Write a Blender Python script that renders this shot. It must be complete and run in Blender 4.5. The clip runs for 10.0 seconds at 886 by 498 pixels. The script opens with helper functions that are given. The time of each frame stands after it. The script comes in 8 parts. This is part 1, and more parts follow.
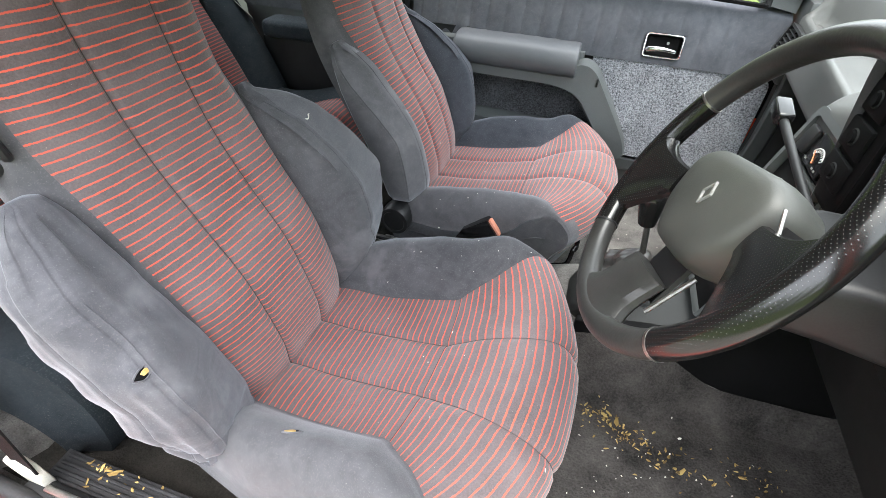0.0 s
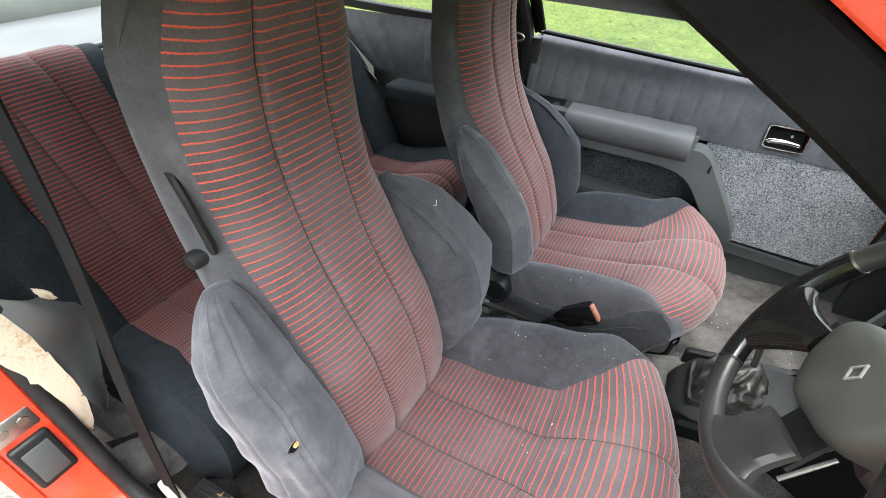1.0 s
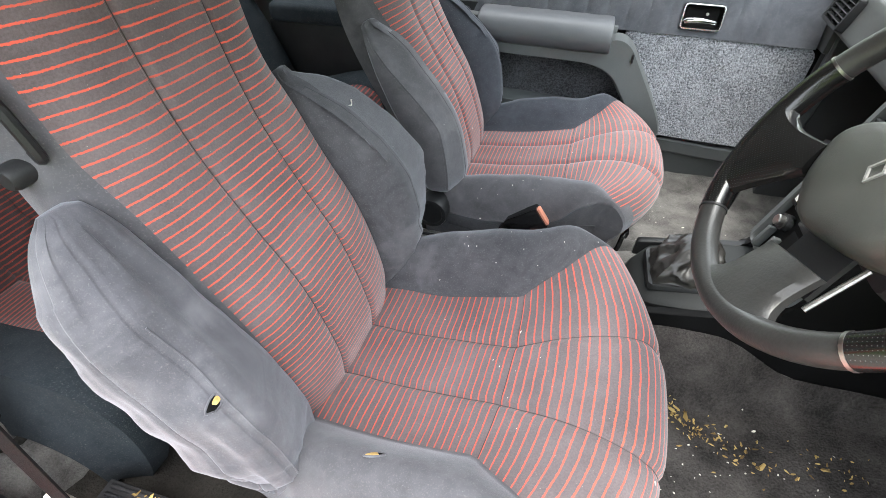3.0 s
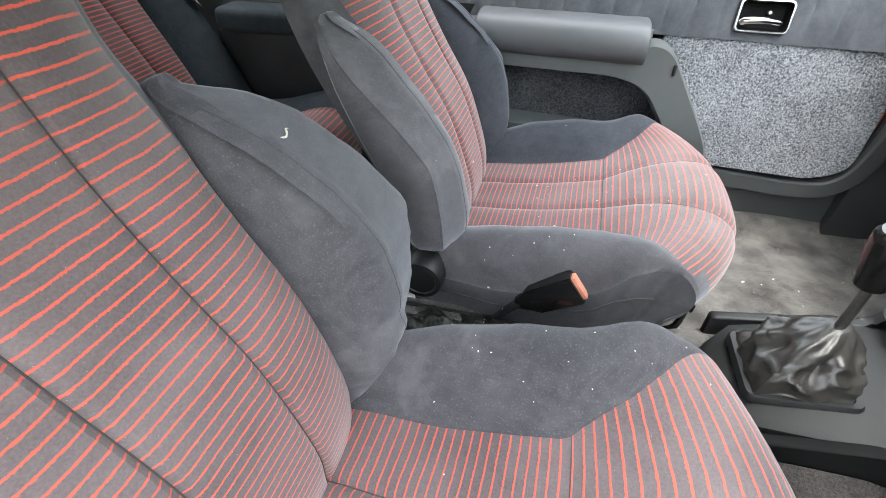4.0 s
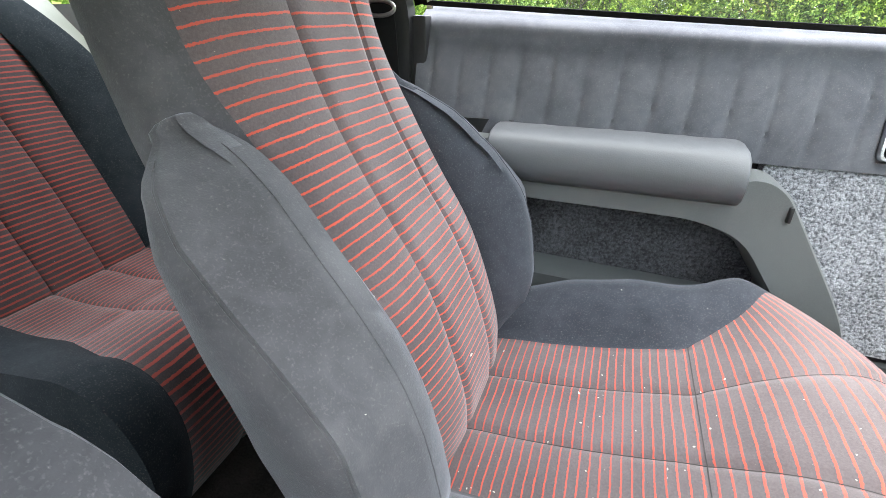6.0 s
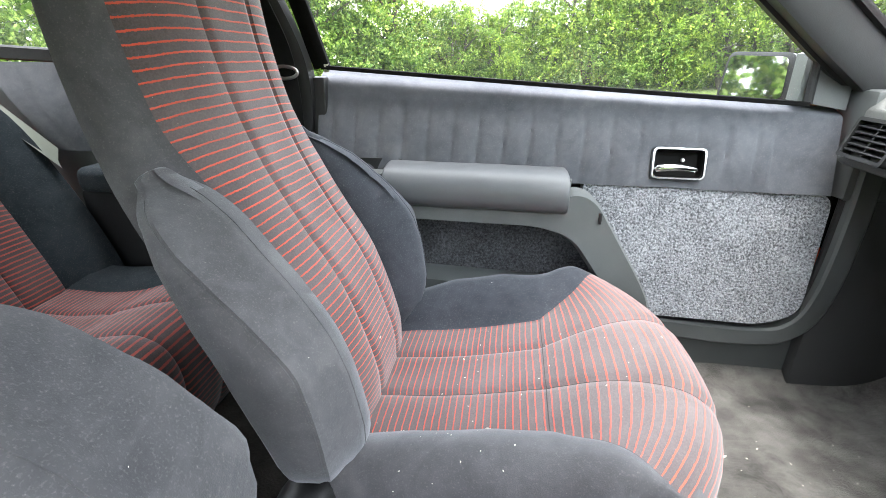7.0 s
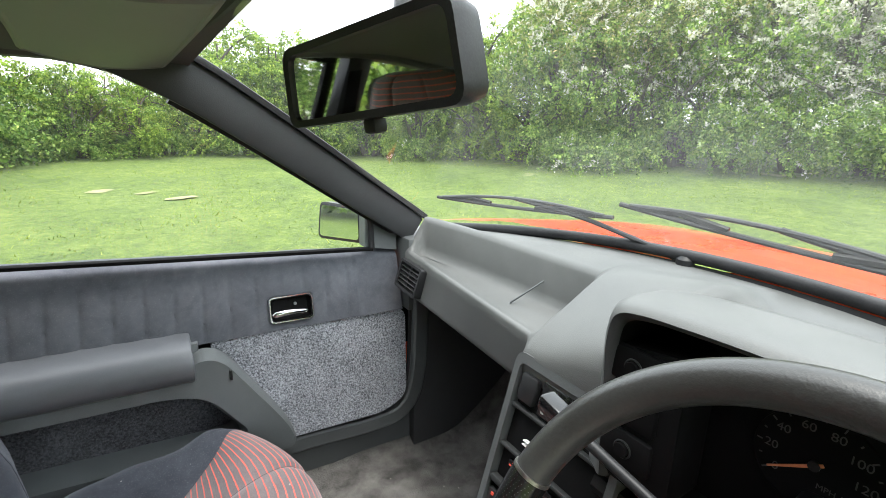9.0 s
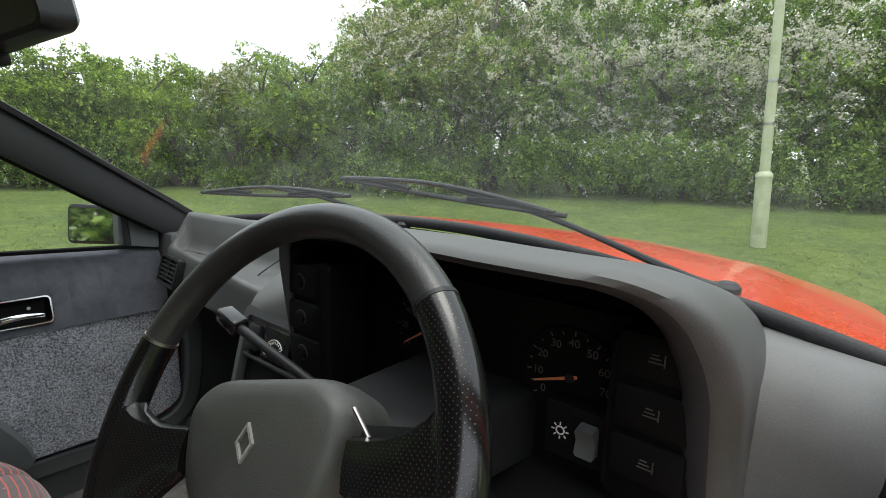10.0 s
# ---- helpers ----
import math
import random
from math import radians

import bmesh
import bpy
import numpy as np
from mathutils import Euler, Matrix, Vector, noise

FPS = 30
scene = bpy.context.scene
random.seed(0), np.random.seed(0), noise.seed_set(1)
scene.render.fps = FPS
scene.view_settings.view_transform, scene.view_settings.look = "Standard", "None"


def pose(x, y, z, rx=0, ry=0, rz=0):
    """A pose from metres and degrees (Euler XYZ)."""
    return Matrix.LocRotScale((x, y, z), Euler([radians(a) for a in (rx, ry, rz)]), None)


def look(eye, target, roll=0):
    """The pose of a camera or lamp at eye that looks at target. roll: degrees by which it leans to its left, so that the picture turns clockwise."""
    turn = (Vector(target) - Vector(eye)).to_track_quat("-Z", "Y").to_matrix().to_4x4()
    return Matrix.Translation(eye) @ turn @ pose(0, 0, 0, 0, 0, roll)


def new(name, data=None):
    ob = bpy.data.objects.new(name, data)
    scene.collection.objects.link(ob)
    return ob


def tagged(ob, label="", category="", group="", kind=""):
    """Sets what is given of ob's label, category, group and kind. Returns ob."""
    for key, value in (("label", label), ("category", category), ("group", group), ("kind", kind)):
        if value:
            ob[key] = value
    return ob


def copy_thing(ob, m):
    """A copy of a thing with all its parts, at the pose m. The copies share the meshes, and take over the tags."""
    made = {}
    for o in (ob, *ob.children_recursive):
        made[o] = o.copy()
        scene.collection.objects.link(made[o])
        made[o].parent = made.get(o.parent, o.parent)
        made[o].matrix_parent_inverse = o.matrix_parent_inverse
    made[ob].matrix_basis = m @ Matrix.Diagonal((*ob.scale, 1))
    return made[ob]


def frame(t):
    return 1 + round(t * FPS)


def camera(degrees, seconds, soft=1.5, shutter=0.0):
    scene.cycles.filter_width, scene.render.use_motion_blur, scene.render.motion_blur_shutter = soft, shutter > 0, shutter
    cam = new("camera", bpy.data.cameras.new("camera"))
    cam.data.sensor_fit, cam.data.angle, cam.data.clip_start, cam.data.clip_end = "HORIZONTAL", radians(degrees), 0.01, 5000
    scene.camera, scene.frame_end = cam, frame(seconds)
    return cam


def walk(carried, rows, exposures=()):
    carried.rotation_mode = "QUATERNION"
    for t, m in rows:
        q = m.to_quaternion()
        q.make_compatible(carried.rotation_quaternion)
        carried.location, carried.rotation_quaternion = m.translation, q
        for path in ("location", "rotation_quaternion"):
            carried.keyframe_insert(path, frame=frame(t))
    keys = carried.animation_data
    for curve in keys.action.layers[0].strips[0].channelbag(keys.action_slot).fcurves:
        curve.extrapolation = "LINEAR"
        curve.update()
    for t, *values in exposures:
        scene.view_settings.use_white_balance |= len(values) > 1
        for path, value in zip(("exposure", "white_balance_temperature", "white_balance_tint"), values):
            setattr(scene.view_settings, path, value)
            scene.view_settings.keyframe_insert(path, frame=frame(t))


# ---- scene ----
cam = camera(87.5, 10.0, 0.7)
METRES, EYE, TILT, LEAN, TURN = 2.4, 1.19, -40.85, -1.07, 18.0
ROWS = [
    (0.0, 0.0, 0.0, 0.0, 0.0, 0.0, -0.0),
    (0.5, -0.0221, -0.0126, 0.0289, 4.61, 1.24, -3.67),
    (1.0, -0.039, -0.0273, 0.0492, 8.04, 2.39, -6.32),
    (1.5, -0.0311, -0.0045, 0.0152, 6.68, -1.01, -4.89),
    (2.0, -0.013, 0.004, -0.009, 4.23, -2.55, -2.8),
    (3.5, -0.0663, 0.0668, 0.0292, -2.52, -0.48, 3.32),
    (4.0, -0.0484, 0.1593, 0.0456, -2.26, 1.07, 3.31),
    (4.5, -0.0282, 0.2366, 0.0355, -1.05, 2.86, 2.57),
    (5.0, -0.0092, 0.3015, 0.0612, 1.3, 5.73, 0.7),
    (5.5, -0.02, 0.3254, 0.1103, 2.85, 10.4, -0.44),
    (7.0, -0.0138, 0.2338, 0.0818, -8.55, 17.67, 8.02),
    (7.5, -0.0287, 0.1898, 0.066, -14.68, 16.72, 12.72),
    (8.0, -0.0313, 0.174, 0.0863, -22.23, 16.52, 18.1),
    (8.5, -0.0054, 0.1523, 0.1402, -31.4, 15.26, 24.03),
    (9.0, 0.0265, 0.1258, 0.122, -42.05, 13.25, 29.58),
    (9.5, 0.0338, 0.0871, 0.0706, -52.75, 10.42, 33.83),
    (10.0, 0.0184, 0.0676, 0.0252, -63.68, 4.98, 36.85),
]
EXPOSURES = [(0.0, 2.96), (0.5, 2.94), (1.0, 2.72), (1.5, 2.26), (2.0, 2.42), (3.5, 3.15), (4.5, 3.32), (5.0, 3.44), (5.5, 3.36), (7.0, 3.46), (8.0, 3.28), (8.5, 2.93), (9.0, 2.58), (9.5, 1.97), (10.0, 1.36)]
walk(cam, [(t, pose(-0.1, -0.808, EYE, TILT, LEAN, TURN) @ pose(METRES * x, METRES * y, METRES * z, 90 + pitch, roll, yaw)) for t, x, y, z, yaw, pitch, roll in ROWS], EXPOSURES)


# ---- world and light ----
world = bpy.data.worlds.new("overcast_sky")
scene.world = world
world.use_nodes = True
_n = world.node_tree.nodes
_sky = _n.new("ShaderNodeTexSky")
_sky.sky_type = "NISHITA"
_sky.sun_disc = False
_sky.sun_elevation, _sky.sun_rotation = radians(80), radians(200)
_sky.air_density, _sky.dust_density, _sky.ozone_density = 1.0, 5.0, 1.0
_mix = _n.new("ShaderNodeMixRGB")
_mix.inputs[0].default_value = 0.75
_mix.inputs[2].default_value = (9.5, 9.9, 10.4, 1)
_bg = _n["Background"]
_bg.inputs[1].default_value = 0.112
world.node_tree.links.new(_sky.outputs[0], _mix.inputs[1])
world.node_tree.links.new(_mix.outputs[0], _bg.inputs[0])
sun = new("sun", bpy.data.lights.new("sun", "SUN"))
sun.data.energy, sun.data.angle, sun.data.color = 0.6, radians(30), (1.0, 0.97, 0.93)
sun.matrix_world = look((0, 0, 0), (-0.05, 0.12, -0.99))


# ---- materials ----
def principled(name, colour, rough=0.6, metal=0.0, sheen=0.0, spec=0.5, coat=0.0):
    m = bpy.data.materials.new(name)
    m.use_nodes = True
    b = m.node_tree.nodes["Principled BSDF"]
    b.inputs["Base Color"].default_value = (*colour, 1)
    b.inputs["Roughness"].default_value = rough
    b.inputs["Metallic"].default_value = metal
    b.inputs["Specular IOR Level"].default_value = spec
    b.inputs["Coat Weight"].default_value = coat
    if sheen:
        b.inputs["Sheen Weight"].default_value = sheen
        b.inputs["Sheen Roughness"].default_value = 0.45
    return m, m.node_tree.nodes, m.node_tree.links, b


def noise_node(nodes, links, scale, detail=4.0, rough=0.6, coord=None):
    n = nodes.new("ShaderNodeTexNoise")
    n.inputs["Scale"].default_value = scale
    n.inputs["Detail"].default_value = detail
    n.inputs["Roughness"].default_value = rough
    if coord is None:
        coord = nodes.new("ShaderNodeTexCoord").outputs["Object"]
    links.new(coord, n.inputs["Vector"])
    return n


def ramp(nodes, links, source, stops):
    r = nodes.new("ShaderNodeValToRGB")
    els = r.color_ramp.elements
    while len(els) < len(stops):
        els.new(0.5)
    for e, (p, c) in zip(els, stops):
        e.position, e.color = p, (*c, 1)
    links.new(source, r.inputs[0])
    return r


def mix_rgb(nodes, links, fac, a, b, mode="MIX"):
    m = nodes.new("ShaderNodeMixRGB")
    m.blend_type = mode
    for i, v in ((0, fac), (1, a), (2, b)):
        if isinstance(v, (int, float)):
            m.inputs[i].default_value = v
        elif isinstance(v, tuple):
            m.inputs[i].default_value = (*v, 1)
        else:
            links.new(v, m.inputs[i])
    return m.outputs[0]


def maths(nodes, links, op, a, b=0.0, c=None):
    m = nodes.new("ShaderNodeMath")
    m.operation = op
    for i, v in enumerate((a, b) if c is None else (a, b, c)):
        if isinstance(v, (int, float)):
            m.inputs[i].default_value = v
        else:
            links.new(v, m.inputs[i])
    return m.outputs[0]


def bump(nodes, links, b, height, strength=0.3, distance=0.002):
    n = nodes.new("ShaderNodeBump")
    n.inputs["Strength"].default_value = strength
    n.inputs["Distance"].default_value = distance
    links.new(height, n.inputs["Height"])
    links.new(n.outputs[0], b.inputs["Normal"])


def mottled(name, dark, light, big=6.0, fine=300.0, rough=0.7, strength=0.3, distance=0.001, sheen=0.0, metal=0.0, spec=0.5, lo=0.35, hi=0.7, coat=0.0, wb=0.65):
    """A surface whose colour varies at two scales, with a fine relief."""
    m, n, l, b = principled(name, light, rough, metal, sheen, spec, coat)
    a = noise_node(n, l, big, 5)
    f = noise_node(n, l, fine, 3)
    both = maths(n, l, "ADD", maths(n, l, "MULTIPLY", a.outputs[0], wb), maths(n, l, "MULTIPLY", f.outputs[0], 1 - wb))
    r = ramp(n, l, both, ((lo, dark), (hi, light)))
    l.new(r.outputs[0], b.inputs["Base Color"])
    rr = ramp(n, l, a.outputs[0], ((0.3, (rough * 0.85,) * 3), (0.7, (min(1, rough * 1.12),) * 3)))
    l.new(rr.outputs[0], b.inputs["Roughness"])
    bump(n, l, b, f.outputs[0], strength, distance)
    return m


def velour(name, dark, light, pale, wear=0.58, sheen=0.4):
    """Short-pile cloth: sheen, brushed patches and rubbed pale places."""
    m, n, l, b = principled(name, light, 0.85, 0, sheen, 0.12)
    co = n.new("ShaderNodeTexCoord").outputs["Object"]
    big, mid, fine = noise_node(n, l, 7, 4, 0.6, co), noise_node(n, l, 40, 5, 0.7, co), noise_node(n, l, 900, 2, 0.6, co)
    c = ramp(n, l, maths(n, l, "ADD", maths(n, l, "MULTIPLY", big.outputs[0], 0.6), maths(n, l, "MULTIPLY", mid.outputs[0], 0.4)), ((0.36, dark), (0.62, light))).outputs[0]
    c = mix_rgb(n, l, maths(n, l, "MULTIPLY", ramp(n, l, big.outputs[0], ((wear, (0, 0, 0)), (wear + 0.16, (1, 1, 1)))).outputs[0], 0.7), c, pale)
    nap = noise_node(n, l, 9, 3, 0.55, co)
    nap.inputs["Distortion"].default_value = 2.2
    c = mix_rgb(n, l, maths(n, l, "MULTIPLY", ramp(n, l, nap.outputs[0], ((0.42, (0, 0, 0)), (0.5, (1, 1, 1)), (0.62, (0, 0, 0)))).outputs[0], 0.13), c, pale)
    lintn = noise_node(n, l, 480, 2, 0.5, co)
    c = mix_rgb(n, l, ramp(n, l, lintn.outputs[0], ((0.55, (0, 0, 0)), (0.72, (0.12, 0.12, 0.12)), (0.85, (0.5, 0.5, 0.5)))).outputs[0], c, (0.3, 0.295, 0.28))
    l.new(c, b.inputs["Base Color"])
    b.inputs["Sheen Tint"].default_value = (0.75, 0.78, 0.85, 1)
    bump(n, l, b, maths(n, l, "ADD", fine.outputs[0], maths(n, l, "MULTIPLY", mid.outputs[0], 1.5)), 0.25, 0.0012)
    return m


def striped(name, ground_a, ground_b, red, width=0.3, fade=0.0):
    """Grey cloth with woven red stripes; the stripe count runs along V, metres across along U."""
    m, n, l, b = principled(name, ground_b, 0.88, 0, 0.35, 0.12)
    uv = n.new("ShaderNodeUVMap")
    sep = n.new("ShaderNodeSeparateXYZ")
    l.new(uv.outputs[0], sep.inputs[0])
    co = n.new("ShaderNodeTexCoord").outputs["Object"]
    wob, fuzz, fine, big = noise_node(n, l, 22, 3, 0.6, co), noise_node(n, l, 420, 2, 0.7, co), noise_node(n, l, 1100, 2, 0.6, co), noise_node(n, l, 9, 4, 0.6, co)
    v = maths(n, l, "ADD", sep.outputs[1], maths(n, l, "ADD", maths(n, l, "MULTIPLY", maths(n, l, "SUBTRACT", wob.outputs[0], 0.5), 0.3), maths(n, l, "MULTIPLY", maths(n, l, "SUBTRACT", fuzz.outputs[0], 0.5), 0.2)))
    tri = maths(n, l, "ABSOLUTE", maths(n, l, "SUBTRACT", maths(n, l, "FRACT", v), 0.5))
    s = maths(n, l, "MULTIPLY", maths(n, l, "SUBTRACT", 0.25 * width + 0.06, tri), 22.0)
    s = maths(n, l, "MAXIMUM", 0.0, maths(n, l, "MINIMUM", 1.0, s))
    g = ramp(n, l, maths(n, l, "ADD", maths(n, l, "MULTIPLY", big.outputs[0], 0.6), maths(n, l, "MULTIPLY", fuzz.outputs[0], 0.4)), ((0.35, ground_a), (0.66, ground_b))).outputs[0]
    r = mix_rgb(n, l, ramp(n, l, big.outputs[0], ((0.35, (0, 0, 0)), (0.75, (1, 1, 1)))).outputs[0], red, tuple(0.7 * x + 0.3 * y for x, y in zip(red, ground_b)))
    c = mix_rgb(n, l, maths(n, l, "MULTIPLY", s, 0.92), g, r)
    lintn = noise_node(n, l, 480, 2, 0.5, co)
    c = mix_rgb(n, l, ramp(n, l, lintn.outputs[0], ((0.75, (0, 0, 0)), (0.79, (1, 1, 1)))).outputs[0], c, (0.4, 0.36, 0.3))
    l.new(c, b.inputs["Base Color"])
    bump(n, l, b, maths(n, l, "ADD", fine.outputs[0], maths(n, l, "MULTIPLY", s, 0.8)), 0.3, 0.0012)
    return m


def leafy(name, stops, rough=0.55, lo=(0.36, 0.42, 0.44), hi=(1.75, 1.6, 1.35)):
    """Leaves: colour differs from leaf to leaf; some light goes through."""
    m, n, l, b = principled(name, stops[0][1], rough, 0, 0, 0.3)
    geo = n.new("ShaderNodeNewGeometry")
    r = ramp(n, l, geo.outputs["Random Per Island"], stops)
    # broad noise: branches differ in tone, and its dark end paints shade between clumps
    clump_tone = ramp(n, l, noise_node(n, l, 2.2, 4, 0.65).outputs[0], ((0.32, lo), (0.68, hi))).outputs[0]
    col = mix_rgb(n, l, 1.0, r.outputs[0], clump_tone, "MULTIPLY")
    l.new(col, b.inputs["Base Color"])
    t = n.new("ShaderNodeBsdfTranslucent")
    l.new(col, t.inputs[0])
    ms = n.new("ShaderNodeMixShader")
    ms.inputs[0].default_value = 0.35
    l.new(b.outputs[0], ms.inputs[1])
    l.new(t.outputs[0], ms.inputs[2])
    l.new(ms.outputs[0], n["Material Output"].inputs[0])
    return m


def pane_glass(name, tint, dirt=0.0):
    """A thin pane: clear with a Fresnel gloss, and a film of dust on it."""
    m = bpy.data.materials.new(name)
    m.use_nodes = True
    n, l = m.node_tree.nodes, m.node_tree.links
    n.clear()
    out, tr, gl, lw, ms = (n.new("ShaderNode" + k) for k in ("OutputMaterial", "BsdfTransparent", "BsdfGlossy", "LayerWeight", "MixShader"))
    tr.inputs[0].default_value = (*tint, 1)
    gl.inputs["Roughness"].default_value = 0.02
    lw.inputs[0].default_value = 0.5
    gloss = maths(n, l, "ADD", 0.05, maths(n, l, "MULTIPLY", maths(n, l, "POWER", lw.outputs["Facing"], 4.0), 0.45))
    l.new(gloss, ms.inputs[0])
    l.new(tr.outputs[0], ms.inputs[1])
    l.new(gl.outputs[0], ms.inputs[2])
    last = ms.outputs[0]
    if dirt:
        df, m2 = n.new("ShaderNodeBsdfTranslucent"), n.new("ShaderNodeMixShader")
        df.inputs[0].default_value = (0.8, 0.82, 0.8, 1)
        d = noise_node(n, l, 5, 5, 0.65)
        r = ramp(n, l, d.outputs[0], ((0.35, (dirt * 0.2,) * 3), (0.75, (dirt,) * 3)))
        l.new(r.outputs[0], m2.inputs[0])
        l.new(last, m2.inputs[1])
        l.new(df.outputs[0], m2.inputs[2])
        last = m2.outputs[0]
    l.new(last, out.inputs[0])
    return m


VELOUR = velour("grey_velour", (0.06, 0.059, 0.064), (0.09, 0.088, 0.095), (0.145, 0.142, 0.15), 0.58)
VELOUR_WORN = velour("worn_grey_velour", (0.062, 0.061, 0.069), (0.1, 0.098, 0.11), (0.2, 0.196, 0.212), 0.56)
# Taken below the cloth's own tone to paint the rear seats' shade.
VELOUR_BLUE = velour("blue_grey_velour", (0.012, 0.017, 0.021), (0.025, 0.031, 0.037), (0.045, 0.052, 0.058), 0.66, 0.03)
# Darker copy of VELOUR that paints shade on the passenger seat's door side.
VELOUR_DARK = velour("shaded_blue_grey_velour", (0.028, 0.031, 0.039), (0.045, 0.049, 0.06), (0.075, 0.08, 0.092), 0.64, 0.25)
SKIRT = velour("faded_beige_skirt_cloth", (0.13, 0.122, 0.108), (0.2, 0.19, 0.17), (0.27, 0.258, 0.235), 0.58, 0.2)
# Another darker VELOUR, with the shade of the worn seat's inner side painted in.
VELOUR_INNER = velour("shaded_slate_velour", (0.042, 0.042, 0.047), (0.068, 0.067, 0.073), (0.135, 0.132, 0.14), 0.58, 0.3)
DOOR_CLOTH = velour("dark_door_cloth", (0.062, 0.066, 0.078), (0.1, 0.105, 0.12), (0.15, 0.155, 0.17), 0.6)
STRIPE = striped("striped_cloth", (0.085, 0.07, 0.072), (0.15, 0.126, 0.128), (0.66, 0.1, 0.06), 0.19)
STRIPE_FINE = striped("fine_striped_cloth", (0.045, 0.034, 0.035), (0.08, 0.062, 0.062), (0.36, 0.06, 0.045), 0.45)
VINYL = mottled("grey_vinyl", (0.07, 0.078, 0.08), (0.115, 0.124, 0.126), 5, 700, 0.62, 0.35, 0.0008)
DASH = mottled("dash_vinyl", (0.06, 0.063, 0.061), (0.108, 0.111, 0.108), 6, 800, 0.6, 0.4, 0.0008)
# Lighter dash vinyl: paints the open door's light on the dash end.
DASH_END = mottled("lit_dash_end_vinyl", (0.11, 0.112, 0.11), (0.17, 0.172, 0.168), 5, 700, 0.65, 0.35, 0.0007)
PILLAR = mottled("dark_pillar_trim", (0.035, 0.036, 0.037), (0.058, 0.06, 0.062), 5, 500, 0.65, 0.4, 0.0008, 0, 0, 0.3)
TRIM = mottled("grey_trim_plastic", (0.055, 0.06, 0.061), (0.092, 0.099, 0.1), 5, 600, 0.55, 0.25, 0.0006)
BLACK = mottled("black_plastic", (0.01, 0.01, 0.011), (0.024, 0.025, 0.026), 9, 500, 0.45, 0.2, 0.0005, 0, 0, 0.3)
SEAL = mottled("matt_black_seal", (0.004, 0.004, 0.004), (0.012, 0.012, 0.012), 14, 300, 0.9, 0.4, 0.001, 0, 0, 0.06)
# Black plastic below BLACK's tone; also stands in for shade in hood and recesses.
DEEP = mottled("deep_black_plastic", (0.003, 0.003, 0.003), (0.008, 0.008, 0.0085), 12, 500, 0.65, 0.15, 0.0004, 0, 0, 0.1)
FASCIA = mottled("dark_fascia_plastic", (0.005, 0.005, 0.0052), (0.013, 0.013, 0.0135), 9, 500, 0.5, 0.2, 0.0005, 0, 0, 0.25)
GLOSS_BLACK = mottled("glossy_black_plastic", (0.006, 0.006, 0.006), (0.014, 0.014, 0.015), 9, 300, 0.16, 0.05, 0.0003)
RUBBER = mottled("black_rubber", (0.01, 0.01, 0.011), (0.03, 0.03, 0.032), 14, 300, 0.6, 0.4, 0.001, 0, 0, 0.3)
LEATHER = mottled("dark_leather", (0.018, 0.018, 0.0172), (0.038, 0.038, 0.0362), 10, 350, 0.34, 0.35, 0.0007)
PAD = mottled("grey_wheel_pad", (0.036, 0.038, 0.034), (0.064, 0.066, 0.06), 9, 900, 0.46, 0.4, 0.0006)
CARPET = mottled("floor_carpet", (0.045, 0.043, 0.041), (0.2, 0.192, 0.182), 13, 330, 0.95, 1.0, 0.003, 0.2, 0, 0.1, 0.36, 0.66, 0, 0.75)
DOOR_CARPET = mottled("door_carpet", (0.075, 0.08, 0.089), (0.36, 0.374, 0.405), 14, 240, 0.95, 1.0, 0.004, 0.3, 0, 0.1, 0.38, 0.62, 0, 0.22)
# Door carpet darkened to paint the shade inside the armrest pocket.
POCKET_CARPET = mottled("shaded_pocket_carpet", (0.022, 0.023, 0.027), (0.095, 0.1, 0.11), 14, 200, 0.95, 1.0, 0.005, 0.3, 0, 0.1, 0.38, 0.64, 0, 0.3)
GAITER = mottled("gaiter_leather", (0.014, 0.013, 0.012), (0.036, 0.034, 0.031), 14, 350, 0.34, 0.3, 0.0006)
TUNNEL = mottled("tunnel_plastic", (0.013, 0.014, 0.014), (0.027, 0.029, 0.029), 7, 500, 0.58, 0.2, 0.0005, 0, 0, 0.3)
CHROME = mottled("chrome", (0.55, 0.56, 0.57), (0.75, 0.76, 0.77), 20, 200, 0.14, 0.05, 0.0003, 0, 1.0)
STEEL = mottled("dull_steel", (0.28, 0.27, 0.26), (0.5, 0.49, 0.47), 16, 300, 0.35, 0.2, 0.0005, 0, 1.0)
RED_PAINT = mottled("faded_red_paint", (0.62, 0.045, 0.018), (0.82, 0.085, 0.035), 3, 90, 0.28, 0.03, 0.0003, 0, 0, 0.5, 0.3, 0.7, 0.6)
HEADLINER = mottled("headliner", (0.06, 0.062, 0.055), (0.1, 0.102, 0.092), 8, 500, 0.9, 0.3, 0.001)
# Black that paints the dark void under the rear cushions.
MAT_REAR = mottled("dark_void_base", (0.006, 0.006, 0.006), (0.016, 0.016, 0.016), 14, 300, 0.95, 0.5, 0.002, 0, 0, 0.1)
VISOR = mottled("visor_vinyl", (0.13, 0.145, 0.125), (0.19, 0.205, 0.18), 6, 600, 0.6, 0.3, 0.0007)
ARM = mottled("armrest_vinyl", (0.066, 0.07, 0.077), (0.1, 0.105, 0.114), 6, 600, 0.5, 0.3, 0.0008)
FOAM_OLD = mottled("yellowed_foam", (0.4, 0.24, 0.06), (0.62, 0.46, 0.2), 40, 300, 0.95, 0.5, 0.002)
DRY = mottled("dry_grass", (0.13, 0.15, 0.05), (0.3, 0.28, 0.15), 5, 40, 0.95, 0.8, 0.01)
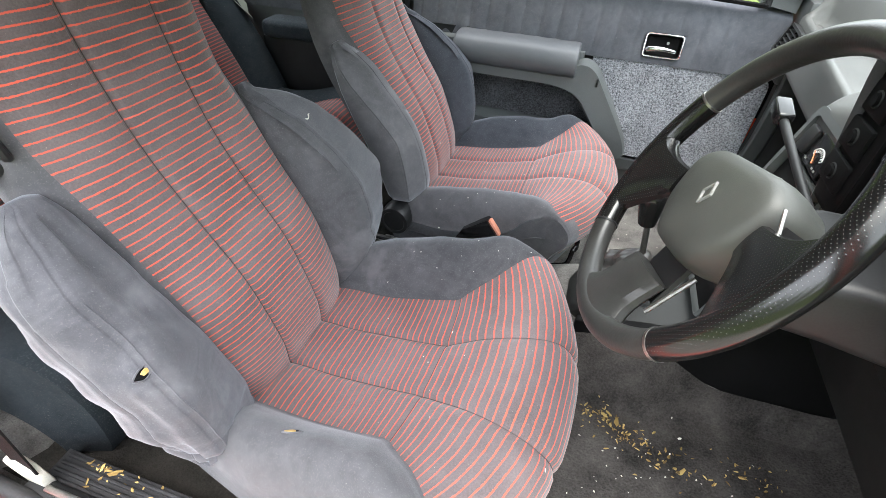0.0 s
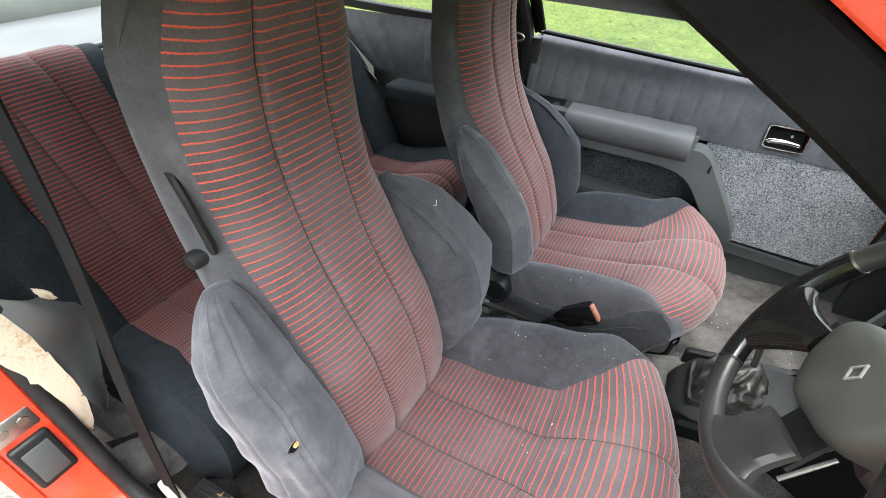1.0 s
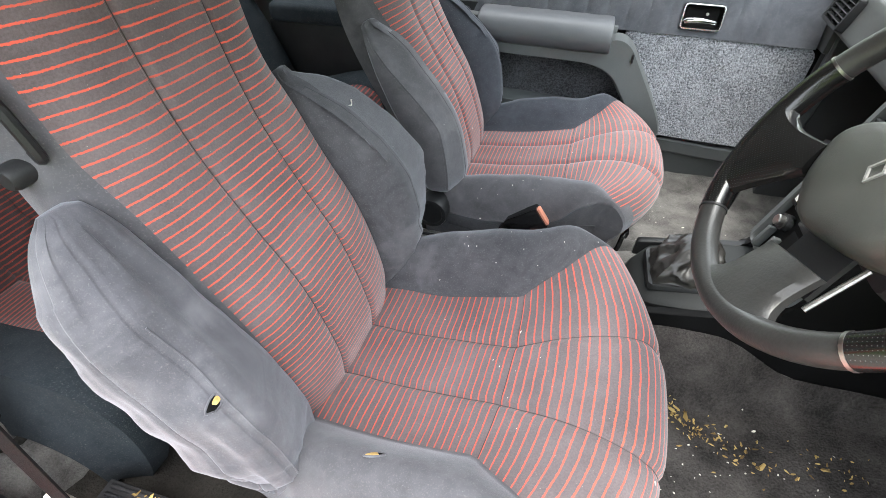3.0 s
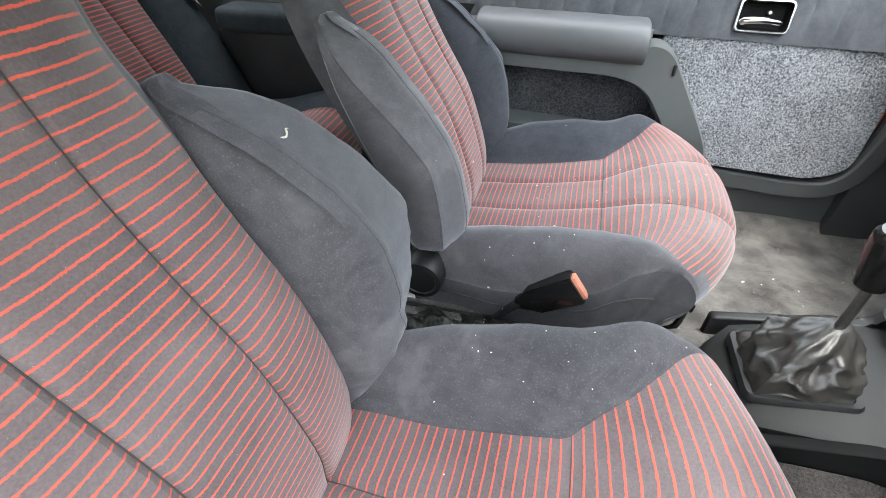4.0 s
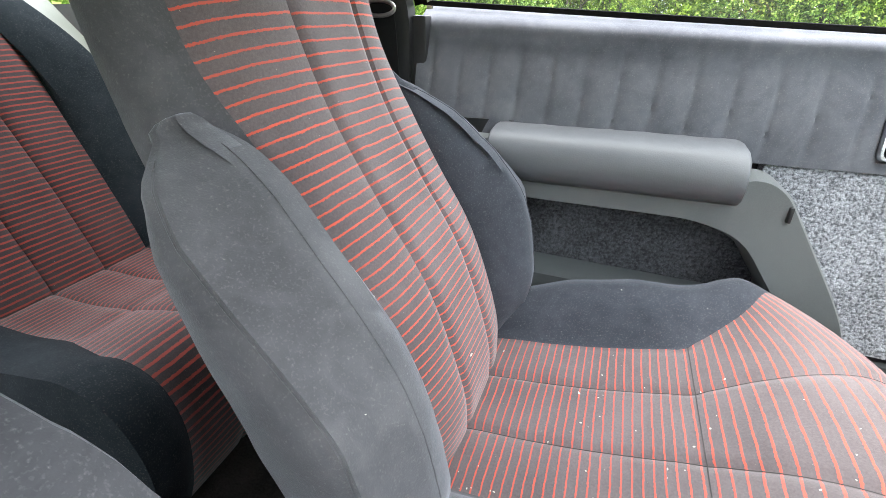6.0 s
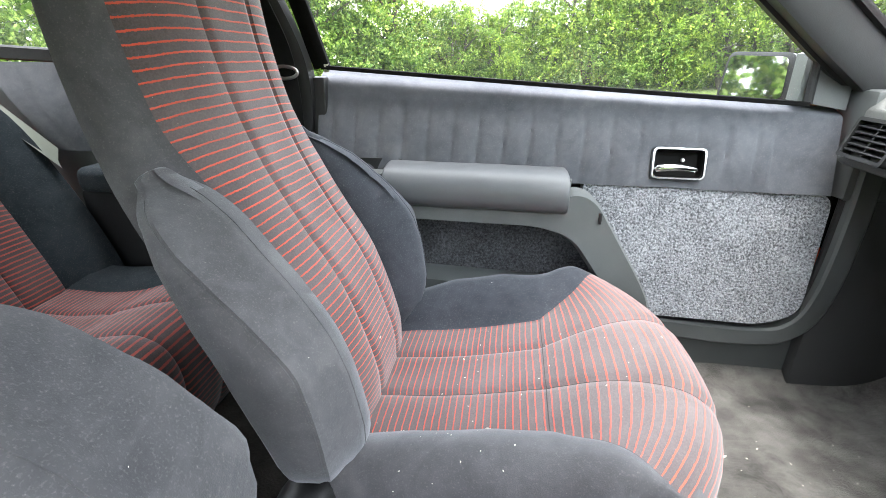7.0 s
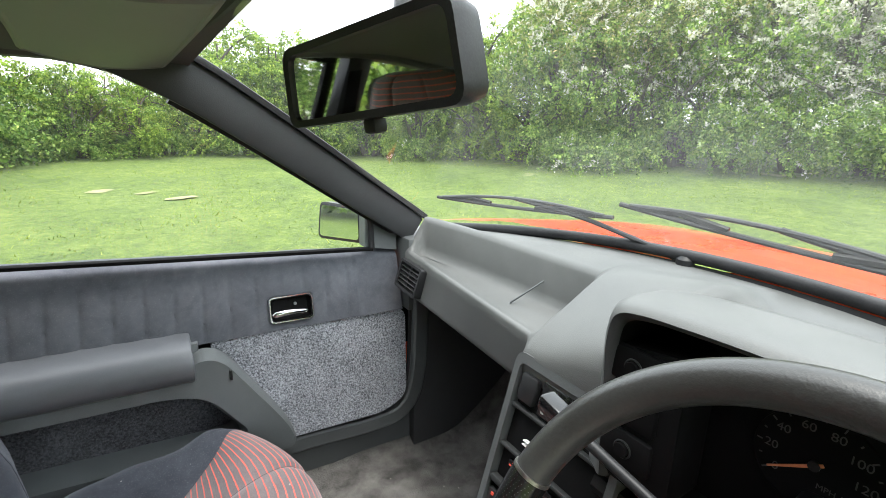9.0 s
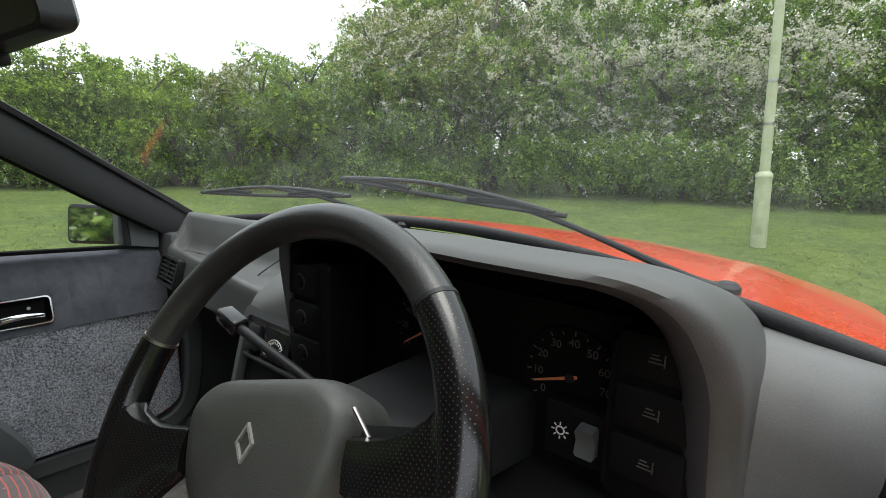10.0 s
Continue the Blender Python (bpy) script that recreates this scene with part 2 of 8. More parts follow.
FOAM = mottled("old_foam", (0.5, 0.28, 0.08), (0.82, 0.72, 0.56), 26, 240, 0.95, 0.5, 0.002, 0, 0, 0.2, 0.3, 0.46)
WHITE_PLASTIC = mottled("aged_white_plastic", (0.5, 0.47, 0.4), (0.75, 0.72, 0.65), 20, 300, 0.5, 0.2, 0.0006)
ORANGE = mottled("buckle_button", (0.6, 0.2, 0.12), (0.75, 0.36, 0.26), 30, 300, 0.45, 0.2, 0.0004)
MARK = mottled("white_marking", (0.5, 0.5, 0.48), (0.7, 0.7, 0.68), 60, 500, 0.6, 0.1, 0.0002)
MARK_DIM = mottled("dim_marking", (0.16, 0.16, 0.15), (0.26, 0.26, 0.25), 60, 500, 0.6, 0.1, 0.0002)
# White dial print dimmed to paint the shade under the hood.
MARK_DIAL = mottled("shaded_dial_marking", (0.055, 0.055, 0.052), (0.095, 0.095, 0.09), 60, 500, 0.6, 0.1, 0.0002)
MARK_RED = mottled("red_marking", (0.5, 0.05, 0.03), (0.7, 0.09, 0.05), 60, 500, 0.6, 0.1, 0.0002)
NEEDLE = mottled("orange_needle", (0.65, 0.2, 0.08), (0.8, 0.3, 0.15), 60, 500, 0.6, 0.1, 0.0002)
THREAD = mottled("seam_thread", (0.042, 0.037, 0.037), (0.075, 0.066, 0.066), 60, 900, 0.9, 0.4, 0.0005)
MIRROR = principled("mirror_glass", (0.82, 0.84, 0.84), 0.03, 1.0)[0]
GLASS = pane_glass("side_glass", (0.93, 0.96, 0.94), 0.02)
SCREEN = pane_glass("windscreen_glass", (0.9, 0.94, 0.91), 0.026)
POST = mottled("pale_green_post", (0.33, 0.36, 0.22), (0.5, 0.53, 0.36), 5, 60, 0.55, 0.2, 0.002)
BARK = mottled("bark", (0.04, 0.034, 0.026), (0.13, 0.115, 0.09), 5, 60, 0.9, 0.9, 0.02)
LEAF_MID = leafy("leaf_mid_green", ((0.0, (0.05, 0.115, 0.02)), (0.5, (0.145, 0.255, 0.05)), (1.0, (0.32, 0.43, 0.12))))
LEAF_LIGHT = leafy("leaf_light_green", ((0.0, (0.09, 0.17, 0.02)), (0.5, (0.2, 0.32, 0.045)), (1.0, (0.34, 0.44, 0.09))))
LEAF_OLIVE = leafy("leaf_olive", ((0.0, (0.07, 0.12, 0.028)), (0.5, (0.18, 0.235, 0.065)), (0.85, (0.32, 0.33, 0.13)), (1.0, (0.46, 0.4, 0.24))))
BLOSSOM = leafy("white_blossom", ((0.0, (0.46, 0.47, 0.36)), (0.6, (0.68, 0.66, 0.56)), (1.0, (0.85, 0.8, 0.72))), 0.8, (0.95, 0.95, 0.95), (1.0, 1.0, 1.0))
BLADES = leafy("grass_blades", ((0.0, (0.12, 0.185, 0.026)), (0.6, (0.17, 0.24, 0.036)), (1.0, (0.27, 0.31, 0.08))), 0.6)
LITTER = leafy("dry_leaf_litter", ((0.0, (0.08, 0.055, 0.025)), (0.5, (0.28, 0.2, 0.08)), (1.0, (0.55, 0.44, 0.2))), 0.85)


def grass_material():
    m, n, l, b = principled("mown_grass", (0.15, 0.25, 0.03), 0.85, 0, 0.1, 0.15)
    co = n.new("ShaderNodeTexCoord").outputs["Object"]
    big, mid, fine = noise_node(n, l, 0.5, 5, 0.7, co), noise_node(n, l, 5, 6, 0.8, co), noise_node(n, l, 60, 4, 0.8, co)
    tuft = noise_node(n, l, 16, 5, 0.75, co)
    s = maths(n, l, "ADD", maths(n, l, "ADD", maths(n, l, "MULTIPLY", big.outputs[0], 0.25), maths(n, l, "MULTIPLY", mid.outputs[0], 0.3)), maths(n, l, "ADD", maths(n, l, "MULTIPLY", tuft.outputs[0], 0.27), maths(n, l, "MULTIPLY", fine.outputs[0], 0.18)))
    c = ramp(n, l, s, ((0.4, (0.026, 0.055, 0.006)), (0.5, (0.086, 0.132, 0.016)), (0.6, (0.175, 0.212, 0.04)))).outputs[0]
    bare = ramp(n, l, noise_node(n, l, 0.8, 3, 0.5, co).outputs[0], ((0.7, (0, 0, 0)), (0.76, (1, 1, 1)))).outputs[0]
    c = mix_rgb(n, l, maths(n, l, "MULTIPLY", bare, 0.6), c, (0.36, 0.33, 0.17))
    l.new(c, b.inputs["Base Color"])
    bump(n, l, b, maths(n, l, "ADD", fine.outputs[0], mid.outputs[0]), 0.8, 0.03)
    return m


GRASS = grass_material()
GRAVEL = mottled("gravel", (0.2, 0.18, 0.15), (0.5, 0.47, 0.42), 4, 45, 0.95, 1.0, 0.02)


# ---- mesh helpers ----
def finish(bm, name, mats, sharp=38):
    bmesh.ops.recalc_face_normals(bm, faces=bm.faces)
    lim = radians(sharp)
    for e in bm.edges:
        e.smooth = len(e.link_faces) != 2 or e.calc_face_angle(0.0) < lim
    for f in bm.faces:
        f.smooth = True
    me = bpy.data.meshes.new(name)
    bm.to_mesh(me)
    bm.free()
    for m in mats if isinstance(mats, (list, tuple)) else (mats,):
        me.materials.append(m)
    return me


def part(name, bm, mats, parent=None, label="", sharp=38, m=None):
    ob = new(name, finish(bm, name, mats, sharp))
    if parent is not None:
        ob.parent = parent
    if m is not None:
        ob.matrix_basis = m
    if label:
        ob["label"] = label
    return ob


def thing(name, label, category, m=None, group="", kind=""):
    ob = new(name)
    ob.empty_display_size = 0.05
    if m is not None:
        ob.matrix_basis = m
    return tagged(ob, label, category, group, kind)


def box(bm, lo, hi, bevel=0.0, seg=2, m=None, mat=0):
    lo, hi = Vector(lo), Vector(hi)
    r = bmesh.ops.create_cube(bm, size=1.0)
    vs = r["verts"]
    for v in vs:
        v.co = Vector(((v.co.x + 0.5) * (hi.x - lo.x) + lo.x, (v.co.y + 0.5) * (hi.y - lo.y) + lo.y, (v.co.z + 0.5) * (hi.z - lo.z) + lo.z))
    fs = {f for v in vs for f in v.link_faces}
    if bevel:
        es = list({e for f in fs for e in f.edges})
        out = bmesh.ops.bevel(bm, geom=es, offset=bevel, segments=seg, affect="EDGES", profile=0.5)
        vs = list({v for f in out["faces"] for v in f.verts} | {v for v in vs if v.is_valid})
        fs = {f for v in vs for f in v.link_faces}
    for f in fs:
        f.material_index = mat
    if m is not None:
        bmesh.ops.transform(bm, matrix=m, verts=vs)
    return vs


def loft(bm, rings, closed=True, cap0=True, cap1=True, mat=None, uv=None):
    """Skin between rings of points. mat(i, j) gives a face's material."""
    vs = [[bm.verts.new(p) for p in ring] for ring in rings]
    n = len(rings[0])
    lay = bm.loops.layers.uv.verify() if uv else None
    for i in range(len(rings) - 1):
        for j in range(n if closed else n - 1):
            k = (j + 1) % n
            f = bm.faces.new((vs[i][j], vs[i][k], vs[i + 1][k], vs[i + 1][j]))
            if mat:
                f.material_index = mat(i, j)
            if uv:
                for lp, (a, c) in zip(f.loops, ((i, j), (i, k), (i + 1, k), (i + 1, j))):
                    lp[lay].uv = uv(a, c)
    if closed:
        for flag, ring in ((cap0, vs[0]), (cap1, vs[-1])):
            if flag:
                f = bm.faces.new(ring)
                if mat:
                    f.material_index = mat(0 if ring is vs[0] else len(rings) - 2, 0)
    return vs


def tube(bm, path, radius, n=10, closed=False, squash=1.0, mat=None):
    pts = [Vector(p) for p in path]
    rings = []
    prev = None
    c = len(pts)
    for i, p in enumerate(pts):
        a = pts[(i - 1) % c] if closed or i else pts[0]
        b = pts[(i + 1) % c] if closed or i < c - 1 else pts[-1]
        t = (b - a).normalized()
        ref = prev if prev is not None else (Vector((0, 0, 1)) if abs(t.z) < 0.9 else Vector((1, 0, 0)))
        u = (ref - t * ref.dot(t)).normalized()
        prev = u
        w = t.cross(u)
        r = radius[i] if isinstance(radius, (list, tuple)) else radius
        rings.append([p + u * (r * squash * math.cos(q)) + w * (r * math.sin(q)) for q in (2 * math.pi * k / n for k in range(n))])
    if closed:
        rings.append(rings[0])
        loft(bm, rings, True, False, False, mat)
        bmesh.ops.remove_doubles(bm, verts=bm.verts, dist=1e-6)
    else:
        loft(bm, rings, True, True, True, mat)


def curve_pts(pts, n):
    """Points spread along a smooth curve through pts (Catmull-Rom)."""
    P = [Vector(p) for p in pts]
    P = [P[0] * 2 - P[1]] + P + [P[-1] * 2 - P[-2]]
    out = []
    m = len(P) - 3
    for i in range(n):
        s = i / (n - 1) * m
        k = min(int(s), m - 1)
        t = s - k
        a, b, c, d = P[k:k + 4]
        out.append(0.5 * (2 * b + (c - a) * t + (2 * a - 5 * b + 4 * c - d) * t * t + (3 * b - a - 3 * c + d) * t ** 3))
    return out


def lerp_at(xs, ys, x):
    return float(np.interp(x, xs, ys))


def smooth_step(a, b, x):
    t = min(1.0, max(0.0, (x - a) / (b - a)))
    return t * t * (3 - 2 * t)


def slab(bm, outline, normal_axis, lo, hi, bevel=0.0, seg=2, mat=0):
    """A flat outline given in the two other axes, drawn out from lo to hi along an axis."""
    def at(p, h):
        a, b = p
        return {"x": (h, a, b), "y": (a, h, b), "z": (a, b, h)}[normal_axis]
    a = [bm.verts.new(at(p, lo)) for p in outline]
    b = [bm.verts.new(at(p, hi)) for p in outline]
    fs = [bm.faces.new(a), bm.faces.new(b[::-1])]
    n = len(outline)
    for i in range(n):
        fs.append(bm.faces.new((a[i], b[i], b[(i + 1) % n], a[(i + 1) % n])))
    for f in fs:
        f.material_index = mat
    if bevel:
        es = [e for e in {e for f in fs[:2] for e in f.edges}]
        bmesh.ops.bevel(bm, geom=es, offset=bevel, segments=seg, affect="EDGES", profile=0.5)


def rounded(outline, r, n=4):
    """An outline with its corners rounded."""
    out = []
    c = len(outline)
    for i in range(c):
        p, a, b = Vector(outline[i]), Vector(outline[i - 1]), Vector(outline[(i + 1) % c])
        rr = min(r, (a - p).length * 0.48, (b - p).length * 0.48)
        s, e = p + (a - p).normalized() * rr, p + (b - p).normalized() * rr
        for k in range(n + 1):
            t = k / n
            q = s * (1 - t) ** 2 + p * 2 * t * (1 - t) + e * t * t
            out.append((q.x, q.y))
    return out


# ---- ground and distance ----
def ground_z(x, y):
    r = math.hypot(x, y)
    return 0.05 * max(0.0, r - 4.0) if r < 16 else 0.6 + 0.012 * (r - 16)


def build_ground():
    bm = bmesh.new()
    radii = [0.0, 1.5, 2.5, 3.5, 4.5, 5.5, 6.5, 7.5, 8.5, 9.5, 10.5, 11.5, 12.5, 13.5, 14.5, 16, 18, 22, 30, 60, 150, 600, 2500]
    n = 96
    rings = []
    for r in radii[1:]:
        rings.append([(r * math.cos(a), r * math.sin(a), ground_z(r, 0) + (0.04 * noise.noise(Vector((r * math.cos(a) * 0.6, r * math.sin(a) * 0.6, 1))) if 3 < r < 30 else 0)) for a in (2 * math.pi * k / n for k in range(n))])
    vs = loft(bm, rings, True, False, False)
    c = bm.verts.new((0, 0, 0))
    for j in range(n):
        bm.faces.new((c, vs[0][j], vs[0][(j + 1) % n]))
    ob = part("ground", bm, GRASS)
    tagged(ob, "mown bright green grass with a few bare patches", "lawn", kind="structure")
    bm = bmesh.new()
    vs = [bm.verts.new((x, y, 0.02)) for x, y in ((-3.0, -2.4), (2.0, -2.4), (2.0, -0.84), (-3.0, -0.84))]
    bm.faces.new(vs)
    tagged(part("gravel_strip", bm, GRAVEL), "pale loose gravel beside the car", "gravel", kind="structure")


build_ground()


def grass_tufts():
    rng = np.random.default_rng(5)
    n = 26000
    a = rng.uniform(-0.6, 2.7, n)
    r = 1.8 + 11.5 * rng.random(n) ** 0.8
    x, y = r * np.cos(a), r * np.sin(a)
    keep = (y > 1.1) | (x > 2.9)
    x, y = x[keep], y[keep]
    n = len(x)
    z = np.array([ground_z(p, q) for p, q in zip(x, y)])
    h = rng.uniform(0.012, 0.035, n)
    w = rng.uniform(0.004, 0.009, n)
    th = rng.uniform(0, 2 * np.pi, n)
    lx, ly = rng.normal(0, 0.03, n), rng.normal(0, 0.03, n)
    v = np.empty((n, 3, 3))
    v[:, 0] = np.c_[x - w * np.cos(th), y - w * np.sin(th), z - 0.01]
    v[:, 1] = np.c_[x + w * np.cos(th), y + w * np.sin(th), z - 0.01]
    v[:, 2] = np.c_[x + lx, y + ly, z + h]
    me = bpy.data.meshes.new("grass")
    me.from_pydata(v.reshape(-1, 3).tolist(), [], np.arange(3 * n).reshape(-1, 3).tolist())
    me.materials.append(BLADES)
    tagged(new("grass", me), "short green grass blades on the lawn", "grass", kind="stuff")


grass_tufts()


def leaf_mesh(name, centres, radii, count, size, mats, weights, seed, flat=0.75):
    """A crown: small leaf blades along many drooping sprays that grow out of clumps."""
    rng = np.random.default_rng(seed)
    cs, rs = np.array(centres), np.array(radii)
    per = 22
    ns = count // per
    count = ns * per
    clump = rng.choice(len(cs), ns, p=rs ** 2 / (rs ** 2).sum())
    d = rng.normal(size=(ns, 3)) + np.array((0, 0, 0.25))
    d /= np.linalg.norm(d, axis=1)[:, None]
    start = cs[clump] + d * (rs[clump] * (0.25 + 0.5 * rng.random(ns)))[:, None] * np.array((1, 1, flat))
    out = cs[clump] * np.array((1, 1, 0))
    out /= np.linalg.norm(out, axis=1)[:, None] + 1e-6
    h = d + 0.5 * out + 0.35 * rng.normal(size=(ns, 3))
    h /= np.linalg.norm(h, axis=1)[:, None]
    length = rng.uniform(0.22, 0.55, ns) * (0.55 + rs[clump])
    spray = np.repeat(np.arange(ns), per)
    t = np.tile((np.arange(per) + 0.5) / per, ns) + rng.uniform(-0.03, 0.03, count)
    p = start[spray] + h[spray] * (length[spray] * t)[:, None]
    p[:, 2] -= 0.42 * length[spray] * t * t
    p += rng.normal(size=(count, 3)) * size * 0.75
    u = h[spray] * 0.6 + rng.normal(size=(count, 3)) * 0.8
    u /= np.linalg.norm(u, axis=1)[:, None]
    w = np.cross(u, rng.normal(size=(count, 3)))
    w /= np.linalg.norm(w, axis=1)[:, None]
    s = size * rng.uniform(0.55, 1.25, count)[:, None]
    v = np.stack([p - u * s, p + w * s * 0.55, p + u * s, p - w * s * 0.55], axis=1)
    me = bpy.data.meshes.new(name)
    me.from_pydata(v.reshape(-1, 3).tolist(), [], np.arange(4 * count).reshape(-1, 4).tolist())
    for m in mats:
        me.materials.append(m)
    # blossom and young leaf come spray by spray, in patches on the outer, upper clumps
    kind = np.zeros(count, int)
    if len(mats) > 1:
        patch = np.array([noise.noise(Vector(c) * 0.9 + Vector((seed, 0, 0))) for c in centres])[clump]
        chance = weights * np.clip(1.1 + 2.6 * patch, 0, 2.2) * np.clip(2.2 * start[:, 2] / cs[:, 2].max() - 0.4, 0.05, 1.6) * (d[:, 2] > -0.45)
        whole = rng.random(ns) < chance
        kind = (whole[spray] & (rng.random(count) < 0.85)).astype(int)
        if len(mats) > 2:
            old = start[:, 2] / cs[:, 2].max() + 0.12 * rng.normal(size=ns) > 0.62
            kind[old[spray] & (kind == 0)] = 2
    me.polygons.foreach_set("material_index", kind.astype(np.int32))
    return me


def bush(name, label, mats, weights, seed, width, height, count, size, sparse=0.0, tree=False):
    """A shrub or small tree: forked tapered stems and a ragged crown."""
    rng = random.Random(seed)
    root = thing(name, label, "tree" if tree else "shrub")
    centres, radii = [], []
    bm = bmesh.new()
    stems = 4 if not tree else 2
    base_h = height * (0.34 if tree else 0.05)
    for k in range(stems):
        a = 2 * math.pi * k / stems + rng.uniform(-0.4, 0.4)
        tip = Vector((math.cos(a) * width * 0.25, math.sin(a) * width * 0.2, height * rng.uniform(0.75, 0.95)))
        foot = Vector((math.cos(a) * 0.12, math.sin(a) * 0.12, -0.15))
        mid = foot.lerp(tip, 0.5) + Vector((rng.uniform(-0.3, 0.3), rng.uniform(-0.3, 0.3), 0))
        path = curve_pts((foot, mid, tip), 7)
        tube(bm, path, [0.1 * (1 - i / 7.5) for i in range(7)], 6)
        for q in range(5):
            s = path[2 + q % 4]
            e = s + Vector((rng.uniform(-1, 1) * width * 0.4, rng.uniform(-1, 1) * width * 0.3, rng.uniform(0.1, 0.8)))
            tube(bm, curve_pts((s, s.lerp(e, 0.5) + Vector((0, 0, 0.12)), e), 5), [0.04, 0.033, 0.025, 0.016, 0.006], 5)
    n = 58
    for k in range(n):
        h = base_h + (height - base_h) * (k + rng.random()) / n
        f = (h - base_h) / (height - base_h)
        ww = width * 0.5 * math.sqrt(max(0.05, 1 - (1.6 * max(0, f - 0.35)) ** 2)) * rng.uniform(0.35, 1.05)
        a = rng.uniform(0, 2 * math.pi)
        centres.append((math.cos(a) * ww, math.sin(a) * ww * 0.75, h))
        radii.append(rng.uniform(0.28, 0.62) * (0.75 if f > 0.8 else 1))
    # loose sprays that break the outline
    for k in range(26):
        a = rng.uniform(0, 2 * math.pi)
        h = rng.uniform(0.45, 1.08) * height
        ww = width * 0.5 * rng.uniform(0.5, 1.05) * (1 if h < height * 0.8 else 0.6)
        centres.append((math.cos(a) * ww, math.sin(a) * ww * 0.8, h))
        radii.append(rng.uniform(0.1, 0.22))
    part("trunk", bm, BARK, root)
    ob = new("crown", leaf_mesh("crown", centres, radii, count, size, mats, weights, seed))
    ob.parent = root
    return root


def build_hedge():
    kinds = [
        bush("hawthorn", "hawthorn bush thick with white blossom over dark green leaves", (LEAF_MID, BLOSSOM), 0.8, 11, 3.6, 4.1, 40000, 0.034),
        bush("shrub", "dense mid-green hedge shrub at the lawn's edge", (LEAF_MID, LEAF_LIGHT), 0.6, 12, 3.4, 3.4, 32000, 0.041),
        bush("hawthorn", "olive-brown hawthorn going out of blossom", (LEAF_MID, BLOSSOM, LEAF_OLIVE), 0.3, 13, 3.8, 4.3, 38000, 0.036),
        bush("tree", "fresh light green broadleaf tree behind the hedge", (LEAF_LIGHT, LEAF_MID), 0.3, 14, 4.2, 5.6, 30000, 0.06, tree=True),
        bush("tree", "dark green broadleaf tree behind the hedge", (LEAF_MID, LEAF_OLIVE), 0.25, 15, 4.6, 6.6, 30000, 0.06, tree=True),
        bush("shrub", "tall mid-green boundary shrub at the lawn's far side", (LEAF_MID, LEAF_LIGHT), 0.3, 16, 4.4, 4.6, 7000, 0.12),
        bush("shrub", "fresh light green dense shrub at the lawn's edge", (LEAF_LIGHT, LEAF_MID), 0.35, 17, 3.6, 3.2, 30000, 0.041),
    ]
    # bearing in degrees from straight ahead to the left, distance, kind, scale
    rows = [
        (-30, 12.5, 1, 1.05), (-23, 12.3, 1, 1.0), (-26, 16, 4, 1.0), (-16, 12.5, 1, 0.95), (-18, 17, 4, 1.15), (-10, 12.6, 1, 1.0), (-4, 12.5, 0, 0.92), (-8, 16.5, 4, 1.1), (2, 12.4, 0, 1.0), (6, 16, 3, 1.1),
        (8, 12.3, 0, 1.0), (14, 12.2, 0, 1.06), (16, 16, 4, 1.1), (20, 12.1, 0, 1.04), (22, 15.5, 4, 1.02), (26, 12.0, 0, 1.0), (31, 11.8, 2, 1.08), (30, 15.5, 4, 0.95), (37, 11.6, 2, 1.04), (36, 14.5, 3, 1.0), (43, 11.3, 2, 0.98),
        (42, 14.5, 3, 0.95), (49, 11.4, 6, 0.95), (55, 11.6, 6, 0.85), (58, 13.6, 6, 0.95), (61, 11.8, 2, 0.6), (67, 12.0, 6, 0.76), (65, 13.6, 6, 0.85), (72, 12.2, 1, 0.72), (75, 12.6, 6, 0.82), (79, 12.2, 1, 0.66), (80.5, 12.4, 6, 0.84), (86, 12.6, 6, 0.55),
        (89, 12.4, 1, 0.5), (92, 12.0, 6, 0.46), (94, 12.4, 2, 0.44), (96.5, 12.0, 1, 0.5), (91, 14, 1, 0.45), (95, 14, 6, 0.45), (99, 12.4, 6, 0.52), (106, 11.4, 1, 0.9), (113, 10.8, 1, 1.0), (110, 13.2, 6, 1.1), (115, 10.6, 0, 1.0), (113, 13.5, 3, 0.85),
        (122, 11, 3, 0.72), (127, 12.5, 0, 1.0), (134, 11.5, 0, 1.05), (128, 14.5, 3, 0.9), (141, 12, 5, 1.0), (150, 12.5, 5, 1.0), (160, 13, 5, 1.1), (170, 13, 5, 1.0), (182, 13, 5, 1.1), (194, 13.5, 5, 1.0),
        (206, 14, 5, 1.2), (219, 14, 5, 1.0), (232, 15, 5, 1.2), (246, 15, 5, 1.1), (262, 16, 5, 1.2), (280, 16, 5, 1.1), (300, 16, 5, 1.2), (314, 15, 5, 1.1), (323, 13, 5, 1.1),
    ]
    rng = random.Random(3)
    used = set()
    for b, d, k, s in rows:
        a = radians(b)
        x, y = d * math.cos(a), d * math.sin(a)
        m = pose(x, y, ground_z(x, y), 0, 0, b + 90 + rng.uniform(-60, 60)) @ Matrix.Diagonal((s, s, s * rng.uniform(0.93, 1.07), 1))
        if k in used:
            ob = copy_thing(kinds[k], m)
            ob.scale = m.to_scale()
        else:
            kinds[k].matrix_basis = m
            used.add(k)
    for k, ob in enumerate(kinds):
        ob["group"] = "hedge and trees round the lawn"


build_hedge()


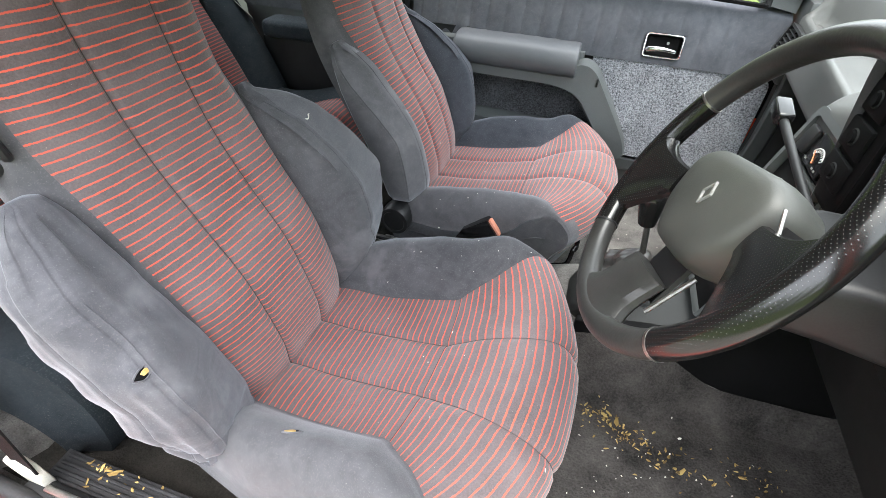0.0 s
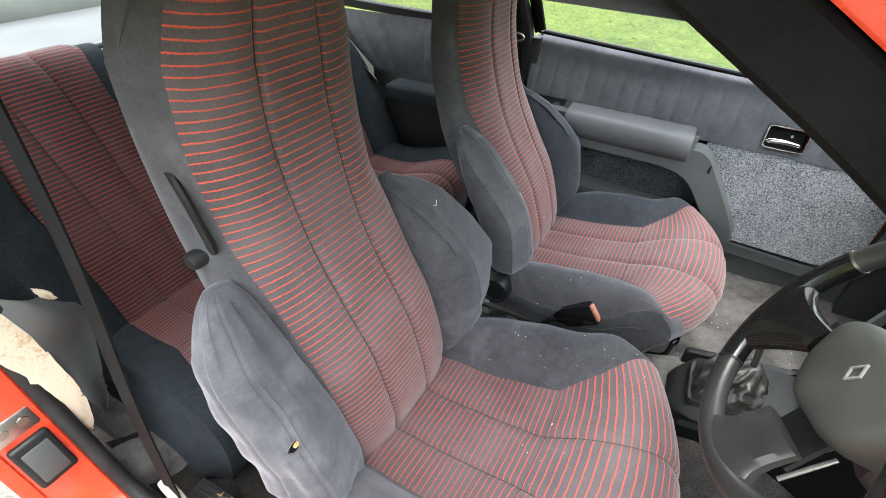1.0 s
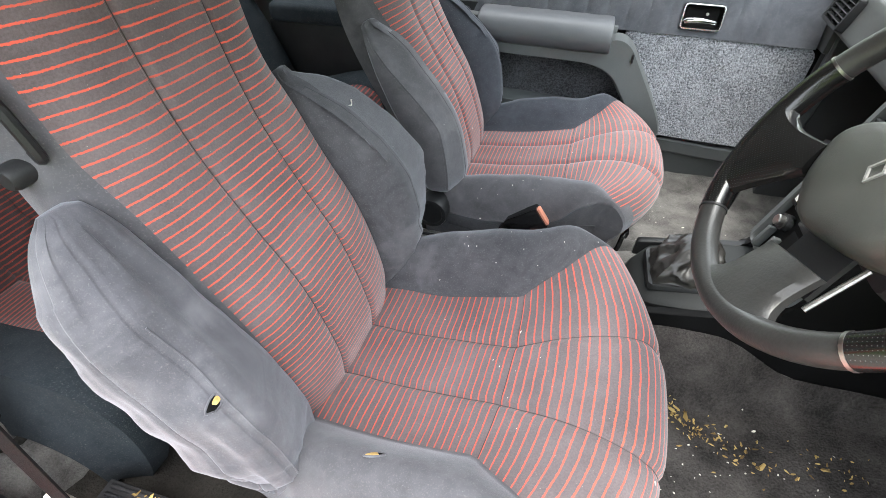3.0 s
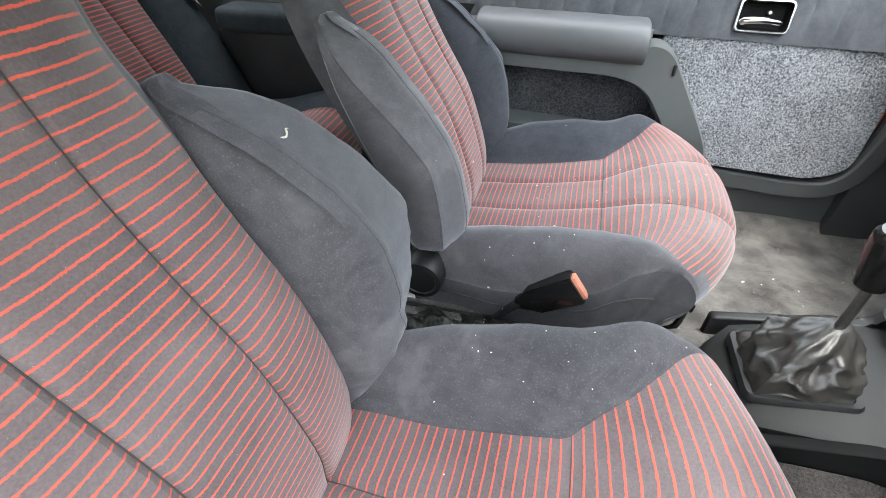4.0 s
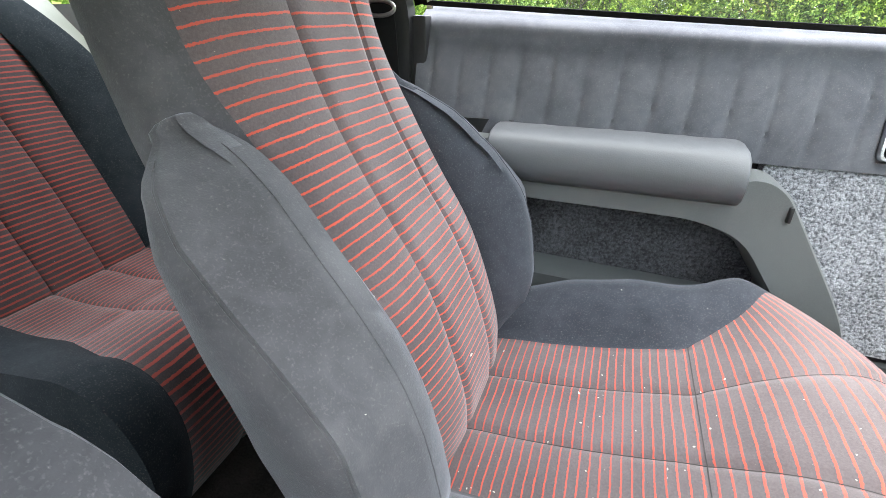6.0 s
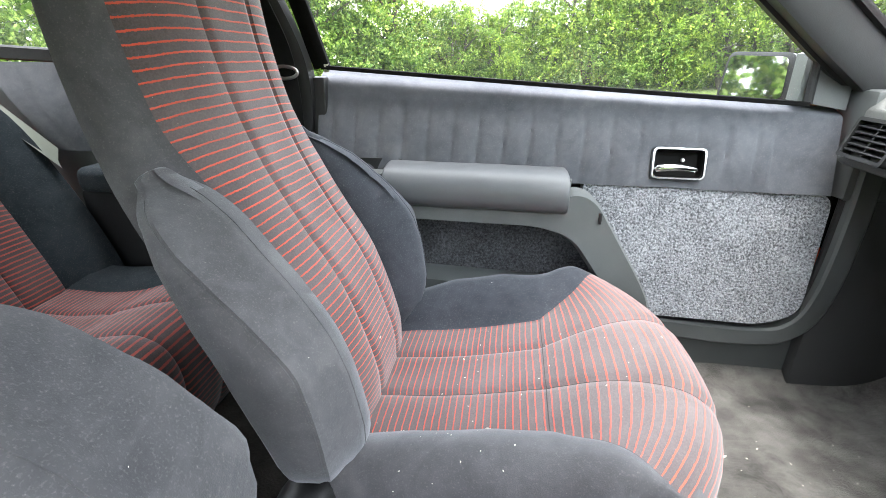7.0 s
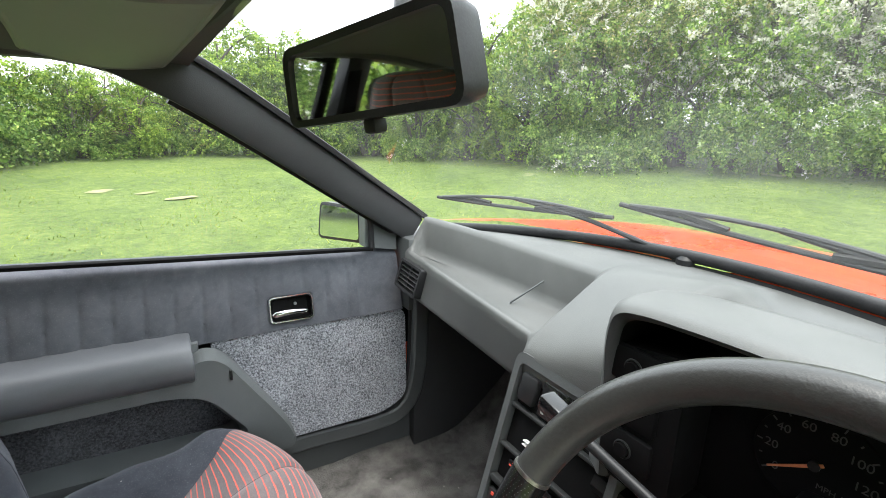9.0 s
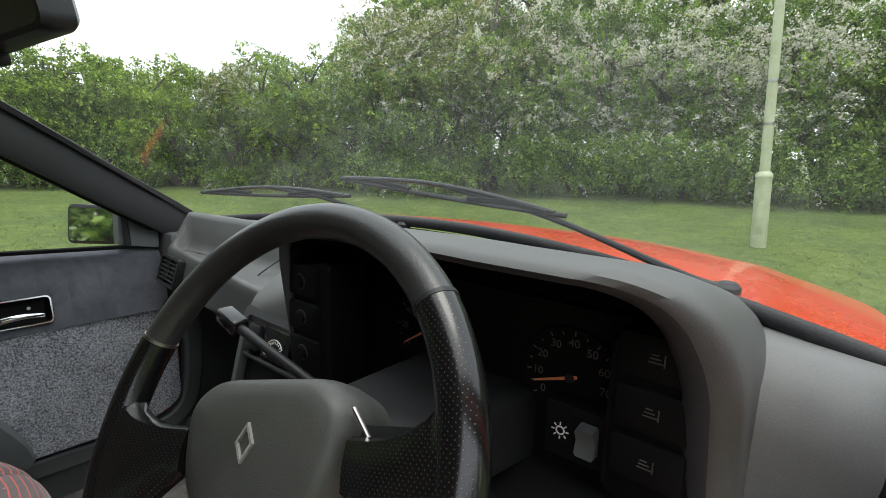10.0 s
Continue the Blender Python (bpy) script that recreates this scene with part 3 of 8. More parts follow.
def build_post():
    root = thing("lamp_post", "pale green painted steel lamp post on the grass", "lamp post", pose(6.9, -0.16, ground_z(7.2, 0) - 0.05, -3, 1.5, 0))
    bm = bmesh.new()
    tube(bm, [(0, 0, 0), (0, 0, 0.45), (0, 0, 0.9)], 0.088, 20)
    part("base_section", bm, POST, root)
    bm = bmesh.new()
    tube(bm, [(0, 0, 0.9), (0, 0, 0.94), (0, 0, 0.97)], [0.096, 0.09, 0.062], 20)
    part("collar", bm, POST, root)
    bm = bmesh.new()
    tube(bm, [(0, 0, 0.96), (0, 0, 3), (0, 0, 5.2)], [0.058, 0.053, 0.046], 18)
    part("shaft", bm, POST, root)
    for h in (1.55, 2.05):
        bm = bmesh.new()
        tube(bm, [(0, 0, h - 0.015), (0, 0, h + 0.015)], 0.061, 18)
        part("band", bm, STEEL, root, "dull steel band")
    bm = bmesh.new()
    box(bm, (-0.05, -0.035, 0.2), (0.0, 0.035, 0.6), 0.008)
    for v in bm.verts:
        v.co.x -= 0.041
    part("access_door", bm, POST, root)
    bm = bmesh.new()
    box(bm, (-0.3, -0.1, 5.15), (0.15, 0.1, 5.27), 0.04, 3)
    part("lantern", bm, TRIM, root)


build_post()

# ---- the car's shell ----
FLOOR = 0.27


def door_y(x, z):
    return 0.725 - 0.06 * x + 0.25 * (z - 0.82)


def tunnel(x, y):
    """Height of the gearbox tunnel over the floor; it swells under the console."""
    f = smooth_step(-0.2, 0.05, x) * (1 - smooth_step(0.12, 0.3, x))
    return (0.11 + 0.045 * f) * (1 - smooth_step(0.09 + 0.02 * f, 0.165 + 0.035 * f, abs(y)))


def build_floor():
    prof = [(-1.75, 0.62), (-1.45, 0.6), (-1.38, 0.44), (-0.98, 0.42), (-0.9, 0.30), (-0.8, FLOOR), (-0.3, FLOOR), (0.2, FLOOR), (0.5, FLOOR), (0.62, 0.32), (0.76, 0.44), (0.82, 0.6), (0.83, 0.8)]
    ys = [-0.72, -0.69, -0.64, -0.55, -0.4, -0.28, -0.2, -0.18, -0.16, -0.14, -0.12, -0.1, -0.05, 0, 0.05, 0.1, 0.12, 0.14, 0.16, 0.18, 0.2, 0.28, 0.4, 0.55, 0.64, 0.69, 0.72]
    bm = bmesh.new()
    rings = []
    pts = curve_pts([(p[0], 0, p[1]) for p in prof], 60)
    for p in pts:
        rings.append([(p.x, y, p.z + (tunnel(p.x, y) if p.x > -1.0 else 0) + 0.004 * noise.noise(Vector((p.x * 9, y * 9, 2))) + 0.05 * smooth_step(0.64, 0.72, abs(y))) for y in ys])
    loft(bm, rings, False)
    ob = part("floor", bm, CARPET)
    tagged(ob, "worn dirty grey carpet over the car's floor and tunnel", "carpet", kind="structure")


build_floor()


def shell_section(x):
    """Half-widths and heights of the cabin at a station along the car: sill, waist, cant rail, roof."""
    roof = lerp_at((-1.9, -1.5, -0.9, -0.45, -0.15, -0.05), (1.12, 1.24, 1.34, 1.36, 1.35, 1.34), x)
    cant_y = lerp_at((-1.9, -0.9, -0.15), (0.5, 0.57, 0.58), x)
    return roof, cant_y


def build_roof():
    bm = bmesh.new()
    rings_in, rings_out = [], []
    for x in np.linspace(-1.55, -0.1, 22):
        zr, yc = shell_section(x)
        ys = np.linspace(-yc - 0.075, yc, 19)
        rings_in.append([(x + 0.05 * (1 - (y / yc) ** 2), y, zr - 0.045 * (abs(y) / yc) ** 2.4) for y in ys])
        rings_out.append([(x + 0.05 * (1 - (y / yc) ** 2), y * 1.03, zr + 0.03 - 0.05 * (abs(y) / yc) ** 2.4) for y in ys])
    loft(bm, rings_in, False)
    tagged(part("ceiling", bm, HEADLINER), "dark cloth headliner under the car's roof", "headliner", kind="structure")
    bm = bmesh.new()
    loft(bm, rings_out, False)
    tagged(part("roof_skin", bm, RED_PAINT), "red painted steel roof panel", "car roof", kind="structure")


build_roof()

APIL_RIGHT = [(-0.20, 0.585, 1.345), (-0.11, 0.60, 1.31), (0.0, 0.615, 1.225), (0.112, 0.63, 1.13), (0.255, 0.645, 1.025), (0.385, 0.66, 0.945), (0.45, 0.665, 0.90)]
APIL_LEFT = [(-0.23, 0.585, 1.34), (-0.11, 0.575, 1.282), (0.0, 0.596, 1.214), (0.1, 0.627, 1.15), (0.2, 0.657, 1.085), (0.3, 0.688, 1.02), (0.38, 0.706, 0.968), (0.42, 0.712, 0.94)]


def strip_between(bm, path, w, d, n=40, mat=0, out=1.0):
    """A flattened bar along a path: w across (in the side's plane), d deep."""
    pts = curve_pts(path, n)
    rings = []
    for i, p in enumerate(pts):
        t = (pts[min(i + 1, n - 1)] - pts[max(i - 1, 0)]).normalized()
        side = Vector((0, out, 0))
        side = (side - t * side.dot(t)).normalized()
        up = side.cross(t)
        prof = [(-0.5, -0.35), (-0.38, -0.5), (0.38, -0.5), (0.5, -0.35), (0.5, 0.35), (0.38, 0.5), (-0.38, 0.5), (-0.5, 0.35)]
        rings.append([p + up * (a * w) + side * (b * d) for a, b in prof])
    loft(bm, rings, True, True, True)


def side_y(s, y):
    """The right side stands a little further out than the left."""
    return s * y - (0.085 if s < 0 else 0.0)


def build_pillars():
    for s in (1, -1):
        up = 0.016 if s < 0 else 0.0
        APIL = APIL_LEFT if s > 0 else APIL_RIGHT
        root = thing("windscreen_pillar", "dark grey trimmed windscreen pillar with a rubber seal", "pillar", kind="structure")
        bm = bmesh.new()
        strip_between(bm, [(x, side_y(s, y), z + up) for x, y, z in APIL], 0.078 if s > 0 else 0.062, 0.04, out=s)
        part("pillar_trim", bm, PILLAR, root)
        bm = bmesh.new()
        strip_between(bm, [(x + 0.028, side_y(s, y - 0.012), z + 0.034) for x, y, z in APIL], 0.014, 0.03, out=s)
        part("screen_seal", bm, RUBBER, root, "black rubber screen seal")
        if s > 0:
            bm = bmesh.new()
            strip_between(bm, [(x - 0.008, y + 0.024, z - 0.012) for x, y, z in APIL[1:]], 0.062, 0.02, out=s)
            part("door_seal", bm, RUBBER, root, "black rubber door seal")
        bm = bmesh.new()
        strip_between(bm, [(x + 0.03, side_y(s, y + 0.02), z + 0.04) for x, y, z in APIL], 0.006, 0.02, out=s)
        part("bright_trim", bm, STEEL, root, "thin bright trim along the glass")
        if s < 0:
            edge = [(-0.36, -0.645, 1.385), (-0.29, -0.647, 1.36), (-0.203, -0.65, 1.308), (-0.115, -0.655, 1.25), (0.03, -0.678, 1.135), (0.15, -0.695, 1.035), (0.28, -0.715, 0.93), (0.36, -0.725, 0.87)]
            bm = bmesh.new()
            strip_between(bm, [(x - 0.0022, y, z - 0.0033) for x, y, z in edge], 0.022, 0.03, out=s)
            part("door_weatherstrip", bm, SEAL, root, "soft black weatherstrip")
            bm = bmesh.new()
            strip_between(bm, [(x + 0.0165, y - 0.003, z + 0.0246) for x, y, z in edge], 0.045, 0.03, out=s)
            part("pillar_skin", bm, RED_PAINT, root, "red pillar skin")
        # rail over the door
        bm = bmesh.new()
        rail = [(-0.15, side_y(s, 0.60), 1.325 + (0.03 if s < 0 else 0)), (-0.3, side_y(s, 0.605), 1.335 + (0.04 if s < 0 else 0)), (-0.6, side_y(s, 0.605), 1.33), (-0.9, side_y(s, 0.60), 1.31), (-1.5, side_y(s, 0.55), 1.2)]
        strip_between(bm, rail, 0.06, 0.05, out=s)
        tagged(part("roof_rail", bm, HEADLINER), "dark trimmed rail above the door", "roof rail", kind="structure")
        bm = bmesh.new()
        strip_between(bm, [(x, y + s * 0.03, z + 0.012) for x, y, z in rail], 0.05, 0.03, out=s)
        tagged(part("roof_gutter", bm, RED_PAINT), "red painted roof edge above the door", "roof edge", kind="structure")


build_pillars()


def screen_point(u, v):
    """u -1..1 across from right to left, v 0..1 from the base up."""
    y = u * (0.70 - 0.07 * v) - 0.04
    bow = 1 - u * u
    x0, z0 = 0.455 + 0.195 * bow, 0.95 + 0.045 * bow
    x1, z1 = -0.13 + 0.06 * bow, 1.335 + 0.015 * bow
    return Vector((x0 + (x1 - x0) * v, y, z0 + (z1 - z0) * v + 0.02 * math.sin(math.pi * v)))


def build_screen():
    root = thing("windscreen", "dusty laminated windscreen with a black rubber surround", "windscreen", kind="structure")
    bm = bmesh.new()
    loft(bm, [[screen_point(-1 + 2 * j / 24, i / 12) for j in range(25)] for i in range(13)], False)
    g = part("pane", bm, SCREEN, root)
    g.visible_shadow = False
    bm = bmesh.new()
    tube(bm, [screen_point(-1 + 2 * j / 40, 0.012) + Vector((-0.004, 0, -0.003)) for j in range(41)], 0.0115, 12)
    part("base_seal", bm, RUBBER, root, "black rubber seal along the base")
    bm = bmesh.new()
    tube(bm, [screen_point(-1 + 2 * j / 40, 1.0) for j in range(41)], 0.014, 8)
    part("top_seal", bm, RUBBER, root)


build_screen()


def build_bonnet():
    bm = bmesh.new()
    rings = []
    for i in range(14):
        f = i / 13
        x = 0.675 + 1.12 * f
        half = 0.76 - 0.06 * f
        zc = 0.988 - 0.06 * f - 0.13 * f ** 2
        rings.append([(x - 0.17 * (1 - f) * (abs(u) ** 2), u * half - 0.03, zc - (0.035 if u > 0 else 0.07) * abs(u) ** 3 + (0.004 if abs(abs(u) - 0.72) < 0.05 else 0)) for u in np.linspace(-1, 1, 33)])
    loft(bm, rings, False)
    root = thing("bonnet", "faded orange-red painted bonnet of the car", "car bonnet")
    part("skin", bm, RED_PAINT, root)
    bm = bmesh.new()
    # black scuttle panel between glass and bonnet
    rings = []
    for j in range(41):
        u = -1.1 + 2.1 * j / 40
        p = screen_point(u, 0.0)
        rings.append([p + Vector((-0.05, 0, -0.09)), p + Vector((-0.012, 0, -0.012)), p + Vector((0.03, 0, -0.026)), p + Vector((0.14, 0, -0.06)), p + Vector((0.3, 0, -0.16))])
    loft(bm, rings, False)
    part("scuttle", bm, BLACK, root, "black scuttle panel")
    for s in (1, -1):
        bm = bmesh.new()
        rings = []
        for i in range(12):
            f = i / 11
            x = 0.5 + 1.34 * f
            rings.append([(x, s * (0.72 - 0.04 * f), 0.86 - 0.2 * f * f), (x, s * (0.79 - 0.03 * f), 0.85 - 0.2 * f * f), (x, s * (0.82 - 0.03 * f), 0.7 - 0.12 * f), (x, s * 0.8, 0.35)])
        loft(bm, rings, False)
        part("front_wing", bm, RED_PAINT, root)
    bm = bmesh.new()
    loft(bm, [[(1.79 - 0.12 * (y / 0.7) ** 4, y - 0.03, 0.69 - 0.04 * (y / 0.7) ** 2), (1.84 - 0.12 * (y / 0.7) ** 4, y - 0.03, 0.55), (1.86 - 0.12 * (y / 0.7) ** 4, y - 0.03, 0.3)] for y in np.linspace(-0.7, 0.7, 15)], False)
    part("nose", bm, RED_PAINT, root)


build_bonnet()


def build_side(s):
    """Sill, lower body side and rear quarter; s is 1 for the left, -1 for the right."""
    root = thing("body_side", "red painted body side with sill and rear quarter", "car body", kind="structure")
    edge = [(0.45, 0.372), (-0.2, 0.372), (-0.62, 0.378), (-0.80, 0.395), (-0.885, 0.45), (-0.93, 0.56), (-0.965, 0.72), (-0.985, 0.87), (-0.99, 0.91)]
    line = [(v.x, v.z) for v in curve_pts([(x, 0, z) for x, z in edge], 48)]
    bm = bmesh.new()
    slab(bm, line + [(-2.3, 0.9), (-2.3, 0.18), (0.45, 0.18)], "y", s * 0.812, s * 0.83)
    part("outer_panel", bm, RED_PAINT, root)
    bm = bmesh.new()
    loft(bm, [[(x - 0.012, s * 0.725, z - 0.012), (x, s * 0.742, z), (x, s * 0.775, z - 0.002), (x - 0.004, s * 0.815, z - 0.006), (x - 0.01, s * 0.828, z - 0.012)] for x, z in line], False)
    part("door_aperture", bm, RED_PAINT, root, "red painted door aperture")
    bm = bmesh.new()
    tube(bm, [(x + 0.006, s * 0.727, z + 0.008) for x, z in line], 0.013, 10)
    part("aperture_seal", bm, RUBBER, root, "black rubber door seal")
    bm = bmesh.new()
    slab(bm, rounded([(0.69, 0.27), (0.69, 0.405), (0.72, 0.408), (0.74, 0.385), (0.74, 0.27)], 0.01, 3), "x", -0.82, 0.45)
    for v in bm.verts:
        v.co = Vector((v.co.x, s * v.co.y, v.co.z))
    part("sill", bm, TRIM if s > 0 else BLACK, root, "scuffed dark sill")
    bm = bmesh.new()
    box(bm, (-0.78, min(s * 0.70, s * 0.712), 0.406), (0.3, max(s * 0.70, s * 0.712), 0.417), 0.004)
    part("kick_strip", bm, STEEL, root, "bright metal kick strip")
    if s < 0:
        bm = bmesh.new()
        slab(bm, [(-0.82, -0.696), (0.35, -0.696), (0.35, -0.64), (-0.82, -0.64)], "z", 0.36, 0.392, 0.004)
        tread = part("sill_tread", bm, RUBBER, root, "ribbed black rubber sill tread")
        for k in range(4):
            bm = bmesh.new()
            box(bm, (-0.81, -0.690 + 0.0125 * k, 0.39), (0.34, -0.684 + 0.0125 * k, 0.3965), 0.002, 2)
            part("rib", bm, RUBBER, tread)
    # door pillar
    if s > 0:
        bm = bmesh.new()
        strip_between(bm, [(-0.86, 0.74, 0.4), (-0.8, 0.755, 0.6), (-0.75, 0.765, 0.9), (-0.79, 0.70, 1.1), (-0.84, 0.62, 1.31)], 0.09, 0.05, out=s)
        part("door_pillar", bm, BLACK, root, "black trimmed door pillar")
    else:
        bm = bmesh.new()
        strip_between(bm, [(-1.0, -0.745, 0.9), (-1.0, -0.735, 1.0), (-0.98, -0.71, 1.15), (-0.95, -0.69, 1.31)], 0.07, 0.04, out=s)
        part("door_pillar", bm, BLACK, root, "black trimmed door pillar")
    if s > 0:
        bm = bmesh.new()
        box(bm, (-0.86, 0.765, 0.4), (-0.68, 0.80, 0.93), 0.006)
        part("latch_jamb", bm, BLACK, root, "black latch jamb")
    # rear quarter inner trim below the glass
    bm = bmesh.new()
    loft(bm, [[(x, s * (0.712 - 0.02 * k), z) for k, z in ((0, 0.95), (0.4, 0.8), (1.2, 0.6), (1.5, 0.35))] for x in np.linspace(-1.75, -0.8 if s > 0 else -0.97, 12)], False)
    part("quarter_trim", bm, VINYL, root, "grey vinyl rear quarter trim")
    # rear glass and hatch pillar
    bm = bmesh.new()
    loft(bm, [[(-0.85, s * 0.74, 0.96), (-0.9, s * 0.66, 1.15), (-0.95, s * 0.585, 1.3)], [(-1.45, s * 0.73, 0.98), (-1.42, s * 0.66, 1.12), (-1.4, s * 0.59, 1.22)]], False)
    g = part("quarter_glass", bm, GLASS, root)
    g.visible_shadow = False
    bm = bmesh.new()
    strip_between(bm, [(-1.85, s * 0.6, 0.98), (-1.65, s * 0.58, 1.1), (-1.45, s * 0.55, 1.22)], 0.2, 0.05, out=s)
    part("rear_pillar", bm, TRIM, root)
    bm = bmesh.new()
    strip_between(bm, [(-0.8, s * 0.735, 0.955), (-1.2, s * 0.735, 0.965), (-1.6, s * 0.72, 0.985)], 0.03, 0.03, out=s)
    part("waist_trim", bm, RUBBER, root)
    return root


build_side(1)
build_side(-1)


def build_rear_end():
    root = thing("rear_hatch", "large rear hatch with heated glass and grey parcel shelf", "hatch", kind="structure")
    bm = bmesh.new()
    loft(bm, [[(-1.55, y, 1.235), (-1.9, y, 1.13), (-2.3, y, 0.99)] for y in np.linspace(-0.55, 0.55, 9)], False)
    g = part("hatch_glass", bm, GLASS, root)
    g.visible_shadow = False
    bm = bmesh.new()
    box(bm, (-2.3, -0.68, 0.925), (-1.6, 0.68, 0.95), 0.008)
    part("parcel_shelf", bm, VINYL, root, "pale grey parcel shelf")
    bm = bmesh.new()
    box(bm, (-2.34, -0.72, 0.3), (-2.28, 0.7, 0.96), 0.01)
    part("tail_panel", bm, RED_PAINT, root)
    bm = bmesh.new()
    box(bm, (-2.272, -0.68, 0.94), (-2.25, 0.68, 1.02), 0.008)
    part("hatch_trim", bm, VISOR, root, "grey-green inner hatch trim")
    bm = bmesh.new()
    box(bm, (-1.72, -0.6, 0.952), (-1.69, 0.6, 0.965), 0.006)
    part("shelf_lip", bm, VINYL, root)


build_rear_end()

# ---- seats ----
BACK = [(0.004, -0.05), (0.0, 0.0), (-0.006, 0.065), (-0.047, 0.185), (-0.10, 0.275), (-0.146, 0.358), (-0.175, 0.432), (-0.192, 0.497), (-0.202, 0.555), (-0.205, 0.605), (-0.203, 0.67), (-0.198, 0.72)]


def spine(points, n):
    pts = curve_pts([(x, 0, z) for x, z in points], n)
    out, run = [], 0.0
    for i, p in enumerate(pts):
        t = (pts[min(i + 1, n - 1)] - pts[max(i - 1, 0)]).normalized()
        if i:
            run += (p - pts[i - 1]).length
        out.append((p, Vector((t.z, 0, -t.x)), run))
    return out


def seam_dip(u, seams, w=0.0045, depth=0.006):
    return -sum(depth * math.exp(-((u - q) / w) ** 2) for q in seams)


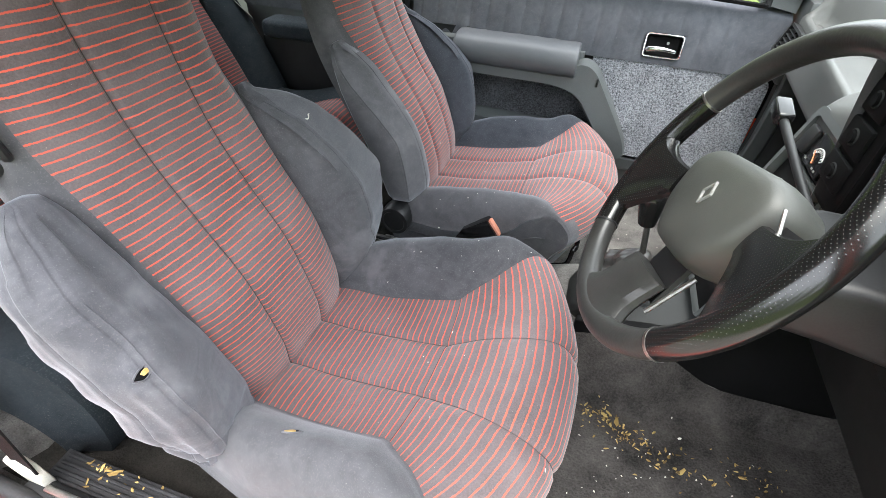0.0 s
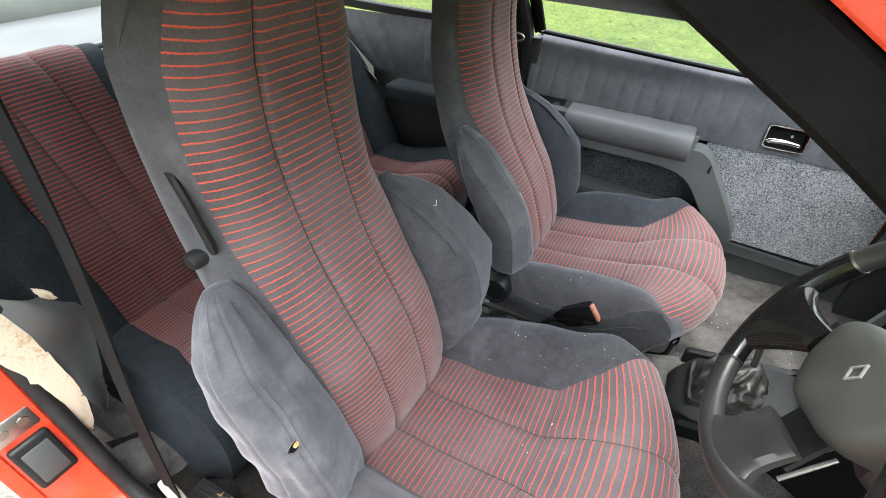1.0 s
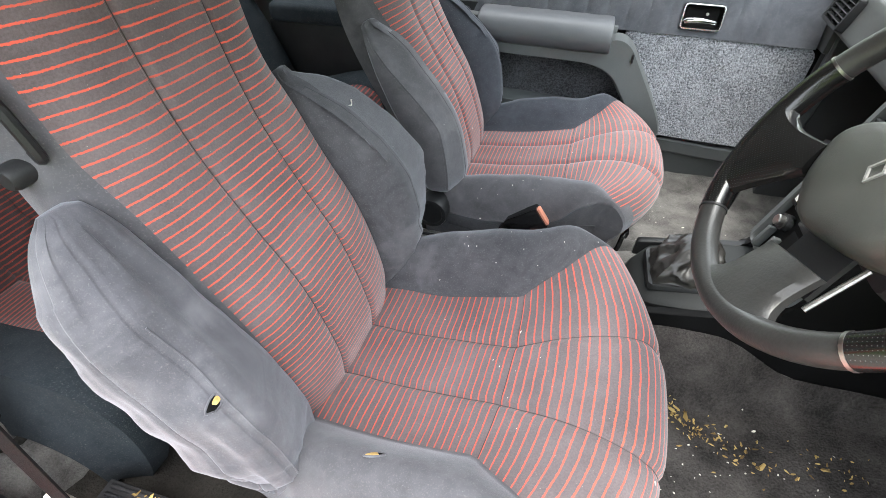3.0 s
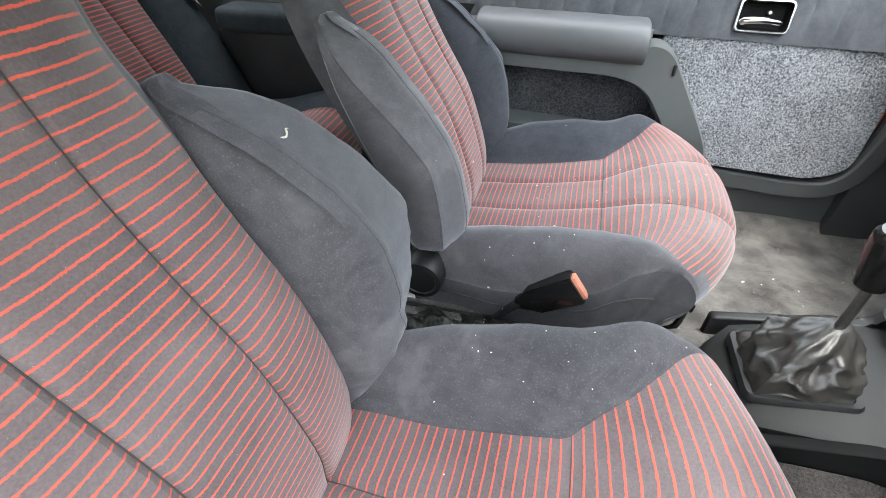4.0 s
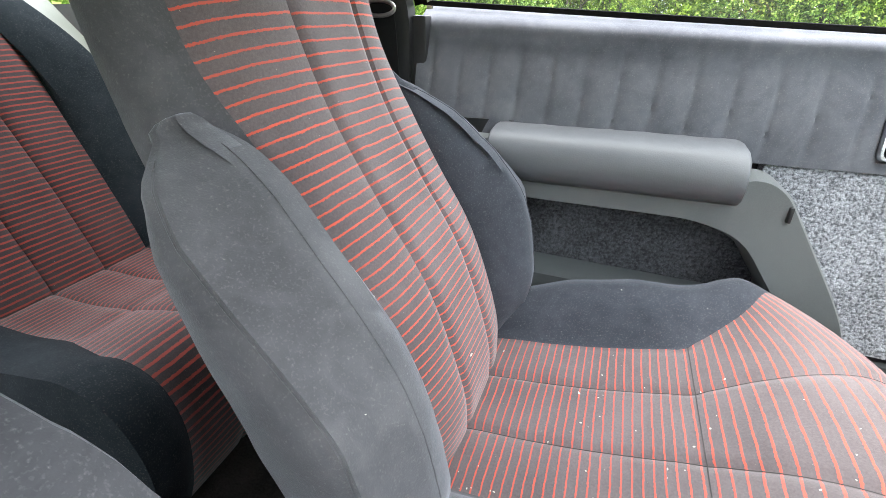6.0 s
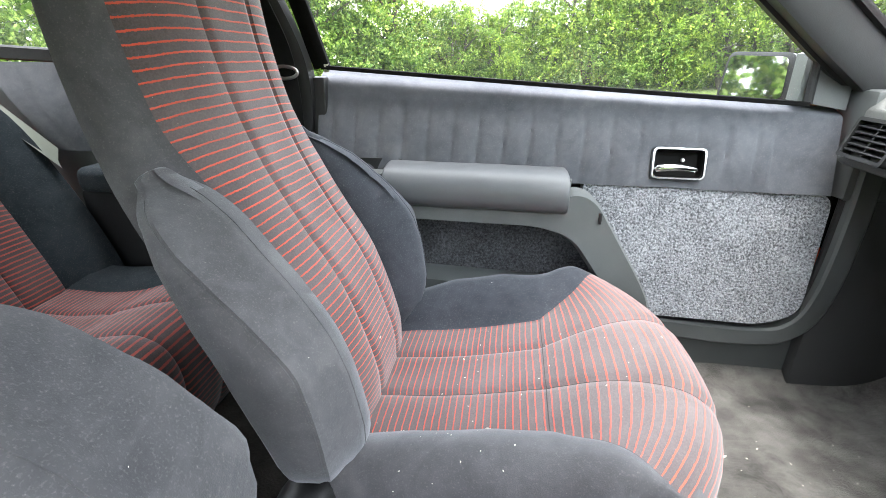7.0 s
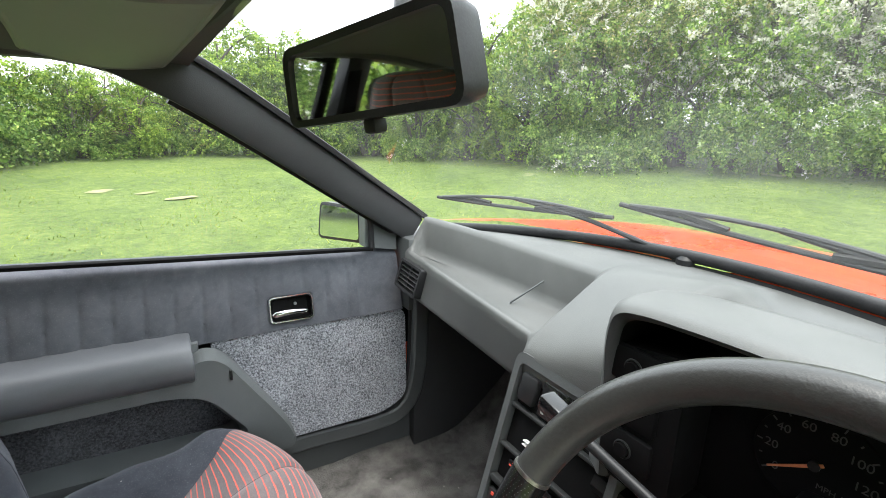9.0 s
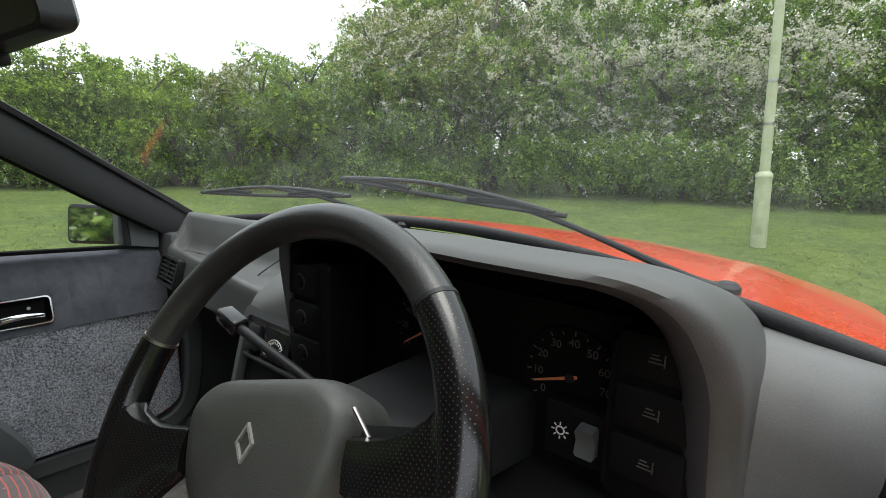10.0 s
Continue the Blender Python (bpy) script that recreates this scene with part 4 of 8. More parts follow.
def seat_back(root, mats, worn=0, lean=0.0):
    sp = spine(BACK, 56)
    total = sp[-1][2]
    us = [0, 0.012, 0.025, 0.036, 0.042, 0.0455, 0.047, 0.0485, 0.052, 0.06, 0.075, 0.09, 0.105, 0.118, 0.128]
    rings, meta = [], []
    def half(z):
        return lerp_at((-0.05, 0.0, 0.1, 0.3, 0.42, 0.55, 0.66, 0.72), (0.132, 0.137, 0.14, 0.142, 0.148, 0.152, 0.147, 0.127), z)
    for p, nrm, run in sp:
        hw = half(p.z)
        th = lerp_at((-0.05, 0.1, 0.4, 0.6, 0.72), (0.09, 0.125, 0.12, 0.10, 0.055), p.z)
        side = lerp_at((-0.05, 0.3, 0.42, 0.55, 0.72), (0.05, 0.045, 0.03, 0.026, 0.03), p.z)
        ring, tags = [], []
        def put(u, d, kind):
            ring.append(p + nrm * d + Vector((0, u, 0)))
            tags.append((u, kind))
        front = [q * hw / 0.128 for q in us]
        full = [-q for q in front[:0:-1]] + front
        puff = lerp_at((-0.05, 0.2, 0.45, 0.72), (0.006, 0.009, 0.012, 0.008), p.z)
        for u in full:
            a = abs(u) / hw
            d = seam_dip(u, (-0.047 * hw / 0.128, 0.047 * hw / 0.128)) + puff * (1 - a ** 4) - (0.012 + 0.02 * smooth_step(0.34, 0.44, p.z)) * a ** 5
            put(u, d, "f")
        base_d = -0.014 - 0.02 * smooth_step(0.34, 0.44, p.z)
        edge = ((0.10, base_d - 0.004), (0.35, base_d - 0.009), (0.7, base_d - 0.02), (0.95, base_d - 0.035), (1.0, min(base_d - 0.05, -0.66 * th)), (0.86, -0.88 * th))
        for a, d in edge:
            put(hw + side * a, d, "s")
        for a in (0.75, 0.45, 0.15, -0.15, -0.45, -0.75):
            put(hw * a, -th, "b")
        for a, d in edge[::-1]:
            put(-hw - side * a, d, "s")
        rings.append(ring)
        meta.append((tags, run))
    # rounded top
    last_p, last_n, last_r = sp[-1]
    for k, (sh, up) in enumerate(((0.93, 0.022), (0.8, 0.036), (0.55, 0.045), (0.2, 0.048))):
        c = last_p + last_n * -0.03
        t = Vector((-last_n.z, 0, last_n.x))
        rings.append([c + (v - c) * sh + t * up for v in rings[len(sp) - 1]])
        meta.append((meta[-1][0], last_r + up))
    n = len(rings[0])
    nf = len(us) * 2 - 1
    bm = bmesh.new()
    def uv(i, j):
        u = meta[i][0][j][0]
        run = meta[i][1]
        # stripes lie closer together low down
        return (u, run / 0.0128 + 8 * (1 - math.exp(-run / 0.16)) * 1.2)
    loft(bm, rings, True, True, True, lambda i, j: 0 if j < nf - 1 else 1, uv)
    tip = pose(0, 0, 0, 0, lean, 0)
    back = part("backrest", bm, mats[:2], root, m=tip)
    for j in (len(us) - 7, len(us) + 5):
        bm = bmesh.new()
        tube(bm, [r[j] for r in rings[4:-4]], 0.0009, 5)
        part("panel_seam", bm, mats[2], back, "dark stitched panel seam")
    # the side wings
    for s in (1, -1):
        loose = worn and s == -1
        lo, hi = (-0.06, 0.39) if loose else (0.0, 0.382)
        zs = np.linspace(lo, hi, 110 if loose else 44)
        fine = spine(BACK, 400)
        rings = []
        for z in zs:
            f = (z - lo) / (hi - lo)
            p, nrm, run = min(fine, key=lambda q: abs(q[0].z - z))
            if z < -0.05:
                p = p + Vector((0, 0, z + 0.05))
            if loose:
                cu = lerp_at((0, 0.2, 0.5, 0.8, 1), (0.195, 0.222, 0.234, 0.228, 0.215), f)
                cd = lerp_at((0, 0.1, 0.25, 0.45, 0.65, 0.8, 0.92, 1), (-0.004, 0.016, 0.04, 0.054, 0.046, 0.03, 0.014, 0.0), f)
                ou = lerp_at((0, 0.15, 0.4, 0.7, 0.88, 1), (0.222, 0.252, 0.278, 0.28, 0.272, 0.258), f)
                od = lerp_at((0, 0.3, 0.6, 0.9, 1), (-0.014, 0.002, 0.006, -0.014, -0.03), f)
                inn = lerp_at((0, 0.4, 0.7, 1), (0.122, 0.13, 0.144, 0.146), f)
            else:
                # straight slope from the shoulder down to a corner, then upright to the foot
                hs = (0.0, 0.03, 0.08, 0.15, 0.19, 0.25, 0.32, 0.36, 0.382)
                cu = lerp_at(hs, (0.185, 0.198, 0.208, 0.213, 0.213, 0.206, 0.19, 0.178, 0.17), z)
                cd = lerp_at(hs, (0.0, 0.022, 0.042, 0.054, 0.056, 0.048, 0.026, 0.006, -0.012), z)
                ou = lerp_at(hs, (0.245, 0.27, 0.295, 0.313, 0.32, 0.31, 0.292, 0.268, 0.235) if worn else (0.236, 0.258, 0.272, 0.28, 0.282, 0.275, 0.262, 0.244, 0.218), z)
                od = lerp_at(hs, (-0.02, -0.004, 0.012, 0.03, 0.038, 0.022, -0.006, -0.026, -0.04), z)
                inn = lerp_at((0, 0.15, 0.3, 0.38), (0.126, 0.132, 0.14, 0.146), z)
            th = lerp_at((0, 0.15, 0.5, 0.85, 1.0), (0.05, 0.062, 0.066, 0.066, 0.064) if loose else (0.05, 0.055, 0.046, 0.042, 0.05), f)
            prof = [(inn, -0.05), (inn + 0.008, -0.012), (inn + 0.02, 0.002 + max(0, cd) * (0.1 if loose else 0.4)), (inn + 0.05, cd * (0.5 if loose else 0.84)), (cu - 0.02, cd * (0.93 if loose else 0.975))]
            prof += [(cu - 0.006, cd), (cu + 0.004, cd), (cu + 0.010, cd - (0.0035 if loose else 0.0012)), (cu + 0.014, cd - (0.003 if loose else 0.002)), (cu + 0.03, cd - 0.012 - 0.1 * (cd - od) * 0.5)]
            prof += [(ou - 0.012, od + (0.018 if loose else 0.008)), (ou - 0.003, od + 0.004), (ou - 0.004, od - 0.002), (ou, od - 0.008), (ou, min(od - 0.012, -th * 0.7)), (ou - 0.008, min(od - 0.016, -th * 0.9)), (ou - 0.03, min(od - 0.02, -th)), (inn + 0.03, -th), (inn, -th * 0.8)]
            if loose:
                prof = [(u0 + (u1 - u0) * k / 3, d0 + (d1 - d0) * k / 3) for (u0, d0), (u1, d1) in zip(prof, prof[1:]) for k in range(3)] + [prof[-1]]
            ring = []
            for u, d in prof:
                wr = 0.0
                if loose:
                    wr = 0.006 * noise.noise(Vector((u * 18, d * 18, z * 22))) + 0.027 * (abs(math.sin(z * 78 - u * 30 + d * 25 + 2.4 * noise.noise(Vector((u * 11, z * 11, 4))))) ** 0.55 - 0.78) * math.exp(-((f - 0.13) / 0.11) ** 2) + 0.003 * (abs(noise.noise(Vector((u * 14, d * 14, z * 9 + 3)))) - 0.2)
                else:
                    wr = 0.0022 * noise.noise(Vector((u * 16, d * 16, z * 13 + 5 * s)))
                    if worn:
                        # slack folds where the cloth meets the cushion
                        wr += 0.005 * noise.noise(Vector((u * 30 + z * 20, d * 20, z * 34))) * math.exp(-((z - 0.09) / 0.07) ** 2)
                ring.append(p + nrm * (d + wr) + Vector((0, s * (u + wr), 0)))
            if loose and f > 0.74:
                # the wing closes in a round top against the backrest
                kk = math.sqrt(max(0.0, 1 - ((f - 0.74) / 0.275) ** 2))
                hub = p + nrm * -0.045 + Vector((0, s * (inn + 0.03), 0))
                ring = [hub + (v - hub) * (0.12 + 0.88 * kk) for v in ring]
            elif not loose:
                hub = p + nrm * (-0.03 - 0.02 * smooth_step(0.25, 0.38, z)) + Vector((0, s * (inn + 0.03), 0))
                t = max(0.0, (z - 0.315) / 0.068)
                kk = 1.0 - 0.3 * smooth_step(0.07, 0.0, z) ** 2 - 0.5 * (1 - math.sqrt(max(0.0, 1 - t * t)))
                ring = [hub + (v - hub) * kk for v in ring]
            rings.append(ring)
        a, b = rings[0], rings[-1]
        ca, cb = sum(a, Vector()) / len(a), sum(b, Vector()) / len(b)
        if loose:
            rings = [[ca + (v - ca) * k + Vector((0, 0, -h)) for v in a] for k, h in ((0.3, 0.02), (0.75, 0.012))] + rings + [[cb + (v - cb) * k + Vector((-0.006, 0, h)) for v in b] for k, h in ((0.6, 0.003), (0.2, 0.004))]
        else:
            rings = [[ca + (v - ca) * k + Vector((0, 0, -h)) for v in a] for k, h in ((0.25, 0.024), (0.6, 0.019), (0.86, 0.01))] + rings + [[cb + (v - cb) * k + Vector((-0.006, 0, h)) for v in b] for k, h in ((0.86, 0.007), (0.6, 0.012), (0.25, 0.014))]
        step = 3 if loose else 1
        crest = [r[6 * step] for r in rings]
        ridge = [r[12 * step] for r in rings]
        bm = bmesh.new()
        loft(bm, rings)
        # left wings take the darker velours, which paint their shade
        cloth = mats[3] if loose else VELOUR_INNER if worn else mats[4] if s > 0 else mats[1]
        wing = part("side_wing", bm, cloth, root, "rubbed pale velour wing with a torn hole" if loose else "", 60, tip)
        for line in (crest, ridge) if s < 0 or worn else (crest,):
            bm = bmesh.new()
            tube(bm, line[2:-26] if loose else line[3:-4], 0.0013 if loose else 0.0009, 6)
            part("piping", bm, cloth, wing)


CUSH = [(-0.07, -0.02), (0.0, 0.0), (0.08, 0.010), (0.16, 0.024), (0.25, 0.047), (0.31, 0.078), (0.355, 0.094), (0.40, 0.096), (0.435, 0.08), (0.455, 0.046), (0.448, 0.012), (0.42, -0.025), (0.39, -0.085), (0.35, -0.17)]


def seat_cushion(root, mats, worn=0):
    sp = spine(CUSH, 84)
    rings, tags = [], []
    base = [0, 0.012, 0.025, 0.036, 0.042, 0.0455, 0.047, 0.0485, 0.052, 0.06, 0.075, 0.09, 0.105, 0.118, 0.128]
    for p, down, run in sp:
        nrm = -down
        run -= 0.07
        nose = run > 0.45
        hw = 0.252 if nose else lerp_at((0.0, 0.25, 0.262, 0.32, 0.37, 0.4, 0.425), (0.137, 0.141, 0.149, 0.186, 0.222, 0.241, 0.252), p.x)
        if run > 0.47:
            hw = lerp_at((0.47, 0.58, 0.7), (0.252, 0.245, 0.232), run)
        outer = 0.0 if nose else lerp_at((-0.07, 0.0, 0.1, 0.3, 0.36, 0.4, 0.425), (0.235, 0.25, 0.268, 0.268, 0.264, 0.258, 0.254), p.x)
        outer = max(outer, hw + 0.004)
        gap = outer - hw
        front = smooth_step(0.24, 0.42, p.x) if run < 0.45 else 1.0
        def bend(v):
            return v + Vector((front * (0.03 - 0.086 * (abs(v.y) / 0.25) ** 2.4), 0, 0))
        ring = []
        mid = []
        for q in [-q for q in base[:0:-1]] + base:
            u = q / 0.128 * hw
            a = abs(q) / 0.128
            sm = seam_dip(q, (-0.047, 0.047), depth=0.006)
            cross = -0.007 * math.exp(-((p.x - 0.25) / 0.005) ** 2) if run < 0.35 else 0
            d = sm + cross + (-0.002 if worn else 0.004) * (1 - a ** 4) + 0.006 * a ** 3 * front + (0.028 * a ** 2 * smooth_step(0.06, 0.38, p.x) * smooth_step(0.52, 0.42, run) if worn else 0.0)
            if worn and run < 0.4:
                d += 0.0035 * noise.noise(Vector((p.x * 14, u * 14, 3))) * (1 - smooth_step(0.28, 0.4, run))
            mid.append(bend(p + nrm * d + Vector((0, u, 0))))
        bol = lerp_at((-0.07, 0.0, 0.08, 0.18, 0.26, 0.33, 0.385, 0.425), (0.03, 0.06, 0.086, 0.094, 0.08, 0.044, 0.012, 0.0) if worn else (0.022, 0.046, 0.066, 0.068, 0.05, 0.025, 0.007, 0.0), p.x) * smooth_step(0.0, 0.03, gap) if not nose else 0.0
        def side(s):
            out = []
            c0 = 0.006 * front + (0.028 * smooth_step(0.06, 0.38, p.x) * smooth_step(0.52, 0.42, run) if worn else 0.0)
            drop = 0.016
            for a, h in ((0.03, 0.02), (0.12, 0.28), (0.3, 0.72), (0.5, 0.97), (0.68, 1.0), (0.84, 0.74), (0.95, 0.34), (1.0, -0.05)):
                fall = -drop * max(0, (a - 0.6) / 0.4) ** 2 * min(1, gap / 0.04)
                out.append(bend(p + nrm * c0 + Vector((0, s * (hw + gap * a), bol * h + fall))))
            e = out[-1]
            bottom = min(0.312, -0.07 + (e.x + 0.07) * 0.91)
            for k, f in enumerate((0.02, 0.06, 0.3, 0.65, 1.0)):
                z = e.z + (-0.172 - e.z) * f
                inset = (-0.004 if k == 0 else 0.0) + 0.035 * f
                out.append(Vector((e.x + (bottom - e.x) * f, e.y - s * inset, z)))
            return out
        ring = side(-1)[::-1] + mid + side(1)
        rings.append(ring)
        tags.append(([v.y for v in ring], run, p.z))
    nl = 13
    nf = len(base) * 2 - 1
    bm = bmesh.new()
    def uv(i, j):
        run = tags[i][1]
        return (tags[i][0][j], run / (0.0112 if worn else 0.0105) if run < 0.25 else 0.25 / (0.0112 if worn else 0.0105) + (run - 0.25) / (0.0122 if worn else 0.0118))
    def mat(i, j):
        if tags[i][1] > 0.45 and tags[i][2] < -0.035:
            return 1
        if tags[i][1] > 0.462 and not nl + 1 <= j < nl + nf - 2:
            return 1
        if nl <= j < nl + nf - 1:
            return 0
        if worn and j < 4:
            return 3
        # the left bolster, beside the closed door on one seat, has its shade painted in
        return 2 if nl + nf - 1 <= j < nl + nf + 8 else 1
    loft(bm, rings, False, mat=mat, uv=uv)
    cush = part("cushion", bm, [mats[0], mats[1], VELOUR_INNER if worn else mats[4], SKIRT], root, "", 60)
    for k in (nl + len(base) - 7, nl + len(base) + 5):
        bm = bmesh.new()
        tube(bm, [r[k] for r, t in zip(rings, tags) if -0.05 < t[1] < 0.5], 0.0008, 5)
        part("panel_seam", bm, mats[2], cush, "dark stitched panel seam")
    across = min(range(len(sp)), key=lambda i: abs(sp[i][0].x - 0.25) + (9 if sp[i][2] > 0.5 else 0))
    bm = bmesh.new()
    tube(bm, rings[across][nl:nl + nf], 0.0008, 5)
    part("cross_seam", bm, mats[2], cush, "dark stitched cross seam")
    for k in (2, 2 * nl + nf - 3):
        bm = bmesh.new()
        line = [r[k] for r, t in zip(rings, tags) if -0.02 < t[1] < 0.44]
        tube(bm, line, 0.0022, 6)
        part("side_seam", bm, mats[1], cush)


def runner_frame(root):
    for s in (1, -1):
        bm = bmesh.new()
        box(bm, (-0.12, s * 0.18 - 0.015, -0.215), (0.4, s * 0.18 + 0.015, -0.165), 0.004)
        part("runner", bm, STEEL, root, "dull steel seat runner")
    bm = bmesh.new()
    bar = [(0.2, -0.2, -0.165), (0.3, -0.2, -0.12), (0.375, -0.2, -0.1), (0.41, -0.196, -0.085), (0.418, -0.188, -0.04), (0.424, -0.17, -0.03), (0.424, 0.17, -0.03), (0.418, 0.188, -0.04), (0.41, 0.196, -0.085), (0.375, 0.2, -0.1), (0.3, 0.2, -0.12), (0.2, 0.2, -0.165)]
    tube(bm, curve_pts(bar, 40), 0.006, 8)
    part("slide_bar", bm, GLOSS_BLACK, root, "bent black slide release bar")


def recline_knob(root, s):
    bm = bmesh.new()
    n = 48
    rings = []
    for y, r in ((0.19, 0.03), (0.235, 0.04), (0.242, 0.041), (0.272, 0.041), (0.278, 0.038), (0.279, 0.03), (0.277, 0.0285)):
        rings.append([(-0.035 + (r - (0.0016 if k % 2 and 0.235 < y < 0.274 else 0)) * math.cos(2 * math.pi * k / n), s * y, -0.016 + (r - (0.0016 if k % 2 and 0.235 < y < 0.274 else 0)) * math.sin(2 * math.pi * k / n)) for k in range(n)])
    loft(bm, rings)
    part("recline_knob", bm, BLACK, root, "ribbed black recline knob")


def front_seat(m, label, worn):
    root = thing("front_seat", label, "car seat", m, group="front seats")
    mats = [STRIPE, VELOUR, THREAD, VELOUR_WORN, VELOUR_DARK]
    seat_back(root, mats, worn, 3.5 if worn else 0.0)
    seat_cushion(root, mats, worn)
    runner_frame(root)
    recline_knob(root, -1 if not worn else 1)
    return root


front_seat(pose(-0.458, 0.338, 0.475, 0, 0, -2), "grey velour front car seat with red-striped panels, specked with crumbs", 0)
DRIVER = front_seat(pose(-0.515, -0.348, 0.468, 0, 0, -3.5) @ Matrix.Diagonal((1.05, 1.06, 1.02, 1)), "worn grey velour front car seat, red-striped, outer wing rubbed and torn", 1)


def rear_seat(s):
    root = thing("back_bench_seat", "rear bucket seat with fine red stripes and blue-grey velour sides", "car seat", pose(-1.2, s * 0.36, 0.505), group="rear seats")
    back = [(0.01, -0.03), (0.0, 0.02), (-0.05, 0.14), (-0.12, 0.27), (-0.19, 0.39), (-0.25, 0.47), (-0.30, 0.505), (-0.35, 0.5)]
    sp = spine(back, 36)
    us = [-0.31, -0.295, -0.25, -0.19, -0.155, -0.142, -0.138, -0.12, -0.07, -0.053, -0.047, -0.041, -0.02, 0.02, 0.041, 0.047, 0.053, 0.07, 0.12, 0.138, 0.142, 0.155, 0.19, 0.25, 0.295, 0.31]
    rings, runs = [], []
    for p, nrm, run in sp:
        f = run / sp[-1][2]
        ring = []
        for u in us:
            a = abs(u)
            d = seam_dip(u, (-0.047, 0.047)) + (0.008 if a < 0.138 else 0)
            if a > 0.138:
                d += 0.05 * math.sin(min(1, (a - 0.138) / 0.11) * math.pi * 0.55) * (1 - smooth_step(0.55, 0.95, f)) - 0.09 * smooth_step(0.26, 0.31, a)
            k = 1 - 0.22 * smooth_step(0.45, 0.9, f) if a > 0.14 else 1
            u2 = u * (1 + 0.16 * smooth_step(0.2, 0.9, f)) if a <= 0.142 else u * k
            ring.append(p + nrm * d + Vector((0, u2, 0)))
        rings.append(ring)
        runs.append(run)
    bm = bmesh.new()
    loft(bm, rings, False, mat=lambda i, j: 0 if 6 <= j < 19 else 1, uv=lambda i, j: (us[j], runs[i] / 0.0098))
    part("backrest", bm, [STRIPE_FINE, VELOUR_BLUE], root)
    cush = [(-0.06, -0.03), (0.0, 0.0), (0.1, 0.0), (0.19, 0.012), (0.28, 0.035), (0.34, 0.04), (0.385, 0.01), (0.4, -0.06), (0.38, -0.16), (0.35, -0.22)]
    sp = spine(cush, 40)
    rings, runs, halfs = [], [], []
    for p, down, run in sp:
        nrm = -down
        hw = lerp_at((0.0, 0.19, 0.3, 0.8), (0.138, 0.138, 0.17, 0.17), run - 0.06)
        ring = []
        for u in us:
            a = abs(u)
            uu = u * hw / 0.138 if a <= 0.138 else math.copysign(hw + (a - 0.138) / 0.172 * (0.275 - hw), u)
            d = seam_dip(u, (-0.047, 0.047), depth=0.004) + (-0.004 * math.exp(-((p.x - 0.19) / 0.006) ** 2) if run < 0.3 and a < 0.138 else 0)
            if a > 0.138:
                d += 0.022 * math.sin(min(1, (a - 0.138) / 0.1) * math.pi * 0.6)
            fall = smooth_step(0.24, 0.31, a)
            q = p + nrm * d + Vector((0, uu, 0))
            low = max(-0.21, q.z - 0.135)
            ring.append(Vector((q.x - 0.09 * fall * smooth_step(0.1, 0.36, p.x), q.y, q.z + (low - q.z) * fall ** 1.6)))
        rings.append(ring)
        runs.append(run - 0.06)
    bm = bmesh.new()
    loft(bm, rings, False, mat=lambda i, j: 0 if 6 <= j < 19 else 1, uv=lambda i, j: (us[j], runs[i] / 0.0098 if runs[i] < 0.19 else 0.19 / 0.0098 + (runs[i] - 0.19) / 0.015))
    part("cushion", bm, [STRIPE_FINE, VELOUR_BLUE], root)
    bm = bmesh.new()
    box(bm, (-0.1, -0.262, -0.2), (0.345, 0.262, -0.03), 0.045, 4)
    part("seat_base", bm, MAT_REAR, root)
    return root


rear_seat(1)
rear_seat(-1)

